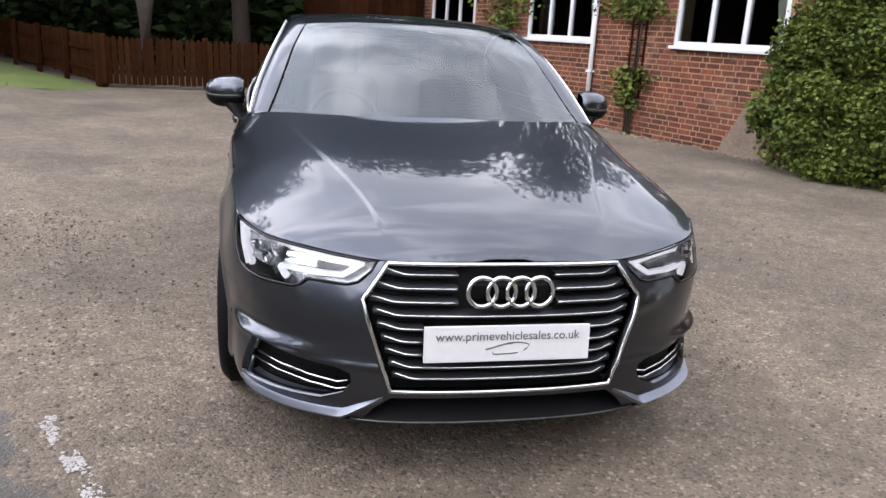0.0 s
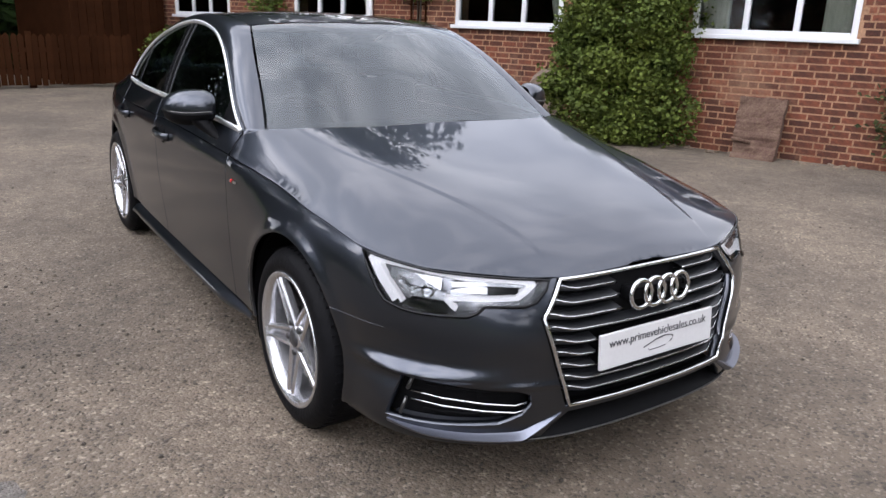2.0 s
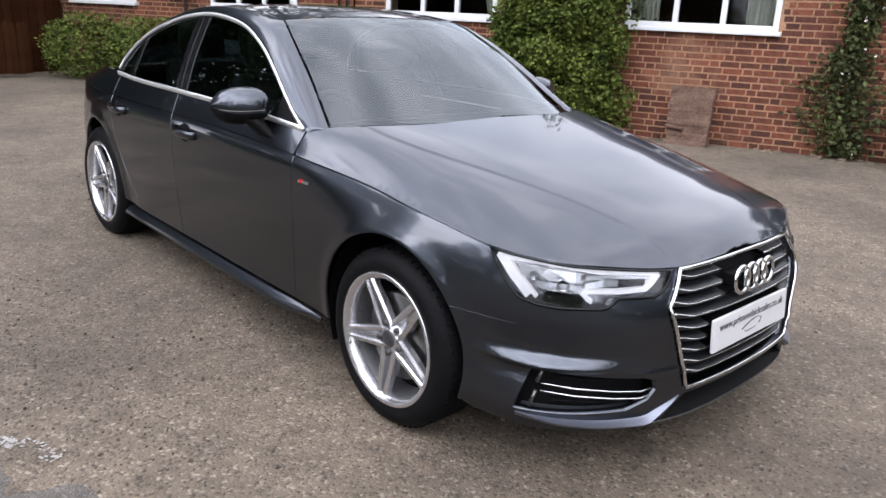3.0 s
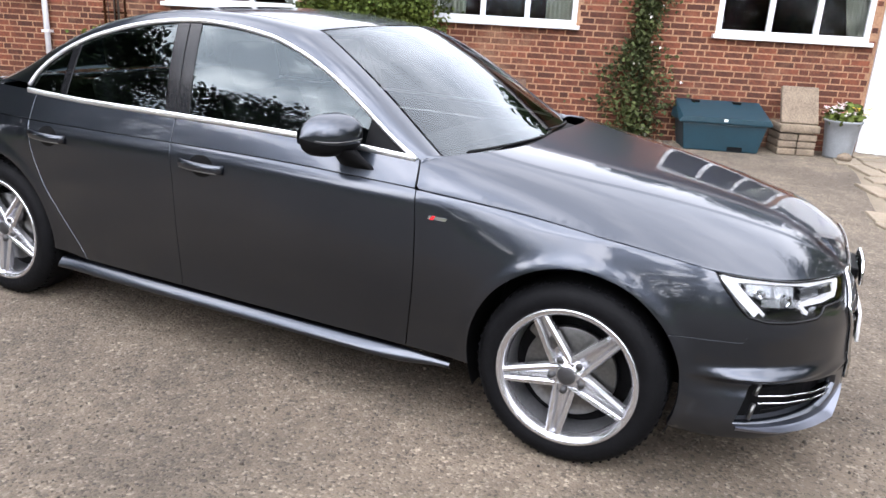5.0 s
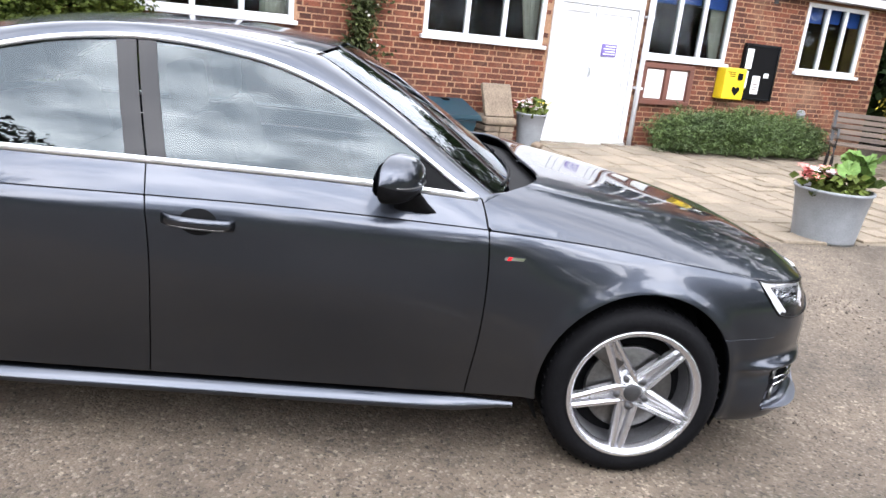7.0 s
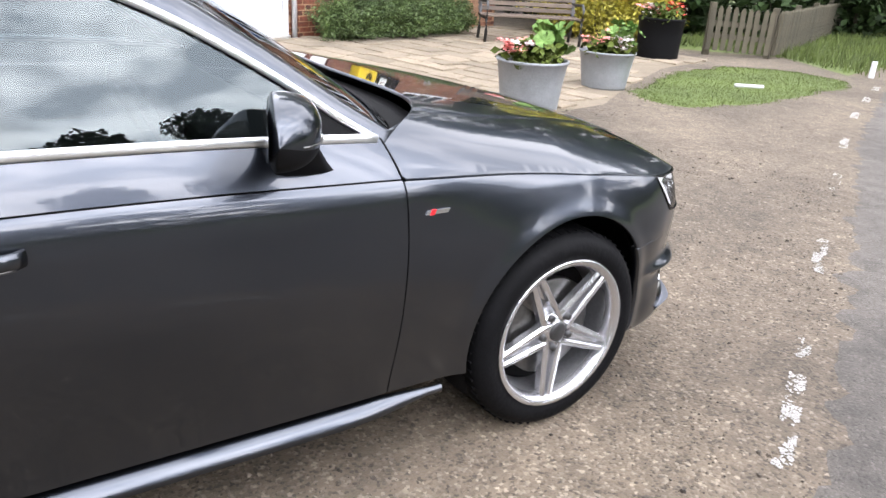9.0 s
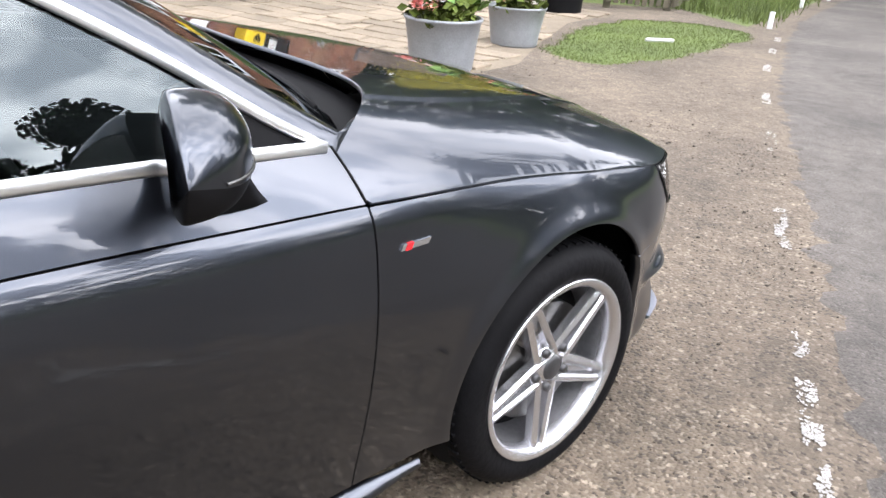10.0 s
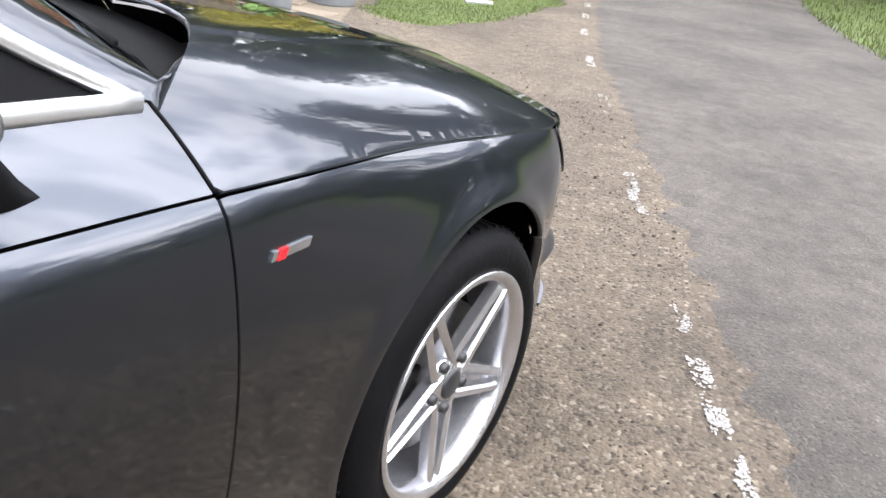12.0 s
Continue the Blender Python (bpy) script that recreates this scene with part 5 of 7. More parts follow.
# ---- ground ----
ROAD_EDGE = curve([(-80, -9.0), (-60, -5.2), (-40, -2.6), (-28, -1.1), (-16, -0.28), (-13, -0.05), (-10, -0.08), (-8, -0.23), (-6, -0.44), (-4, -0.77), (-2, -1.11), (0, -1.47), (1.2, -1.68), (3, -1.9), (6, -2.1), (14, -2.2), (60, -4.0)])
verts, faces = [], []
xs = [-300, -90, -40, -20, -12, -8] + [x * 0.5 for x in range(-12, -4)] + [-2 + 0.1 * x for x in range(26)] + [x * 0.5 for x in range(2, 17)] + [10, 14, 20, 40, 90, 300]
ys = [-300, -120, -60, -40, -30, -24] + [y * 0.5 for y in range(-40, 31)] + [18, 24, 40, 90, 300]
for y in ys:
    for x in xs:
        verts.append((x, y, rise(x, y)))
k = len(xs)
faces = [(j * k + i, j * k + i + 1, (j + 1) * k + i + 1, (j + 1) * k + i) for j in range(len(ys) - 1) for i in range(k - 1)]
tagged(mesh("ground", verts, faces, "gravel", smooth=True), "brown-grey compacted gravel yard with loose chippings", "ground", kind="structure")


def strip(name, y_list, left, right, z, mat, label, category, lower=0.0):
    verts, faces = [], []
    for y in y_list:
        a, b = left(y), right(y)
        for f, lift in ((0, z), (0.3, z), (0.55, z), (0.70, z), (0.80, z), (0.88, z), (0.94, z), (0.975, z), (1.0, -0.003)):
            x = a + (b - a) * f
            verts.append((x, y, rise(x, y) + lift))
    for j in range(len(y_list) - 1):
        for i in range(8):
            faces.append((j * 9 + i, j * 9 + i + 1, (j + 1) * 9 + i + 1, (j + 1) * 9 + i))
    return tagged(mesh(name, verts, faces, mat, smooth=True), label, category, kind="structure")


ROAD_Y = [-80 + 2.5 * i for i in range(22)] + [-25 + i for i in range(13)] + [-12 + 0.03 * i for i in range(534)] + [4 + i for i in range(12)] + [18, 24, 32, 45, 60]
strip("road", ROAD_Y, lambda y: ROAD_EDGE(y) - 3.55, lambda y: ROAD_EDGE(y) - 0.16 + 0.10 * noise.noise((y * 1.1, 0, 3)) + 0.09 * noise.noise((y * 6.0, 0, 5)) + 0.05 * noise.noise((y * 17.0, 0, 7)), 0.008, "asphalt", "worn grey asphalt lane", "road")

# worn broken edge line: each dash is a cluster of flakes
rng = random.Random(5)


def dash(y0, y1, width, worn, x_shift=0.0):
    verts, faces = [], []
    n = int((y1 - y0) * width * 62000 * (1 - worn))
    ob = None
    for _ in range(n):
        y = rng.uniform(y0, y1)
        x = ROAD_EDGE(y) + x_shift + rng.uniform(-0.5, 0.5) * width
        if noise.noise((x * 22, y * 9, 1.0)) + 0.5 * noise.noise((x * 60, y * 60, 4)) + rng.uniform(-0.16, 0.16) < worn - 0.37:
            continue
        r = rng.uniform(0.0018, 0.0058)
        a0 = rng.uniform(0, 6.28)
        kk = len(verts)
        z = rise(x, y) + 0.0042 + rng.uniform(0, 0.0015)
        for q in range(5):
            a = a0 + q * 1.2566
            verts.append((x + r * math.cos(a) * rng.uniform(0.7, 1.2), y + r * math.sin(a) * rng.uniform(0.7, 1.4), z))
        faces.append(tuple(range(kk, kk + 5)))
    return tagged(mesh("road_line", verts, faces, "line"), "worn white dash of the road edge line", "road marking", "edge line dashes")


for y0, y1, w, worn in ((-0.57, 0.06, 0.060, 0.42), (0.95, 1.5, 0.07, 0.45), (1.9, 2.6, 0.07, 0.5), (-0.90, -0.71, 0.06, 0.60), (-2.25, -1.72, 0.065, 0.42), (-3.95, -3.35, 0.06, 0.66), (-5.30, -4.85, 0.07, 0.25), (-6.85, -6.42, 0.075, 0.2), (-8.1, -7.7, 0.08, 0.2), (-9.2, -8.8, 0.08, 0.2)):
    dash(y0, y1, w, worn, -0.046)


# ---- leaves and grass ----
def leaf_mesh(name, points, size, mat, parent, seed, long=1.35, flat=0.0, kind="stuff", label=""):
    """Small folded leaves at the points, each turned its own way."""
    r = random.Random(seed)
    verts, faces = [], []
    for p in points:
        s = size * r.uniform(0.6, 1.35)
        e = Euler((r.uniform(-1.2, 1.2) * (1 - flat), r.uniform(-1.2, 1.2) * (1 - flat), r.uniform(0, 6.28))).to_matrix()
        k = len(verts)
        p = Vector(p)
        for x, y, z in ((0, -0.5 * long, 0), (0.45, -0.05, 0.10), (0, 0.5 * long, 0), (-0.45, -0.05, 0.10)):
            verts.append(p + e @ Vector((x * s, y * s, z * s)))
        faces += [(k, k + 1, k + 2), (k, k + 2, k + 3)]
    ob = mesh(name, verts, faces, mat, parent, label)
    if kind:
        ob["kind"] = kind
    return ob


def cloud(blobs, count, seed, lump=0.16, shell=0.45):
    """Points in the outer part of lumpy ellipsoids (centre, radii)."""
    r = random.Random(seed)
    total = sum(b[1][0] * b[1][1] + b[1][1] * b[1][2] + b[1][0] * b[1][2] for b in blobs)
    pts = []
    for c, q in blobs:
        n = int(count * (q[0] * q[1] + q[1] * q[2] + q[0] * q[2]) / total)
        for _ in range(n):
            v = Vector((r.gauss(0, 1), r.gauss(0, 1), r.gauss(0, 1))).normalized()
            f = 1 - shell * r.random() ** 1.6
            f *= 1 + lump * noise.noise(Vector(c) + v * 2.6) + 0.6 * lump * noise.noise(Vector(c) * 2 + v * 6)
            pts.append((c[0] + v.x * q[0] * f, c[1] + v.y * q[1] * f, c[2] + v.z * q[2] * f))
    return pts


def shrub(name, blobs, count, size, mat, seed, label, category, stems=6, base=None, long=1.35, zmin=0.0, lump=0.2, shell=0.5):
    root = thing(name, None, label, category)
    pts = [p for p in cloud(blobs, count, seed, lump, shell) if p[2] > zmin]
    leaf_mesh("leaf", pts, size, mat, root, seed, long)
    r = random.Random(seed)
    for i in range(stems):
        c, q = blobs[i % len(blobs)]
        b = base or (c[0], c[1], zmin)
        b = (b[0] + r.uniform(-0.2, 0.2) * q[0], b[1] + r.uniform(-0.5, 0.5) * q[1], zmin)
        tip = (c[0] + r.uniform(-0.5, 0.5) * q[0], c[1] + r.uniform(-0.5, 0.5) * q[1], c[2] + r.uniform(0.1, 0.6) * q[2])
        mid = tuple(0.5 * (u + v) + r.uniform(-0.05, 0.05) for u, v in zip(b, tip))
        tube("stem", [b, mid, tip], [0.02, 0.013, 0.005], "bark", root, 6)
    return root


def grass(name, poly, count, height, seed, label, z=None, spill=0.0):
    r = random.Random(seed)
    xs, ys = [p[0] for p in poly], [p[1] for p in poly]
    verts, faces = [], []
    while count > 0:
        x, y = r.uniform(min(xs), max(xs)), r.uniform(min(ys), max(ys))
        if not inside(poly, x, y):
            if r.random() < 0.02:
                count -= 1
            continue
        count -= 1
        x, y = x + r.gauss(0, spill), y + r.gauss(0, spill)
        h = height * r.uniform(0.5, 1.3)
        a = r.uniform(0, 6.28)
        w = 0.003 + 0.05 * h
        zz = (rise(x, y) if z is None else z(x, y)) - 0.005
        k = len(verts)
        lx, ly = r.uniform(-0.5, 0.5) * h, r.uniform(-0.5, 0.5) * h
        verts += [(x - w * math.cos(a), y - w * math.sin(a), zz), (x + w * math.cos(a), y + w * math.sin(a), zz), (x + lx, y + ly, zz + h)]
        faces.append((k, k + 1, k + 2))
    return tagged(mesh(name, verts, faces, "grass"), label, "grass", kind="stuff")


def turf(name, poly, lift, label):
    k = even(poly, 0.6)
    c = (sum(p[0] for p in k) / len(k), sum(p[1] for p in k) / len(k))
    verts = [(c[0], c[1], rise(*c) + lift)] + [(x, y, rise(x, y) + 0.001) for x, y in k]
    for f in (0.5, 0.85):
        verts += [(c[0] + (x - c[0]) * f, c[1] + (y - c[1]) * f, rise(c[0] + (x - c[0]) * f, c[1] + (y - c[1]) * f) + lift) for x, y in k]
    n = len(k)
    faces = []
    for i in range(n):
        j = (i + 1) % n
        o, a, b = 1, 1 + n, 1 + 2 * n
        faces += [(0, a + i, a + j), (a + i, b + i, b + j, a + j), (b + i, o + i, o + j, b + j)]
    return tagged(mesh(name, verts, faces, "grass", smooth=True), label, "grass", kind="structure")


# ---- building ----
WX = 6.55
WINDOWS = [(10.55, 12.3), (6.98, 8.74), (3.50, 5.26), (0.0, 1.76), (-3.42, -1.66), (-6.66, -5.15), (-9.5, -8.15)]
SILL_Z, HEAD_Z = 1.375, 2.45
DOOR = (-5.02, -3.53, 0.09, 2.52)
W_Y0, W_Y1, EAVES = -10.05, 12.9, 2.78
holes = [(a, b, SILL_Z, HEAD_Z) for a, b in WINDOWS] + [(DOOR[0], DOOR[1], 0.0, DOOR[3])]


def wall_sheet(x0, x1, mat):
    """The wall as blocks round its openings."""
    bm = bmesh.new()
    cuts_y = sorted({W_Y0, W_Y1, *(h[0] for h in holes), *(h[1] for h in holes)})
    for y0, y1 in zip(cuts_y, cuts_y[1:]):
        mid = 0.5 * (y0 + y1)
        hs = [h for h in holes if h[0] < mid < h[1]]
        if not hs:
            add_box(bm, (x0, y0, -0.1), (x1, y1, EAVES))
        else:
            h = hs[0]
            if h[2] > 0.3:
                add_box(bm, (x0, y0, -0.1), (x1, y1, h[2]))
            add_box(bm, (x0, y0, h[3]), (x1, y1, EAVES))
    return bm


front_wall = tagged(part("wall_front", wall_sheet(WX + 0.0005, WX + 0.30, "mortar"), "mortar"), "red brick wall with pale mortar joints", "wall", kind="structure")
shell = bmesh.new()
add_box(shell, (WX + 0.3, W_Y0, -0.1), (WX + 6.0, W_Y0 + 0.3, EAVES))
add_box(shell, (WX + 0.3, W_Y1 - 0.3, -0.1), (WX + 6.0, W_Y1, EAVES))
add_box(shell, (WX + 5.7, W_Y0 + 0.3, -0.1), (WX + 6.0, W_Y1 - 0.3, EAVES))
tagged(part("wall_back", shell, "brick"), "plain brick walls of the building", "wall", kind="structure")
tagged(box("room_floor", (WX + 0.3, W_Y0 + 0.3, 0.0), (WX + 5.7, W_Y1 - 0.3, 0.16), "room"), "floor inside the building, dimness put into its grey colour", "floor", kind="structure")
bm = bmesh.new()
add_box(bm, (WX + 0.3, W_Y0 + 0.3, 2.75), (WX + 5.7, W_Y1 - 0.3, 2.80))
tagged(part("ceiling", bm, "room"), "plaster ceiling inside the building, dimness put into its grey colour", "ceiling", kind="structure")
# roof of ridged tiles: two slopes, with a dark soffit board under the eaves
verts, faces = [], []
ys = np.arange(W_Y0 - 0.3, W_Y1 + 0.3, 0.06)
PROFILE = ((WX - 0.32, EAVES - 0.06), (WX - 0.32, EAVES + 0.02), (WX + 1.4, EAVES + 0.62), (WX + 3.1, EAVES + 1.2), (WX + 4.8, EAVES + 0.62), (WX + 6.4, EAVES + 0.02), (WX + 6.4, EAVES - 0.06))
for i, y in enumerate(ys):
    for k, (x, z) in enumerate(PROFILE):
        verts.append((x, y, z + (0.028 if i % 4 in (1, 2) and 0 < k < 6 else 0.0)))
n = len(PROFILE)
faces = [(i * n + k, (i + 1) * n + k, (i + 1) * n + k + 1, i * n + k + 1) for i in range(len(ys) - 1) for k in range(n - 1)]
tagged(mesh("roof", verts, faces, "roof"), "dark ridged tile roof of low pitch", "roof", kind="structure")
tagged(box("soffit", (WX - 0.30, W_Y0 - 0.25, EAVES - 0.07), (WX - 0.004, W_Y1 + 0.25, EAVES - 0.05), "brown"), "dark soffit board under the eaves", "soffit", kind="structure")


def casement(y0, y1, index, blind=False, curtain=False):
    root = thing("window_%d" % index, Matrix.Translation((WX, y0, SILL_Z)), "white three-pane casement window with dark panes", "window", "front windows", "structure")
    w, h = y1 - y0, HEAD_Z - SILL_Z
    bm = bmesh.new()
    f = 0.062
    add_box(bm, (-0.012, 0, 0), (0.06, f, h), 0.006)
    add_box(bm, (-0.012, w - f, 0), (0.06, w, h), 0.006)
    add_box(bm, (-0.010, f, h - f), (0.06, w - f, h), 0.006)
    add_box(bm, (-0.010, f, 0), (0.06, w - f, f), 0.006)
    part("window_frame", bm, "white", root)
    for q in (1, 2):
        c = f + (w - 2 * f) * q / 3
        box("mullion", (-0.009, c - 0.032, f), (0.058, c + 0.032, h - f), "white", root, 0.006)
    box("window_sill", (-0.075, -0.04, -0.045), (0.05, w + 0.04, 0.004), "white", root, 0.008)
    for q in range(3):
        a = f + (w - 2 * f) * q / 3 + (0.032 if q else 0)
        b = f + (w - 2 * f) * (q + 1) / 3 - (0.032 if q < 2 else 0)
        box("pane", (0.022, a, f), (0.026, b, h - f), "pane", root)
        if blind:
            box("blind", (0.10, a - 0.01, h - 0.30 if q != 1 else h - 0.27), (0.11, b + 0.01, h), "blind", root, 0, "blue roller blind")
    if curtain:
        # gathered cloth at one side or at both
        for left in ((True,) if curtain < 0 else (True, False)):
            verts, n, wide = [], 22, 0.36 if curtain > 0 else 0.28
            for i in range(n + 1):
                for z in (0, 0.5 * h, h):
                    g = wide * i / n * (1.0 if curtain > 0 or z else 0.6)
                    verts.append((0.16 + 0.022 * math.sin(i * 1.9) + 0.006 * math.sin(i * 4.3), 0.02 + g if left else w - 0.02 - g, z))
            faces = [(3 * i + j, 3 * i + 3 + j, 3 * i + 4 + j, 3 * i + 1 + j) for i in range(n) for j in range(2)]
            mesh("curtain", verts, faces, "curtain", root, "pale curtain", True)
    return root


CURTAINED = min(range(len(WINDOWS)), key=lambda i: abs(0.5 * (WINDOWS[i][0] + WINDOWS[i][1]) - 1.2))
for i, (a, b) in enumerate(WINDOWS):
    casement(a, b, i + 1, blind=i >= 5, curtain=1 if i == CURTAINED else -1 if i in (0, 1, 2, 4, 5) else 0)

# entrance door
door_root = thing("door_1", Matrix.Translation((WX, DOOR[0], 0.09)), "white panelled double entrance door", "door", kind="structure")
dw = DOOR[1] - DOOR[0]
bm = bmesh.new()
add_box(bm, (-0.03, 0, -0.05), (0.08, 0.085, 2.43), 0.008)
add_box(bm, (-0.03, dw - 0.10, -0.05), (0.08, dw, 2.43), 0.008)
add_box(bm, (-0.028, 0.085, 1.90), (0.08, dw - 0.10, 2.06), 0.008)
add_box(bm, (-0.028, 0.085, 2.36), (0.08, dw - 0.10, 2.43), 0.008)
part("door_frame", bm, "white", door_root)
box("fanlight", (0.02, 0.085, 2.06), (0.026, dw - 0.10, 2.36), "pane", door_root)
for y0, y1 in ((0.09, 0.79), (0.80, dw - 0.105)):
    bm = bmesh.new()
    add_box(bm, (0.012, y0, 0.02), (0.05, y1, 1.895), 0.006)
    add_box(bm, (0.004, y0 + 0.14, 0.17), (0.012, y1 - 0.14, 1.75), 0.004)
    add_box(bm, (-0.008, y0 + 0.0, 0.02), (0.014, y0 + 0.10, 1.895), 0.003)
    add_box(bm, (-0.008, y1 - 0.10, 0.02), (0.014, y1, 1.895), 0.003)
    add_box(bm, (-0.008, y0 + 0.10, 1.80), (0.014, y1 - 0.10, 1.895), 0.003)
    add_box(bm, (-0.008, y0 + 0.10, 0.02), (0.014, y1 - 0.10, 0.12), 0.003)
    part("door_leaf", bm, "white", door_root)
box("door_handle", (-0.05, 0.76, 0.93), (-0.006, 0.785, 1.06), "satin", door_root, 0.006)
box("threshold", (-0.10, 0.02, -0.03), (0.05, dw - 0.02, 0.02), "satin", door_root, 0.005)
sign = thing("door_sign", Matrix.Translation((WX - 0.008, -4.645, 1.32)), "small purple sign with pale lines of text on the door", "sign")
box("sign_board", (-0.008, 0, 0), (0.0, 0.25, 0.17), "purple", sign, 0.002)
for i in range(4):
    box("text_bar", (-0.0095, 0.02, 0.025 + 0.036 * i), (-0.008, 0.22 - 0.03 * (i % 2), 0.04 + 0.036 * i), "paper", sign)

# rainwater pipes
for y, z1 in ((-5.10, 2.68), (6.90, 2.68)):
    pp = thing("drainpipe", Matrix.Translation((WX - 0.06, y, 0)), "white plastic drainpipe on the brick wall", "drainpipe")
    tube("pipe", [(0, 0, rise(WX, y) - 0.02), (0, 0, z1)], 0.036, "white", pp, 12)
    for z in (0.9, 1.9, 2.5):
        box("bracket", (-0.045, -0.055, z), (0.058, 0.055, z + 0.035), "white", pp, 0.004)

# notice board, defibrillator cabinet, black board, wall vent, fascia
nb = thing("notice_board", Matrix.Translation((WX, -6.08, 0.70)), "brown framed notice board with white papers", "notice board")
bm = bmesh.new()
for lo, hi in (((-0.07, 0, 0), (-0.004, 0.95, 0.07)), ((-0.07, 0, 0.53), (-0.004, 0.95, 0.60)), ((-0.07, 0, 0.07), (-0.004, 0.08, 0.53)), ((-0.07, 0.87, 0.07), (-0.004, 0.95, 0.53)), ((-0.07, 0.44, 0.07), (-0.004, 0.52, 0.53))):
    add_box(bm, lo, hi, 0.006)
add_box(bm, (-0.03, 0.07, 0.06), (-0.004, 0.88, 0.54))
part("frame", bm, "brown", nb)
for a in (0.10, 0.54):
    box("notice", (-0.034, a, 0.09), (-0.031, a + 0.32, 0.51), "paper", nb)
df = thing("defibrillator_cabinet", Matrix.Translation((WX, -6.98, 0.87)), "yellow defibrillator cabinet with a black heart sign", "cabinet")
box("body", (-0.20, 0, 0), (-0.004, 0.42, 0.47), "yellow", df, 0.02)
bm = bmesh.new()
heart = [(0, -0.06), (0.06, 0.0), (0.062, 0.035), (0.04, 0.052), (0.015, 0.048), (0, 0.03), (-0.015, 0.048), (-0.04, 0.052), (-0.062, 0.035), (-0.06, 0.0)]
bm.faces.new([bm.verts.new((-0.203, 0.17 + y * 1.25, 0.13 + z * 1.25)) for y, z in heart])
part("heart_sign", bm, "black", df, "black heart sign")
box("lock", (-0.225, 0.08, 0.30), (-0.2, 0.17, 0.40), "black", df, 0.01)
for i in range(3):
    box("text_bar", (-0.202, 0.22, 0.40 - 0.03 * i), (-0.2, 0.38 - 0.03 * i, 0.415 - 0.03 * i), "black", df)
bb = thing("black_board", Matrix.Translation((WX, -7.70, 0.87)), "black framed board with pale notices", "notice board")
box("board", (-0.06, 0, 0), (-0.004, 0.71, 0.86), "black", bb, 0.012)
bm = bmesh.new()
for lo, hi in (((-0.075, 0.0, 0.0), (-0.058, 0.71, 0.035)), ((-0.075, 0.0, 0.825), (-0.058, 0.71, 0.86)), ((-0.075, 0.0, 0.035), (-0.058, 0.035, 0.825)), ((-0.075, 0.675, 0.035), (-0.058, 0.71, 0.825))):
    add_box(bm, lo, hi, 0.004)
part("frame", bm, "gloss_black", bb)
for y0, y1, z0, z1 in ((0.53, 0.66, 0.48, 0.78), (0.56, 0.66, 0.18, 0.44), (0.30, 0.46, 0.10, 0.38), (0.14, 0.24, 0.36, 0.43)):
    box("notice", (-0.063, y0, z0), (-0.0605, y1, z1), "paper", bb)
for z0 in (0.16, 0.20, 0.24, 0.30):
    box("text_bar", (-0.0645, 0.33, z0), (-0.063, 0.43, z0 + 0.014), "brown", bb)
vent = thing("wall_vent", Matrix.Translation((WX, -8.48, 0.70)), "small grey round wall vent", "vent")
lathe("hood", [(0.0, -0.09), (0.05, -0.085), (0.075, -0.06), (0.08, -0.004)], "galv", vent, 20, "x")
fc = tagged(box("fascia", (WX - 0.22, W_Y0 - 0.1, 2.50), (WX - 0.004, -7.55, 2.62), "white", None, 0.01), "white fascia board under the eaves", "fascia", kind="structure")
br = thing("lamp_bracket", Matrix.Translation((WX, -7.45, 2.45)), "black wall lamp bracket", "bracket")
tube("arm", [(0, 0, 0), (-0.15, 0, 0.02), (-0.3, 0, 0.12)], 0.012, "iron", br)
box("back_plate", (-0.02, -0.04, -0.1), (-0.003, 0.04, 0.1), "iron", br, 0.004)

# grit bin
gb = thing("grit_bin", Matrix.Translation((6.20, -1.80, rise(6.1, -1.8))) @ Matrix.Diagonal((0.88, 0.86, 0.90, 1.0)), "dark teal plastic grit bin against the wall", "grit bin")
bm = bmesh.new()
vs = add_box(bm, (-0.30, -0.56, 0.0), (0.34, 0.56, 0.36), 0.02)
for v in bm.verts:
    v.co.y *= 0.88 + 0.12 * v.co.z / 0.36
    v.co.x = v.co.x if v.co.x > 0 else v.co.x * (0.85 + 0.15 * v.co.z / 0.36)
part("body", bm, "teal", gb)
bm = bmesh.new()
add_box(bm, (-0.35, -0.62, 0.36), (0.35, 0.62, 0.50), 0.025)
for v in bm.verts:
    if v.co.z > 0.43:
        v.co.z = 0.44 + 0.16 * (v.co.x + 0.35) / 0.7
        v.co.y *= 0.93
part("lid", bm, "teal", gb)
for y in (-0.25, 0.32):
    box("hinge", (0.20, y - 0.05, 0.575), (0.33, y + 0.05, 0.60), "black", gb, 0.004)
box("label_plate", (-0.356, -0.02, 0.395), (-0.35, 0.03, 0.43), "paper", gb)
box("foot_slot", (-0.272, -0.28, 0.02), (-0.262, -0.08, 0.07), "black", gb)

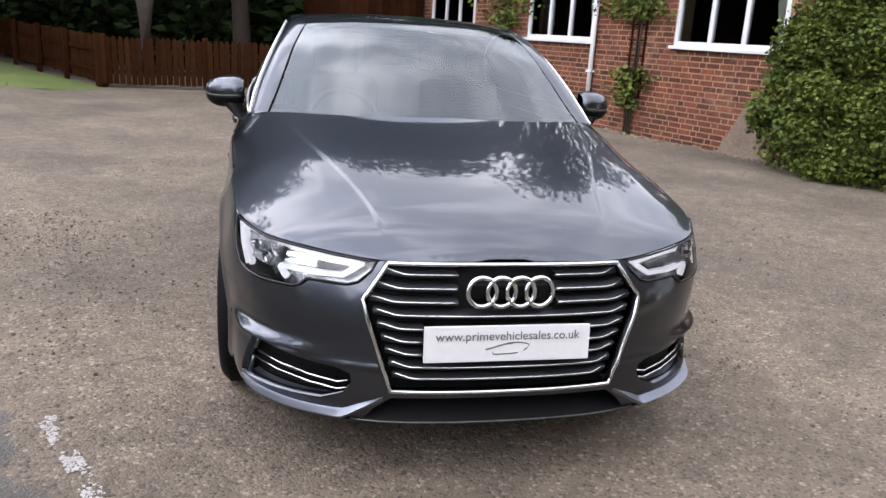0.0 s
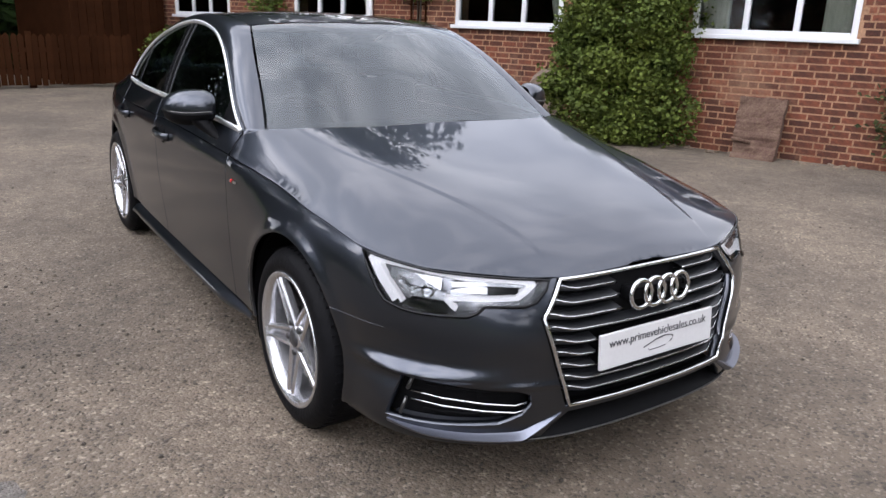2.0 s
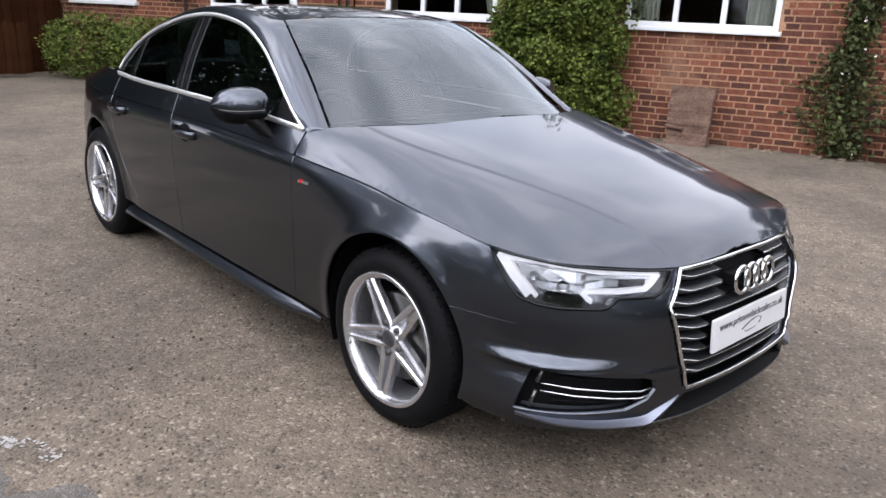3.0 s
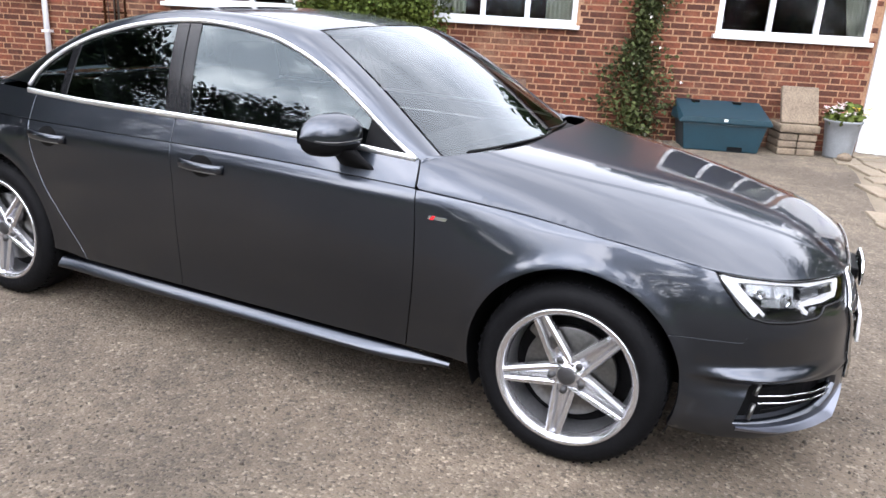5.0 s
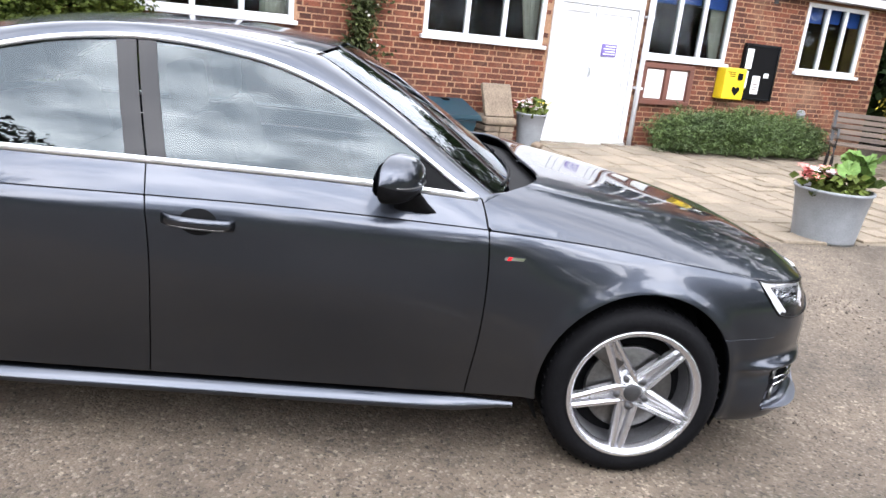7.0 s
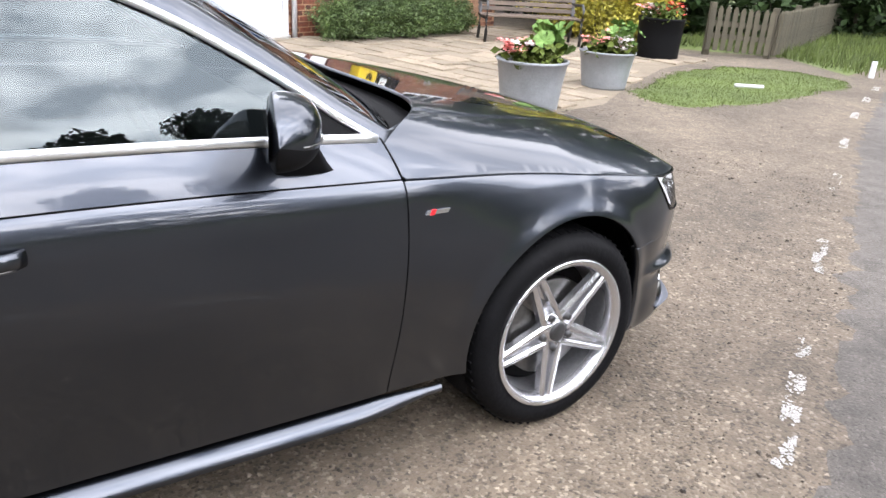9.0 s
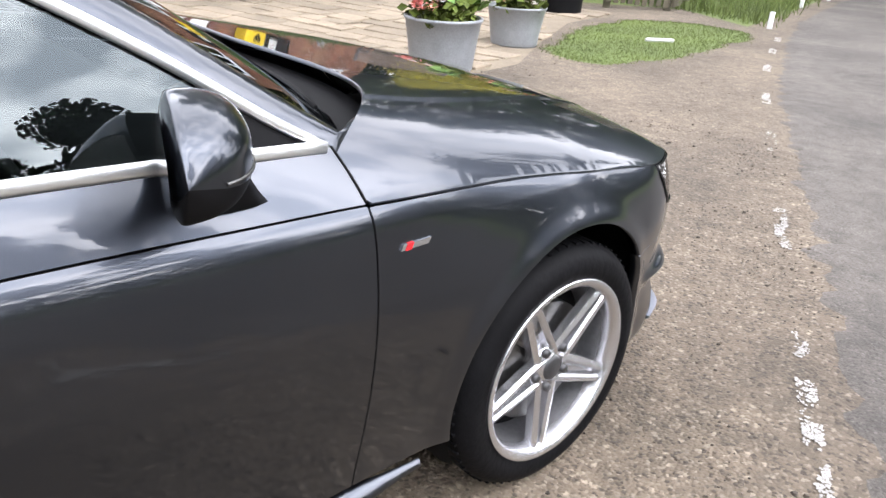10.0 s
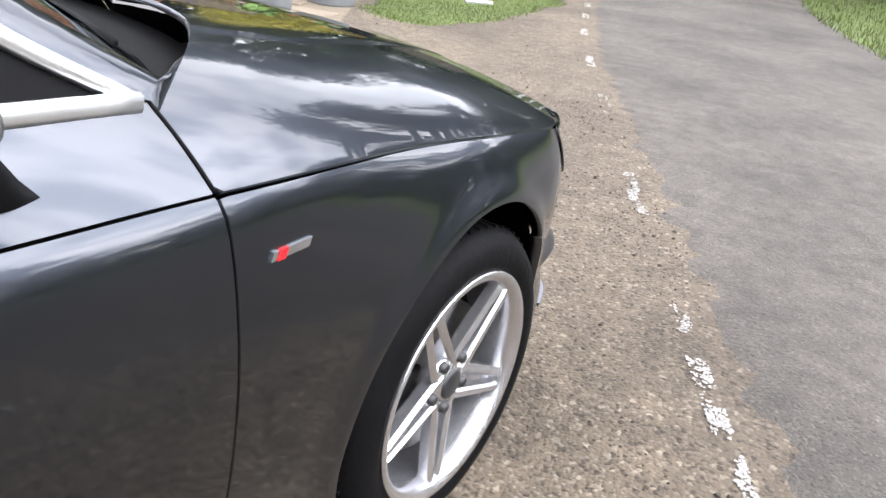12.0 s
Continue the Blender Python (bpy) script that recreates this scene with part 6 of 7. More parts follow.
# stone slabs leaning on the wall, and a stone pier
slab = thing("leaning_slab", Matrix.Translation((WX - 0.24, 0.80, rise(6.3, 0.80) - 0.02)) @ Matrix.Rotation(radians(13), 4, "Y"), "crumbling grey-brown brick and mortar slab leaning on the wall", "slab")
verts, faces, nu, nv = [], [], 16, 22
for j in range(nv + 1):
    for i in range(nu + 1):
        y, z = -0.25 + 0.50 * i / nu, 0.70 * j / nv
        y += (0.018 * noise.noise((z * 9, 3.0, 1.0)) + 0.03 * smooth01(0.30, 0.12, z) * (1 if i < nu / 2 else 0)) * (1 if i in (0, nu) else 0)
        course = 0.012 * (1 if int(z / 0.078) % 2 else 0) * smooth01(0.50, 0.30, z)
        verts.append((-0.035 - course - 0.022 * noise.noise((y * 7, z * 9, 2.0)) - 0.010 * noise.noise((y * 24, z * 30, 5.0)) - 0.05 * smooth01(0.10, 0.0, z), -y, z + 0.012 * noise.noise((y * 8, 1.0, 4.0)) * (j == nv)))
front_n = len(verts)
verts += [(0.05, q[1], q[2]) for q in verts]
faces = [(j * (nu + 1) + i, j * (nu + 1) + i + 1, (j + 1) * (nu + 1) + i + 1, (j + 1) * (nu + 1) + i) for j in range(nv) for i in range(nu)]
ring = [i for i in range(nu + 1)] + [j * (nu + 1) + nu for j in range(1, nv + 1)] + [nv * (nu + 1) + i for i in range(nu - 1, -1, -1)] + [j * (nu + 1) for j in range(nv - 1, 0, -1)]
faces += [(ring[i], ring[(i + 1) % len(ring)], ring[(i + 1) % len(ring)] + front_n, ring[i] + front_n) for i in range(len(ring))]
mesh("slab_block", verts, faces, "slab", slab)
bm = bmesh.new()
add_box(bm, (-0.10, 0.06, 0.17), (-0.02, 0.27, 0.205), 0.012, Matrix.Rotation(radians(6), 4, "X"))
part("broken_course", bm, "slab", slab, "broken course jutting out")
haunch = thing("cement_haunch", None, "sloping rough cement haunch against the foot of the brick wall", "haunch")
verts, faces = [], []
edge_r = random.Random(19)
side = [(4.32, -0.06), (4.24, 0.12), (4.16, 0.30), (4.06, 0.46), (3.98, 0.62), (3.88, 0.78), (3.74, 0.88), (3.60, 0.90), (3.40, 0.86), (3.36, -0.06)]
for d in (0.0, 0.06, 0.10):
    for y, z in side:
        k = 1 - 1.2 * d
        verts.append((WX + 0.02 - d * (1.0 + edge_r.uniform(-0.15, 0.15)), 3.7 + (y - 3.7) * k, z * k))
n = len(side)
faces = [(j * n + i, j * n + (i + 1) % n, (j + 1) * n + (i + 1) % n, (j + 1) * n + i) for j in range(2) for i in range(n)] + [tuple(range(2 * n, 3 * n))]
mesh("cement", verts, faces, "cement", haunch)
rubble = thing("rubble", None, "small broken stones and bricks along the foot of the wall", "rubble", kind="stuff")
bm = bmesh.new()
rr_ = random.Random(29)
for _ in range(150):
    y = rr_.uniform(-2.4, 6.5)
    s_ = rr_.uniform(0.012, 0.04)
    add_box(bm, (-s_, -s_ * rr_.uniform(0.7, 1.4), -s_ * 0.4), (s_, s_ * rr_.uniform(0.7, 1.4), s_ * 0.7), 0.3 * s_, Matrix.Translation((WX - 0.06 - abs(rr_.gauss(0, 0.12)), y, rise(6.4, y))) @ Euler((rr_.uniform(-0.4, 0.4), rr_.uniform(-0.4, 0.4), rr_.uniform(0, 3))).to_matrix().to_4x4())
part("stone", bm, "stone", rubble)["kind"] = "stuff"
pier = thing("stone_pier", Matrix.Translation((6.22, -2.68, rise(6.2, -2.7))), "worn stone pier with a sloping flagstone on top", "pier")
r = random.Random(11)
for i in range(3):
    for j in range(2):
        bm = bmesh.new()
        add_box(bm, (-0.16 + r.uniform(-0.01, 0.01), -0.22 + 0.22 * j + 0.004, 0.085 * i), (0.30, 0.0 + 0.22 * j - 0.004, 0.085 * i + 0.078), 0.018)
        part("stone", bm, "stone", pier)
bm = bmesh.new()
add_box(bm, (-0.19, -0.23, 0.26), (0.31, 0.23, 0.36), 0.035)
part("stone", bm, "stone", pier)
bm = bmesh.new()
add_box(bm, (-0.03, -0.21, 0.0), (0.03, 0.21, 0.46), 0.012, Matrix.Translation((-0.10, 0, 0.36)) @ Matrix.Rotation(radians(28), 4, "Y"))
part("flagstone", bm, "stone", pier)


# ---- planters ----
def planter(name, x, y, r0, r1, h, mat, label, blooms, seed, leaves=70, big=0, flower_r=0.035, oval=1.0):
    root = thing(name, Matrix.Translation((x, y, rise(x, y))), label, "planter")
    lathe("tub", [(0.0, 0.004), (r0, 0.004), (r0 + 0.006, 0.0), (r0 + 0.008, 0.03), (r0 + (r1 - r0) * 0.55, h * 0.55), (r1, h * 0.93), (r1 + 0.014, h * 0.955), (r1 + 0.014, h), (r1 - 0.01, h), (r1 - 0.02, h - 0.06), (r0 * 0.9, h - 0.07)], mat, root, 36)
    lathe("soil", [(0.0, h - 0.05), (r1 - 0.015, h - 0.05)], "soil", root, 24)
    r = random.Random(seed)
    pts = cloud([((0, 0, h + 0.02), (r1 * 1.0, r1 * 1.0, 0.17))], leaves * 6, seed, 0.2, 0.9)
    leaf_mesh("leaf", [p for p in pts if p[2] > h - 0.06], 0.07, "leaf", root, seed)
    for i in range(big):
        a, d = r.uniform(0, 6.28), r.uniform(0.02, r1 * 0.55)
        cx, cy, cz = -0.35 * r1 + d * math.cos(a), -0.45 * r1 + d * math.sin(a), h + r.uniform(0.06, 0.30)
        verts = [(cx, cy, cz - 0.02)]
        rr, e = r.uniform(0.06, 0.10), Euler((r.uniform(-0.8, 0.8), r.uniform(-0.8, 0.8), 0)).to_matrix()
        for q in range(12):
            t = 2 * math.pi * q / 12
            k = rr * (1 + 0.10 * (q % 2))
            verts.append(Vector((cx, cy, cz)) + e @ Vector((k * math.cos(t), k * math.sin(t), 0.018 * (q % 2))))
        mesh("broad_leaf", verts, [(0, 1 + q, 1 + (q + 1) % 12) for q in range(12)], "leaf_broad", root)
    for mat_f, n, (fx, fy), spread in blooms:
        verts, faces = [], []
        for i in range(n):
            a, d = r.uniform(0, 6.28), spread * math.sqrt(r.random())
            c = Vector((fx + d * math.cos(a), fy + d * math.sin(a), h + r.uniform(0.07, 0.24) * (1 - 0.4 * d / spread)))
            for q in range(9):
                t = q * 0.698
                e = flower_r * r.uniform(0.7, 1.15)
                k = len(verts)
                up = r.uniform(-0.2, 0.6)
                verts += [c, c + Vector((e * math.cos(t), e * math.sin(t), e * up)), c + Vector((e * math.cos(t + 0.8), e * math.sin(t + 0.8), e * up * 0.7))]
                faces.append((k, k + 1, k + 2))
        mesh("flower", verts, faces, mat_f, root)["kind"] = "stuff"
    return root


planter("zinc_planter", 1.88, -3.90, 0.26, 0.322, 0.475, "galv", "tall zinc tub with pink geraniums and broad green leaves", [("pink", 36, (0.10, 0.12), 0.19), ("white_petal", 5, (0.0, 0.2), 0.1)], 21, 60, 26, 0.05)
planter("zinc_planter", 2.06, -5.78, 0.24, 0.305, 0.41, "galv", "zinc tub with pink and white flowers and trailing leaves", [("pink", 34, (0.04, 0.08), 0.22), ("white_petal", 26, (-0.17, 0.06), 0.14)], 22, 60, 20, 0.042)
planter("black_planter", 2.84, -9.04, 0.305, 0.335, 0.60, "black", "black tub with red and pink geraniums", [("red_petal", 26, (-0.10, -0.08), 0.2), ("white_petal", 14, (0.1, 0.1), 0.16), ("pink", 14, (0.14, 0.14), 0.2)], 23, 80, 0, 0.055)
planter("zinc_planter", 6.15, -3.18, 0.15, 0.20, 0.44, "galv", "slim zinc pot with white, mauve and yellow flowers by the door", [("white_petal", 46, (0.0, 0.03), 0.24), ("yellow_petal", 22, (0.0, -0.16), 0.12), ("pink", 10, (0.05, 0.1), 0.2)], 24, 40, 0, 0.03)
pb = thing("pebble", Matrix.Translation((5.86, -3.16, rise(5.86, -3.16))), "pale rounded stone beside the pot", "stone")
bm = bmesh.new()
bmesh.ops.create_icosphere(bm, subdivisions=2, radius=0.075)
for v in bm.verts:
    v.co = Vector((v.co.x, v.co.y * 1.1, v.co.z * 0.75 + 0.05)) * (1 + 0.12 * noise.noise(v.co * 20))
part("stone", bm, "stone", pb, "", True)


# ---- bench ----
bench = thing("bench", Matrix.Translation((4.72, -8.38, rise(4.7, -8.4))) @ Matrix.Rotation(radians(-42), 4, "Z"), "weathered wooden slatted bench with black iron ends", "bench")
# local axes: length along y, front towards -x
L = 1.60
for i in range(5):
    box("seat_slat", (-0.26 + 0.095 * i, -L / 2, 0.40 + 0.006 * abs(i - 2)), (-0.18 + 0.095 * i, L / 2, 0.425 + 0.006 * abs(i - 2)), "bench_wood", bench, 0.006)
for i in range(5):
    bm = bmesh.new()
    add_box(bm, (-0.012, -L / 2, 0), (0.012, L / 2, 0.066), 0.005, Matrix.Translation((0.215 + 0.022 * i, 0, 0.47 + 0.082 * i)) @ Matrix.Rotation(radians(15), 4, "Y"))
    part("back_slat", bm, "bench_wood", bench)
for y in (-L / 2 + 0.04, L / 2 - 0.04):
    tube("leg", [(-0.24, y, 0.0), (-0.27, y, 0.2), (-0.24, y, 0.39)], 0.024, "iron", bench, 8)
    tube("leg", [(0.30, y, 0.0), (0.22, y, 0.2), (0.20, y, 0.42), (0.33, y, 0.88)], 0.024, "iron", bench, 8)
    tube("armrest", [(-0.25, y, 0.39), (-0.29, y, 0.56), (-0.22, y, 0.64), (0.0, y, 0.62), (0.25, y, 0.62)], 0.02, "iron", bench, 8)
    tube("side_rail", [(-0.24, y, 0.385), (0.20, y, 0.385)], 0.018, "iron", bench, 8)

# ---- plants by the wall ----
g0 = 0.09
ivy = [((6.40, 2.62, 0.66), (0.66, 0.92, 0.75)), ((6.45, 2.45, 1.45), (0.56, 0.86, 0.85)), ((6.48, 2.4, 2.3), (0.46, 0.80, 0.8)), ((6.40, 2.05, 0.42), (0.5, 0.55, 0.5))]
r = random.Random(35)
for i in range(46):
    c, q = ivy[i % 3]
    a, b = r.uniform(1.75, 4.55), r.uniform(-1.0, 1.0)
    k = r.uniform(0.14, 0.27)
    ivy.append(((c[0] + q[0] * 0.86 * math.cos(a) * math.cos(b), c[1] + q[1] * 0.86 * math.sin(a) * math.cos(b), c[2] + q[2] * 0.86 * math.sin(b)), (k, k * 1.2, k)))
shrub("ivy_bush", ivy, 62000, 0.045, "leaf", 31, "dense green ivy bush growing up the brick wall", "bush", 10, (6.4, 2.3, 0), 1.2, g0 - 0.02, 0.4, 0.6)
shrub("lavender_shrub", [((6.10, -5.85, 0.32), (0.42, 0.62, 0.36)), ((6.05, -6.75, 0.35), (0.48, 0.75, 0.42)), ((6.10, -7.65, 0.32), (0.42, 0.7, 0.36)), ((6.12, -8.2, 0.26), (0.36, 0.35, 0.28))], 80000, 0.017, "leaf_fine", 32, "low feathery green shrub under the notice boards", "shrub", 14, None, 2.8, 0.08, 0.6, 0.8)
shrub("golden_bush", [((5.0, -10.6, 0.9), (1.05, 1.1, 1.05)), ((4.4, -10.2, 0.65), (0.8, 0.7, 0.7)), ((5.5, -11.2, 1.4), (0.7, 0.8, 0.9)), ((4.1, -10.8, 0.6), (0.8, 0.7, 0.7))], 26000, 0.036, "leaf_yellow", 33, "golden yellow bush behind the bench", "bush", 10, None, 2.6, 0.05, 0.4, 0.6)
shrub("wall_shrub", [((6.1, 9.8, 0.62), (0.55, 0.9, 0.55)), ((5.9, 11.1, 0.6), (0.7, 0.9, 0.6)), ((6.15, 8.9, 0.6), (0.4, 0.5, 0.5))], 11000, 0.043, "leaf", 34, "green shrub at the foot of the brick wall", "shrub", 8, None, 1.5, g0)


def climber(y, z0, z1, spread, count, seed, label, top=0.0, flowers=0, trellis=False, shape=None, size=0.06, mat="leaf"):
    root = thing("climbing_plant", None, label, "climbing plant")
    r = random.Random(seed)
    pts, z = [], z0
    for _ in range(count):
        t = r.random()
        z = z0 + (z1 - z0) * t
        w = spread * (0.45 + 0.55 * abs(math.sin(3.1 * t + seed)) + (top if t > 0.8 else 0))
        if shape:
            w = spread * float(np.interp(z, *shape)) * (0.8 + 0.5 * noise.noise((z * 5, seed, 0)))
        pts.append((WX - 0.06 - abs(r.gauss(0, 0.08)), y + r.gauss(0, 0.5) * w + 0.06 * math.sin(t * 5), z))
    leaf_mesh("leaf", pts, size, mat, root, seed)
    for i in range(3):
        tube("stem", [(WX - 0.05, y + 0.06 * i - 0.06, g0 - 0.02), (WX - 0.06, y + r.uniform(-0.1, 0.1), 0.5 * (z0 + z1)), (WX - 0.05, y + r.uniform(-0.2, 0.2), z1)], [0.018, 0.013, 0.006], "bark", root, 6)
    if trellis:
        for k in (-0.14, 0.0, 0.14):
            box("trellis_bar", (WX - 0.035, y + k - 0.011, 0.6), (WX - 0.015, y + k + 0.011, 2.2), "wood_fence", root)
        for k in range(7):
            box("trellis_bar", (WX - 0.05, y - 0.17, 0.75 + 0.22 * k), (WX - 0.035, y + 0.17, 0.775 + 0.22 * k), "wood_fence", root)
    if flowers:
        verts, faces = [], []
        for _ in range(flowers):
            c = Vector(r.choice(pts)) + Vector((-0.05, 0, 0))
            for q in range(6):
                k, t, e = len(verts), q * 1.05 + r.uniform(-0.3, 0.3), r.uniform(0.008, 0.019)
                verts += [c, c + Vector((-0.01, e * math.cos(t), e * math.sin(t))), c + Vector((-0.01, e * math.cos(t + 1), e * math.sin(t + 1)))]
                faces.append((k, k + 1, k + 2))
        mesh("flower", verts, faces, "white_petal", root)["kind"] = "stuff"
    return root


climber(-0.85, 0.10, 2.5, 0.56, 4200, 41, "climbing rose with pale flowers on the brick wall", 0.8, 14, False, ((0.1, 0.35, 0.8, 1.05, 1.5, 2.0, 2.5), (0.6, 0.85, 1.1, 0.55, 0.42, 0.6, 0.9)), 0.044, "rose_leaf")
climber(5.95, 1.7, 2.6, 0.75, 1100, 42, "climbing vine on a brown trellis against the wall", 0.4, 0, True)
climber(5.95, 0.45, 1.05, 0.45, 420, 43, "small climber at the foot of the trellis")
climber(9.3, 1.5, 2.7, 0.9, 900, 44, "vine with yellow-green leaves high on the wall", 0.4)

# ---- lawns, fences, trees ----
LAWN = [(1.72, -5.80), (1.30, -5.42), (0.90, -5.40), (0.47, -6.5), (0.15, -8.35), (0.25, -9.3), (1.0, -9.6), (1.78, -9.05), (1.95, -7.4)]
LAWN = [(x + 0.16 * noise.noise((x * 3, y * 3, 2)) + 0.06 * noise.noise((x * 11, y * 11, 5)), y + 0.16 * noise.noise((x * 3, y * 3, 8))) for x, y in even(LAWN, 0.12)]
turf("lawn", LAWN, 0.008, "small patch of mown grass beside the lane")
grass("grass_blades", LAWN, 26000, 0.028, 51, "short green grass blades", None, 0.05)
stick = thing("white_stake", Matrix.Translation((0.82, -7.05, 0.04)), "white stake lying on the grass", "stake")
tube("stake", [(-0.10, -0.18, 0.03), (0.12, 0.16, 0.05)], 0.022, "white", stick, 8)
FAR_VERGE = [(0.35, -10.0), (1.6, -11.3), (3.4, -10.6), (6, -12), (14, -18), (14, -42), (1.0, -42), (-0.6, -27), (-0.05, -16), (0.15, -12.5)]
turf("verge_far", FAR_VERGE, 0.02, "grass verge along the lane")
grass("verge_grass", [(0.2, -10.2), (1.6, -11.2), (3.6, -11.2), (4.0, -22), (-0.2, -22), (0.1, -14)], 20000, 0.15, 52, "long rough grass on the verge", None, 0.10)
VERGE_L = [(ROAD_EDGE(y) - 3.35, y) for y in (-40, -30, -24, -18, -14, -11, -9, -7, -4, 0, 6, 14, 24)] + [(-12, 24), (-30, 10), (-30, -40)]
turf("verge_opposite", VERGE_L, 0.03, "grass verge on the far side of the lane")
grass("verge_opposite_grass", [(ROAD_EDGE(y) - 3.40, y) for y in (-22, -16, -12, -9, -6)] + [(-5.6, -6), (-6.5, -22)], 7000, 0.10, 53, "green grass blades on the opposite verge")
LAWN_B = [(0.02, 12.85), (-0.6, 12.2), (-2.6, 12.1), (-9, 12.4), (-9, 22), (-3.3, 26.5), (-1.7, 20.0)]
turf("back_lawn", LAWN_B, 0.10, "bright green lawn by the back fence")
grass("back_lawn_blades", LAWN_B, 5000, 0.08, 54, "short green grass blades")
for i, y in enumerate((-10.1, -13.9, -16.3)):
    po = thing("marker_post", Matrix.Translation((0.07 if i < 2 else -0.2, y, 0)), "short white marker post on the verge", "post", "marker posts")
    bm = bmesh.new()
    add_box(bm, (-0.035, -0.03, 0), (0.035, 0.03, 0.24 + 0.05 * i), 0.012)
    part("post", bm, "white", po)


def picket_fence(p0, p1, h, mat, label, step=0.115, post_every=1.8, rails=2, w=0.075):
    p0, p1 = Vector(p0), Vector(p1)
    d = p1 - p0
    run = d.xy.length
    slope = d.z / run
    n = int(run / step)
    root = thing("fence", Matrix.Translation(p0) @ Matrix.Rotation(math.atan2(d.y, d.x), 4, "Z"), label, "fence")
    bm = bmesh.new()
    add_box(bm, (-w / 2, -0.009, 0.06), (w / 2, 0.009, h - 0.05))
    ridge = bmesh.ops.extrude_face_region(bm, geom=[f for f in bm.faces if f.normal.z > 0.9])
    for v in ridge["geom"]:
        if isinstance(v, bmesh.types.BMVert):
            v.co = Vector((v.co.x * 0.25, v.co.y, h))
    first = part("picket", bm, mat, root)
    r = random.Random(7)
    for i in range(1, n + 1):
        q = new("picket", first.data)
        q.parent = root
        q.matrix_basis = Matrix.Translation((i * step, 0, i * step * slope + r.uniform(-0.012, 0.012))) @ Matrix.Rotation(r.uniform(-0.02, 0.02), 4, "Y")
    for k in range(rails):
        box("rail", (0, 0.010, 0.24 + (h - 0.55) * k), (run, 0.048, 0.32 + (h - 0.55) * k), mat, root, 0.004, "", Matrix.Rotation(-math.atan(slope), 4, "Y"))
    for i in range(int(run / post_every) + 1):
        z = i * post_every * slope
        box("fence_post", (i * post_every - 0.05, 0.05, z - 0.15), (i * post_every + 0.05, 0.14, z + h + 0.04), mat, root, 0.006)
    return root


picket_fence((0.05, 12.9, 0.05), (5.2, 11.7, 0.07), 0.92, "wood_fence", "dark brown picket fence at the back of the yard", 0.105, w=0.092)
picket_fence((0.05, 12.95, 0.05), (-3.2, 26.7, 0.33), 0.92, "wood_fence", "dark brown fence running up beside the lawn", 0.10, w=0.095)
picket_fence((2.52, -10.28, 0.03), (1.64, -10.85, 0.0), 0.74, "wood_grey", "weathered grey picket fence by the lane")
picket_fence((1.64, -10.85, 0.0), (2.3, -20.0, 0.0), 0.74, "wood_grey", "weathered grey picket fence along the verge")
shed = thing("timber_shed", Matrix.Translation((5.3, 12.6, 0.05)), "dark brown boarded timber shed beside the building", "shed")
for i in range(12):
    box("board", (-0.75 + 0.16 * i, -0.02 + 0.006 * (i % 2), 0), (-0.75 + 0.16 * i + 0.152, 0.02 + 0.006 * (i % 2), 2.5), "wood_fence", shed, 0.004)
box("shed_body", (-0.74, 0.03, 0), (1.15, 2.2, 2.45), "wood_fence", shed)
box("shed_roof", (-0.95, -0.3, 2.5), (1.3, 2.4, 2.6), "roof", shed, 0.01)


def tree(x, y, h, crown, seed, trunk_r=0.22, label="broad leafy tree with a dark green crown", mat="leaf_dark", leaves=3800, low=0.28, size=0.30):
    root = thing("tree", Matrix.Translation((x, y, 0)), label, "tree", "trees around the yard")
    r = random.Random(seed)
    pts = [(0, 0, -0.1)]
    for i in range(1, 6):
        pts.append((r.uniform(-0.12, 0.12) * i, r.uniform(-0.12, 0.12) * i, h * 0.16 * i))
    bm_parts = tube("trunk", pts, [trunk_r * (1 - 0.15 * i) for i in range(6)], "bark", root, 10)
    blobs = []
    for i in range(9):
        a = 2.4 * i + r.uniform(-0.4, 0.4)
        z = h * (low + 0.2 + (0.75 - low) * i / 9 + r.uniform(-0.04, 0.04))
        d = crown * r.uniform(0.35, 0.7) * (1.15 - 0.6 * i / 9)
        e = (d * math.cos(a), d * math.sin(a), z)
        b = pts[min(5, 2 + i // 3)]
        tube("limb", [b, (0.55 * (b[0] + e[0]), 0.55 * (b[1] + e[1]), 0.5 * (b[2] + z) + 0.1), e], [trunk_r * 0.38, trunk_r * 0.24, trunk_r * 0.08], "bark", root, 6)
        q = crown * r.uniform(0.38, 0.58)
        blobs.append((e, (q, q, q * 0.78)))
    blobs.append(((0, 0, h * 0.9), (crown * 0.5, crown * 0.5, h * 0.13)))
    leaf_mesh("crown", cloud(blobs, leaves, seed, 0.35, 0.75), size, mat, root, seed, 1.3)
    return root


# behind the yard
for i, (x, y, h, c) in enumerate(((-1.8, 18.5, 13, 4.2), (1.2, 15.6, 11, 3.4), (3.6, 16.4, 12, 3.6), (7.0, 19.5, 15, 4.5), (-6, 24, 15, 5), (0.5, 22, 17, 5), (5, 25, 17, 5), (11.5, 21, 14, 4.5), (-11, 19, 14, 4.8), (9.0, 16.5, 13, 4.0), (14.0, 14.5, 15, 4.5))):
    tree(x, y, h, c, 100 + i, 0.24, leaves=8500, low=0.10, size=0.24)
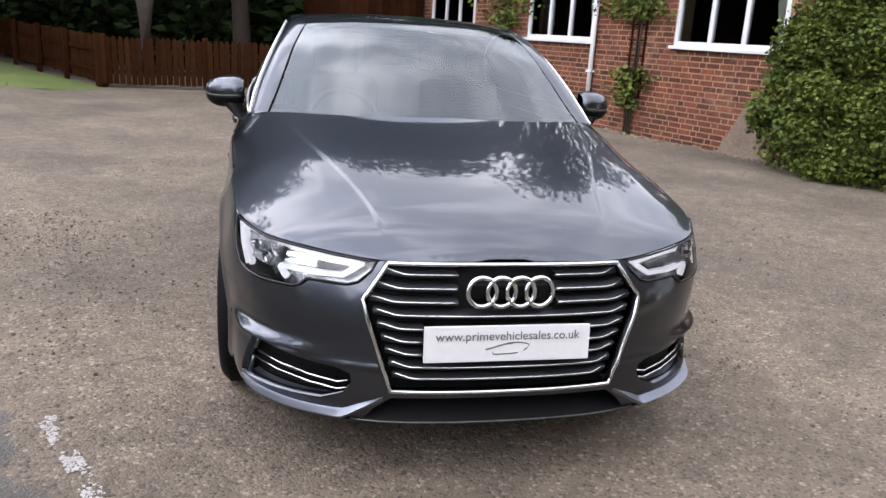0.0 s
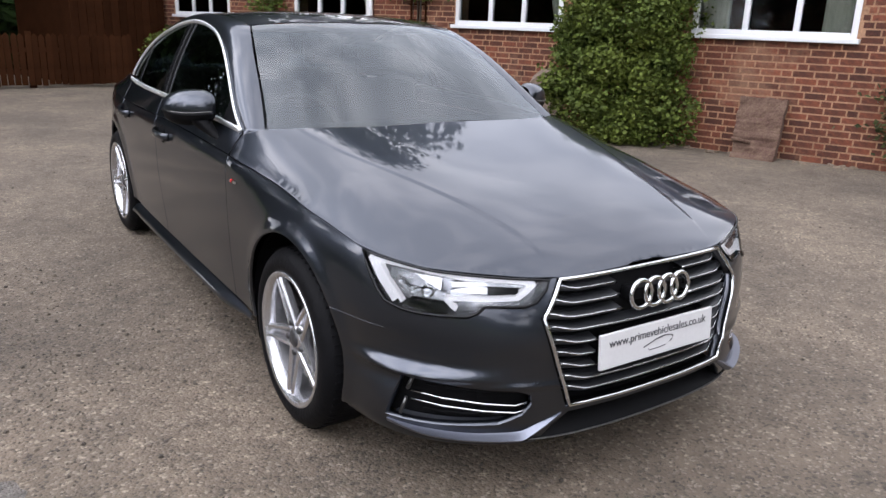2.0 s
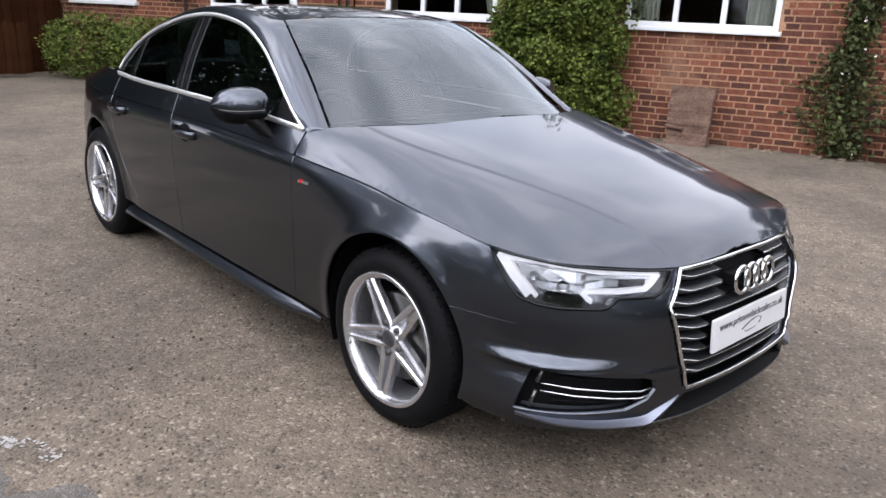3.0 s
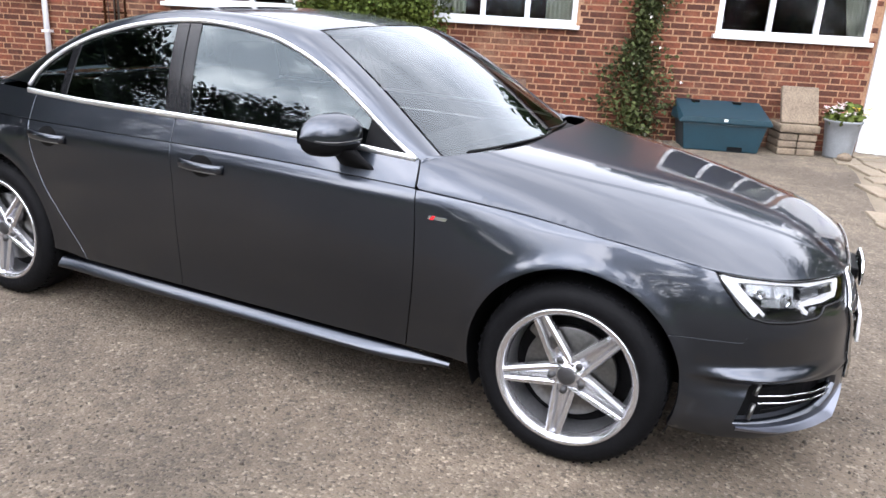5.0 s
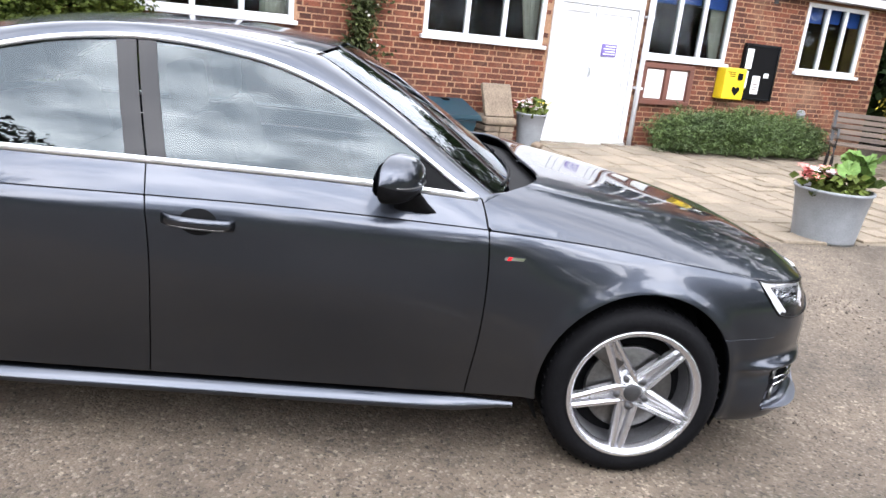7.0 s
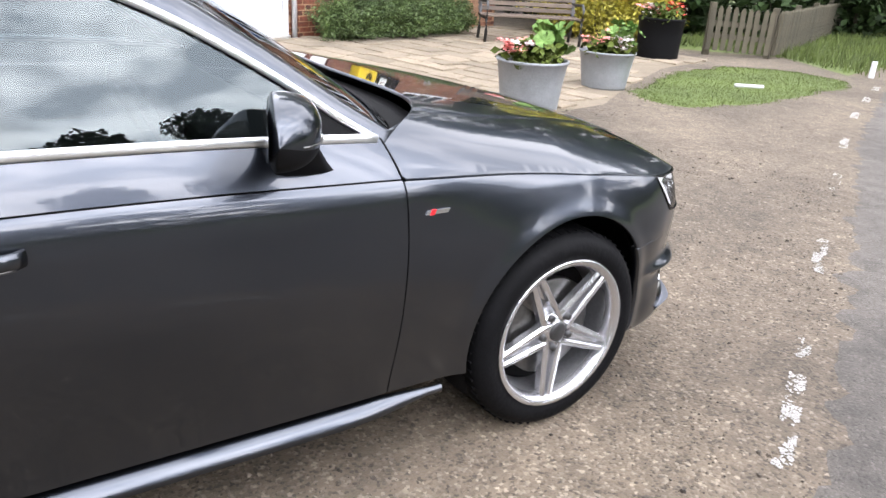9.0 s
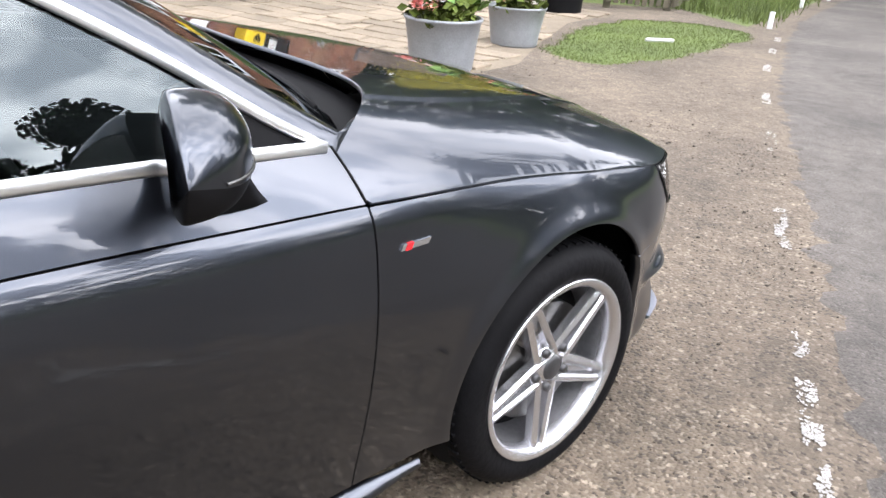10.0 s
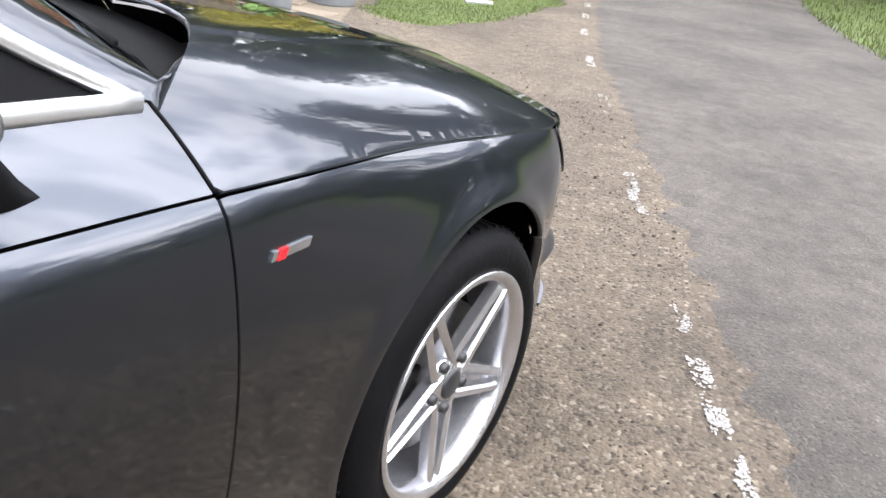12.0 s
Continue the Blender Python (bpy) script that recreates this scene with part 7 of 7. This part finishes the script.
# down the lane
for i, (x, y, h, c) in enumerate(((8.5, -16, 13, 4.4), (5.2, -17.5, 11, 3.8), (11.5, -13.0, 12, 4.2), (3.4, -24, 12, 4), (-1.5, -46, 11, 5), (-4.5, -38, 10, 4.5), (-6.5, -28, 9, 4), (-7.4, -18.0, 13.0, 3.6), (-4.9, -22.5, 13.4, 3.0), (6.5, -34, 11, 5), (1.8, -36, 10, 4))):
    tree(x, y, h, c, 130 + i, 0.2, leaves=7000, low=0.05, size=0.22)
# behind the building
for i, (x, y, h, c) in enumerate(((20, -16, 9.5, 3.6), (22, -10.5, 10.2, 3.8), (21, -5.5, 8.6, 3.2))):
    tree(x, y, h, c, 190 + i, 0.2, leaves=5000, low=0.05, size=0.28)
# across the lane
for i, (x, y, h, c) in enumerate(((-19, -9, 8, 3.8), (-19, 6.5, 8.4, 2.7), (-18.0, 3.0, 11.6, 2.4), (-18.0, -1.2, 11.9, 2.6), (-20, 14, 9, 4.5), (-22, -20, 9, 4))):
    tree(x, y, h, c, 160 + i, 0.2, leaves=8500, low=0.05, size=0.2)


def hedge(p0, p1, width, h, seed, label, count, mat="leaf_dark", size=0.16):
    root = thing("hedge", None, label, "hedge")
    p0, p1 = Vector(p0), Vector(p1)
    n = max(2, int((p1 - p0).length / (width * 0.9)))
    blobs = [((*(p0.lerp(p1, i / n)).xy, h * 0.5), (width * 0.75, width * 0.75, h * 0.58)) for i in range(n + 1)]
    leaf_mesh("leaf", cloud(blobs, count, seed, 0.25, 0.5), size, mat, root, seed)
    for c, q in blobs:
        tube("stem", [(c[0], c[1], -0.1), (c[0] + 0.1, c[1], h * 0.8)], [0.05, 0.02], "bark", root, 6)
    return root


hedge((-1.4, 24.0, 0), (7.5, 14.6, 0), 1.8, 4.6, 61, "tall dark hedge behind the back fence", 42000, size=0.28)
hedge((-16, 16.5, 0), (-5.5, 23.5, 0), 1.8, 4.2, 65, "tall dark hedge beyond the lawn", 26000, size=0.28)
hedge((4.0, -13.2, 0), (12, -11.8, 0), 1.6, 4.0, 62, "dark green hedge behind the golden bush", 15000, size=0.2)
hedge((3.0, -14, 0), (3.4, -26, 0), 1.3, 1.8, 63, "rough hedge behind the verge", 5000)
hedge((1.7, -17.0, 0), (0.3, -30.0, 0), 1.2, 2.6, 66, "dark uneven hedge beside the lane", 16000, size=0.16)
hedge((0.3, -31.0, 0), (-9.0, -47.0, 0), 1.8, 4.0, 67, "dark trees and hedge at the bend of the lane", 16000, size=0.24)
hedge((-7.2, -40, 0), (-7.6, 14, 0), 1.5, 1.7, 64, "hedge on the far side of the lane", 26000, size=0.15)

# ---- loose chippings on the yard ----
rng = random.Random(77)
verts, faces = [], []
for _ in range(64000):
    x, y = (rng.gauss(0.2, 2.3), rng.gauss(-0.6, 2.8)) if rng.random() < 0.35 else (rng.uniform(-1.9, 0.6), rng.uniform(-3.6, 3.0)) if rng.random() < 0.5 else (rng.uniform(0.8, 6.2), rng.uniform(-2.4, 8.0)) if rng.random() < 0.7 else (rng.uniform(-1.6, 4.0), rng.uniform(2.5, 11.0))
    if not (ROAD_EDGE(y) + rng.uniform(-0.25, 0.15) < x < 6.2 and -8 < y < 11) or inside(LAWN, x, y) or rng.random() > 0.26 + 1.2 * noise.noise((x * 1.1, y * 1.1, 9)) + 0.6 * noise.noise((x * 4.5, y * 4.5, 3)):
        continue
    r = rng.uniform(0.0026, 0.0062) * (2.0 if rng.random() < 0.10 else 1)
    a, q = rng.uniform(0, 6.28), rng.uniform(0.6, 1.0)
    k, z = len(verts), rise(x, y)
    for i in range(5):
        t, w = a + i * 1.2566, r * rng.uniform(0.75, 1.2)
        verts.append((x + w * math.cos(t), y + w * q * math.sin(t), z - 0.001))
    for i in range(5):
        t, w = a + i * 1.2566, r * rng.uniform(0.45, 0.7)
        verts.append((x + w * math.cos(t), y + w * q * math.sin(t), z + r * rng.uniform(0.6, 0.9)))
    faces += [(k + 5, k + 6, k + 7, k + 8, k + 9)] + [(k + i, k + (i + 1) % 5, k + 5 + (i + 1) % 5, k + 5 + i) for i in range(5)]
M["chipping"] = material("gravel_chipping", (0.118, 0.094, 0.072), 0.9, second=(0.034, 0.027, 0.021), scale=34, fine=200, island=0.6)
tagged(mesh("loose_stones", verts, faces, "chipping"), "small loose brown and grey chippings on the yard", "gravel", kind="stuff")

# ---- paving stones of the terrace, then bricks (last) ----
rng = random.Random(9)
TERRACE = [(6.55, -3.25), (5.2, -3.05), (3.6, -2.60), (2.1, -2.45), (1.75, -3.4), (1.55, -4.8), (1.85, -5.9), (2.3, -8.0), (2.2, -9.6), (3.9, -10.0), (6.55, -10.1)]
bed = turf("paving_bed", TERRACE, 0.012, "sandy bed between the paving stones")
M["joint"] = material("sandy_joint", (0.185, 0.150, 0.107), 0.95, second=(0.115, 0.092, 0.066), scale=4, fine=60, bump=0.5)
bed.data.materials[0] = M["joint"]
terrace = thing("paving", None, "uneven stone crazy paving before the door", "paving", kind="structure")
count = 0
y = -2.4
row = 0
while y > -10.0:
    dy = rng.uniform(0.26, 0.50)
    x = 1.5 + (0.2 if row % 2 else 0)
    while x < 6.5:
        dx = rng.uniform(0.26, 0.66)
        cx, cy = x + dx / 2, y - dy / 2
        if inside(TERRACE, cx, cy) and inside(TERRACE, x + 0.05, cy) and cx + dx / 2 < 6.62:
            g = 0.022
            cs = [(x + g, y - dy + g), (x + dx - g, y - dy + g), (x + dx - g, y - g), (x + g, y - g)]
            cs = [(a + rng.uniform(-0.062, 0.062), b + rng.uniform(-0.062, 0.062)) for a, b in cs]
            tz = rng.uniform(0.0, 0.008)
            top = [(a, b, rise(a, b) + 0.020 + tz + rng.uniform(-0.003, 0.003)) for a, b in cs]
            c0 = Vector((sum(a for a, b in cs) / 4, sum(b for a, b in cs) / 4, 0))
            up = [(c0.x + (a - c0.x) * 0.95, c0.y + (b - c0.y) * 0.95, z) for a, b, z in top]
            mid = [(a, b, z - 0.008) for a, b, z in top]
            low = [(a, b, z - 0.05) for a, b, z in top]
            vs = up + mid + low
            fs = [(0, 1, 2, 3)] + [(i, i + 4, (i + 1) % 4 + 4, (i + 1) % 4) for i in range(4)] + [(i + 4, i + 8, (i + 1) % 4 + 8, (i + 1) % 4 + 4) for i in range(4)]
            mesh("paving_stone", vs, fs, "paving", terrace, flip=False)
            count += 1
        x += dx
    y -= dy
    row += 1


def brick_mesh(length):
    """A brick's face and edges, worn at the rim."""
    h, d, b = 0.060, 0.03, 0.004
    L2 = length / 2
    vs = []
    for x, e in ((-0.004, b), (-0.0005, 0.0), (d, 0.0)):
        vs += [(x, -L2 + e, e), (x, L2 - e, e), (x, L2 - e, h - e), (x, -L2 + e, h - e)]
    fs = [(3, 2, 1, 0)]
    for k in (0, 4):
        for i in range(4):
            fs.append((k + i, k + (i + 1) % 4, k + 4 + (i + 1) % 4, k + 4 + i))
    me = bpy.data.meshes.new("brick")
    me.from_pydata(vs, [], fs)
    me.materials.append(M["brick"])
    return me


LONG, SHORT = brick_mesh(0.210), brick_mesh(0.099)
PITCH = 0.0755
rows = int((EAVES + 0.05) / PITCH)
near, rest_v, rest_f = 0, [], []


def free(y0, y1, z0, z1):
    for a, b, c, d in holes:
        if y1 > a - 0.004 and y0 < b + 0.004 and z1 > c - 0.02 and z0 < d + 0.004:
            return False
    return True


for r_ in range(rows):
    z = -0.02 + r_ * PITCH
    y = W_Y0 + (0.0 if r_ % 2 else 0.07)
    long_next = bool(r_ % 2)
    k = 0
    while y < W_Y1:
        length = 0.210 if (k + r_) % 3 else 0.099
        k += 1
        pieces = [(y, length)]
        if not free(y, y + length, z, z + 0.062):
            # try a cut brick beside the opening
            pieces = []
            for f in (0.66, 0.33):
                q = length * f
                if free(y, y + q, z, z + 0.062):
                    pieces = [(y, q)]
                    break
                if free(y + length - q, y + length, z, z + 0.062):
                    pieces = [(y + length - q, q)]
                    break
        for y0, q in pieces:
            wob = rng.uniform(-0.002, 0.003)
            if -2.6 < y0 < 0.95 and 0.10 < z < 1.42 and q in (0.210, 0.099) and near < 300:
                ob = new("brick", LONG if q > 0.2 else SHORT)
                ob.parent = front_wall
                ob.matrix_basis = Matrix.Translation((WX + wob, y0 + q / 2, z))
                near += 1
            else:
                c = len(rest_v)
                for x, e in ((-0.004, 0.004), (-0.0005, 0.0), (0.03, 0.0)):
                    rest_v += [(WX + wob + x, y0 + e, z + e), (WX + wob + x, y0 + q - e, z + e), (WX + wob + x, y0 + q - e, z + 0.060 - e), (WX + wob + x, y0 + e, z + 0.060 - e)]
                rest_f.append((c + 3, c + 2, c + 1, c))
                for kk in (0, 4):
                    for i in range(4):
                        rest_f.append((c + kk + i, c + kk + (i + 1) % 4, c + kk + 4 + (i + 1) % 4, c + kk + 4 + i))
        y += length + 0.0155
M["brick_far"] = material("red_brick_courses", (0.125, 0.0345, 0.0140), 0.9, second=(0.047, 0.0130, 0.0066), scale=4.5, fine=34, bump=0.6, bump_scale=60, island=0.48)
lime_stain(M["brick_far"], (0.20, 0.112, 0.066), 0.75)
courses = mesh("brick_courses", rest_v, rest_f, "brick_far", front_wall)
courses["kind"] = "stuff"
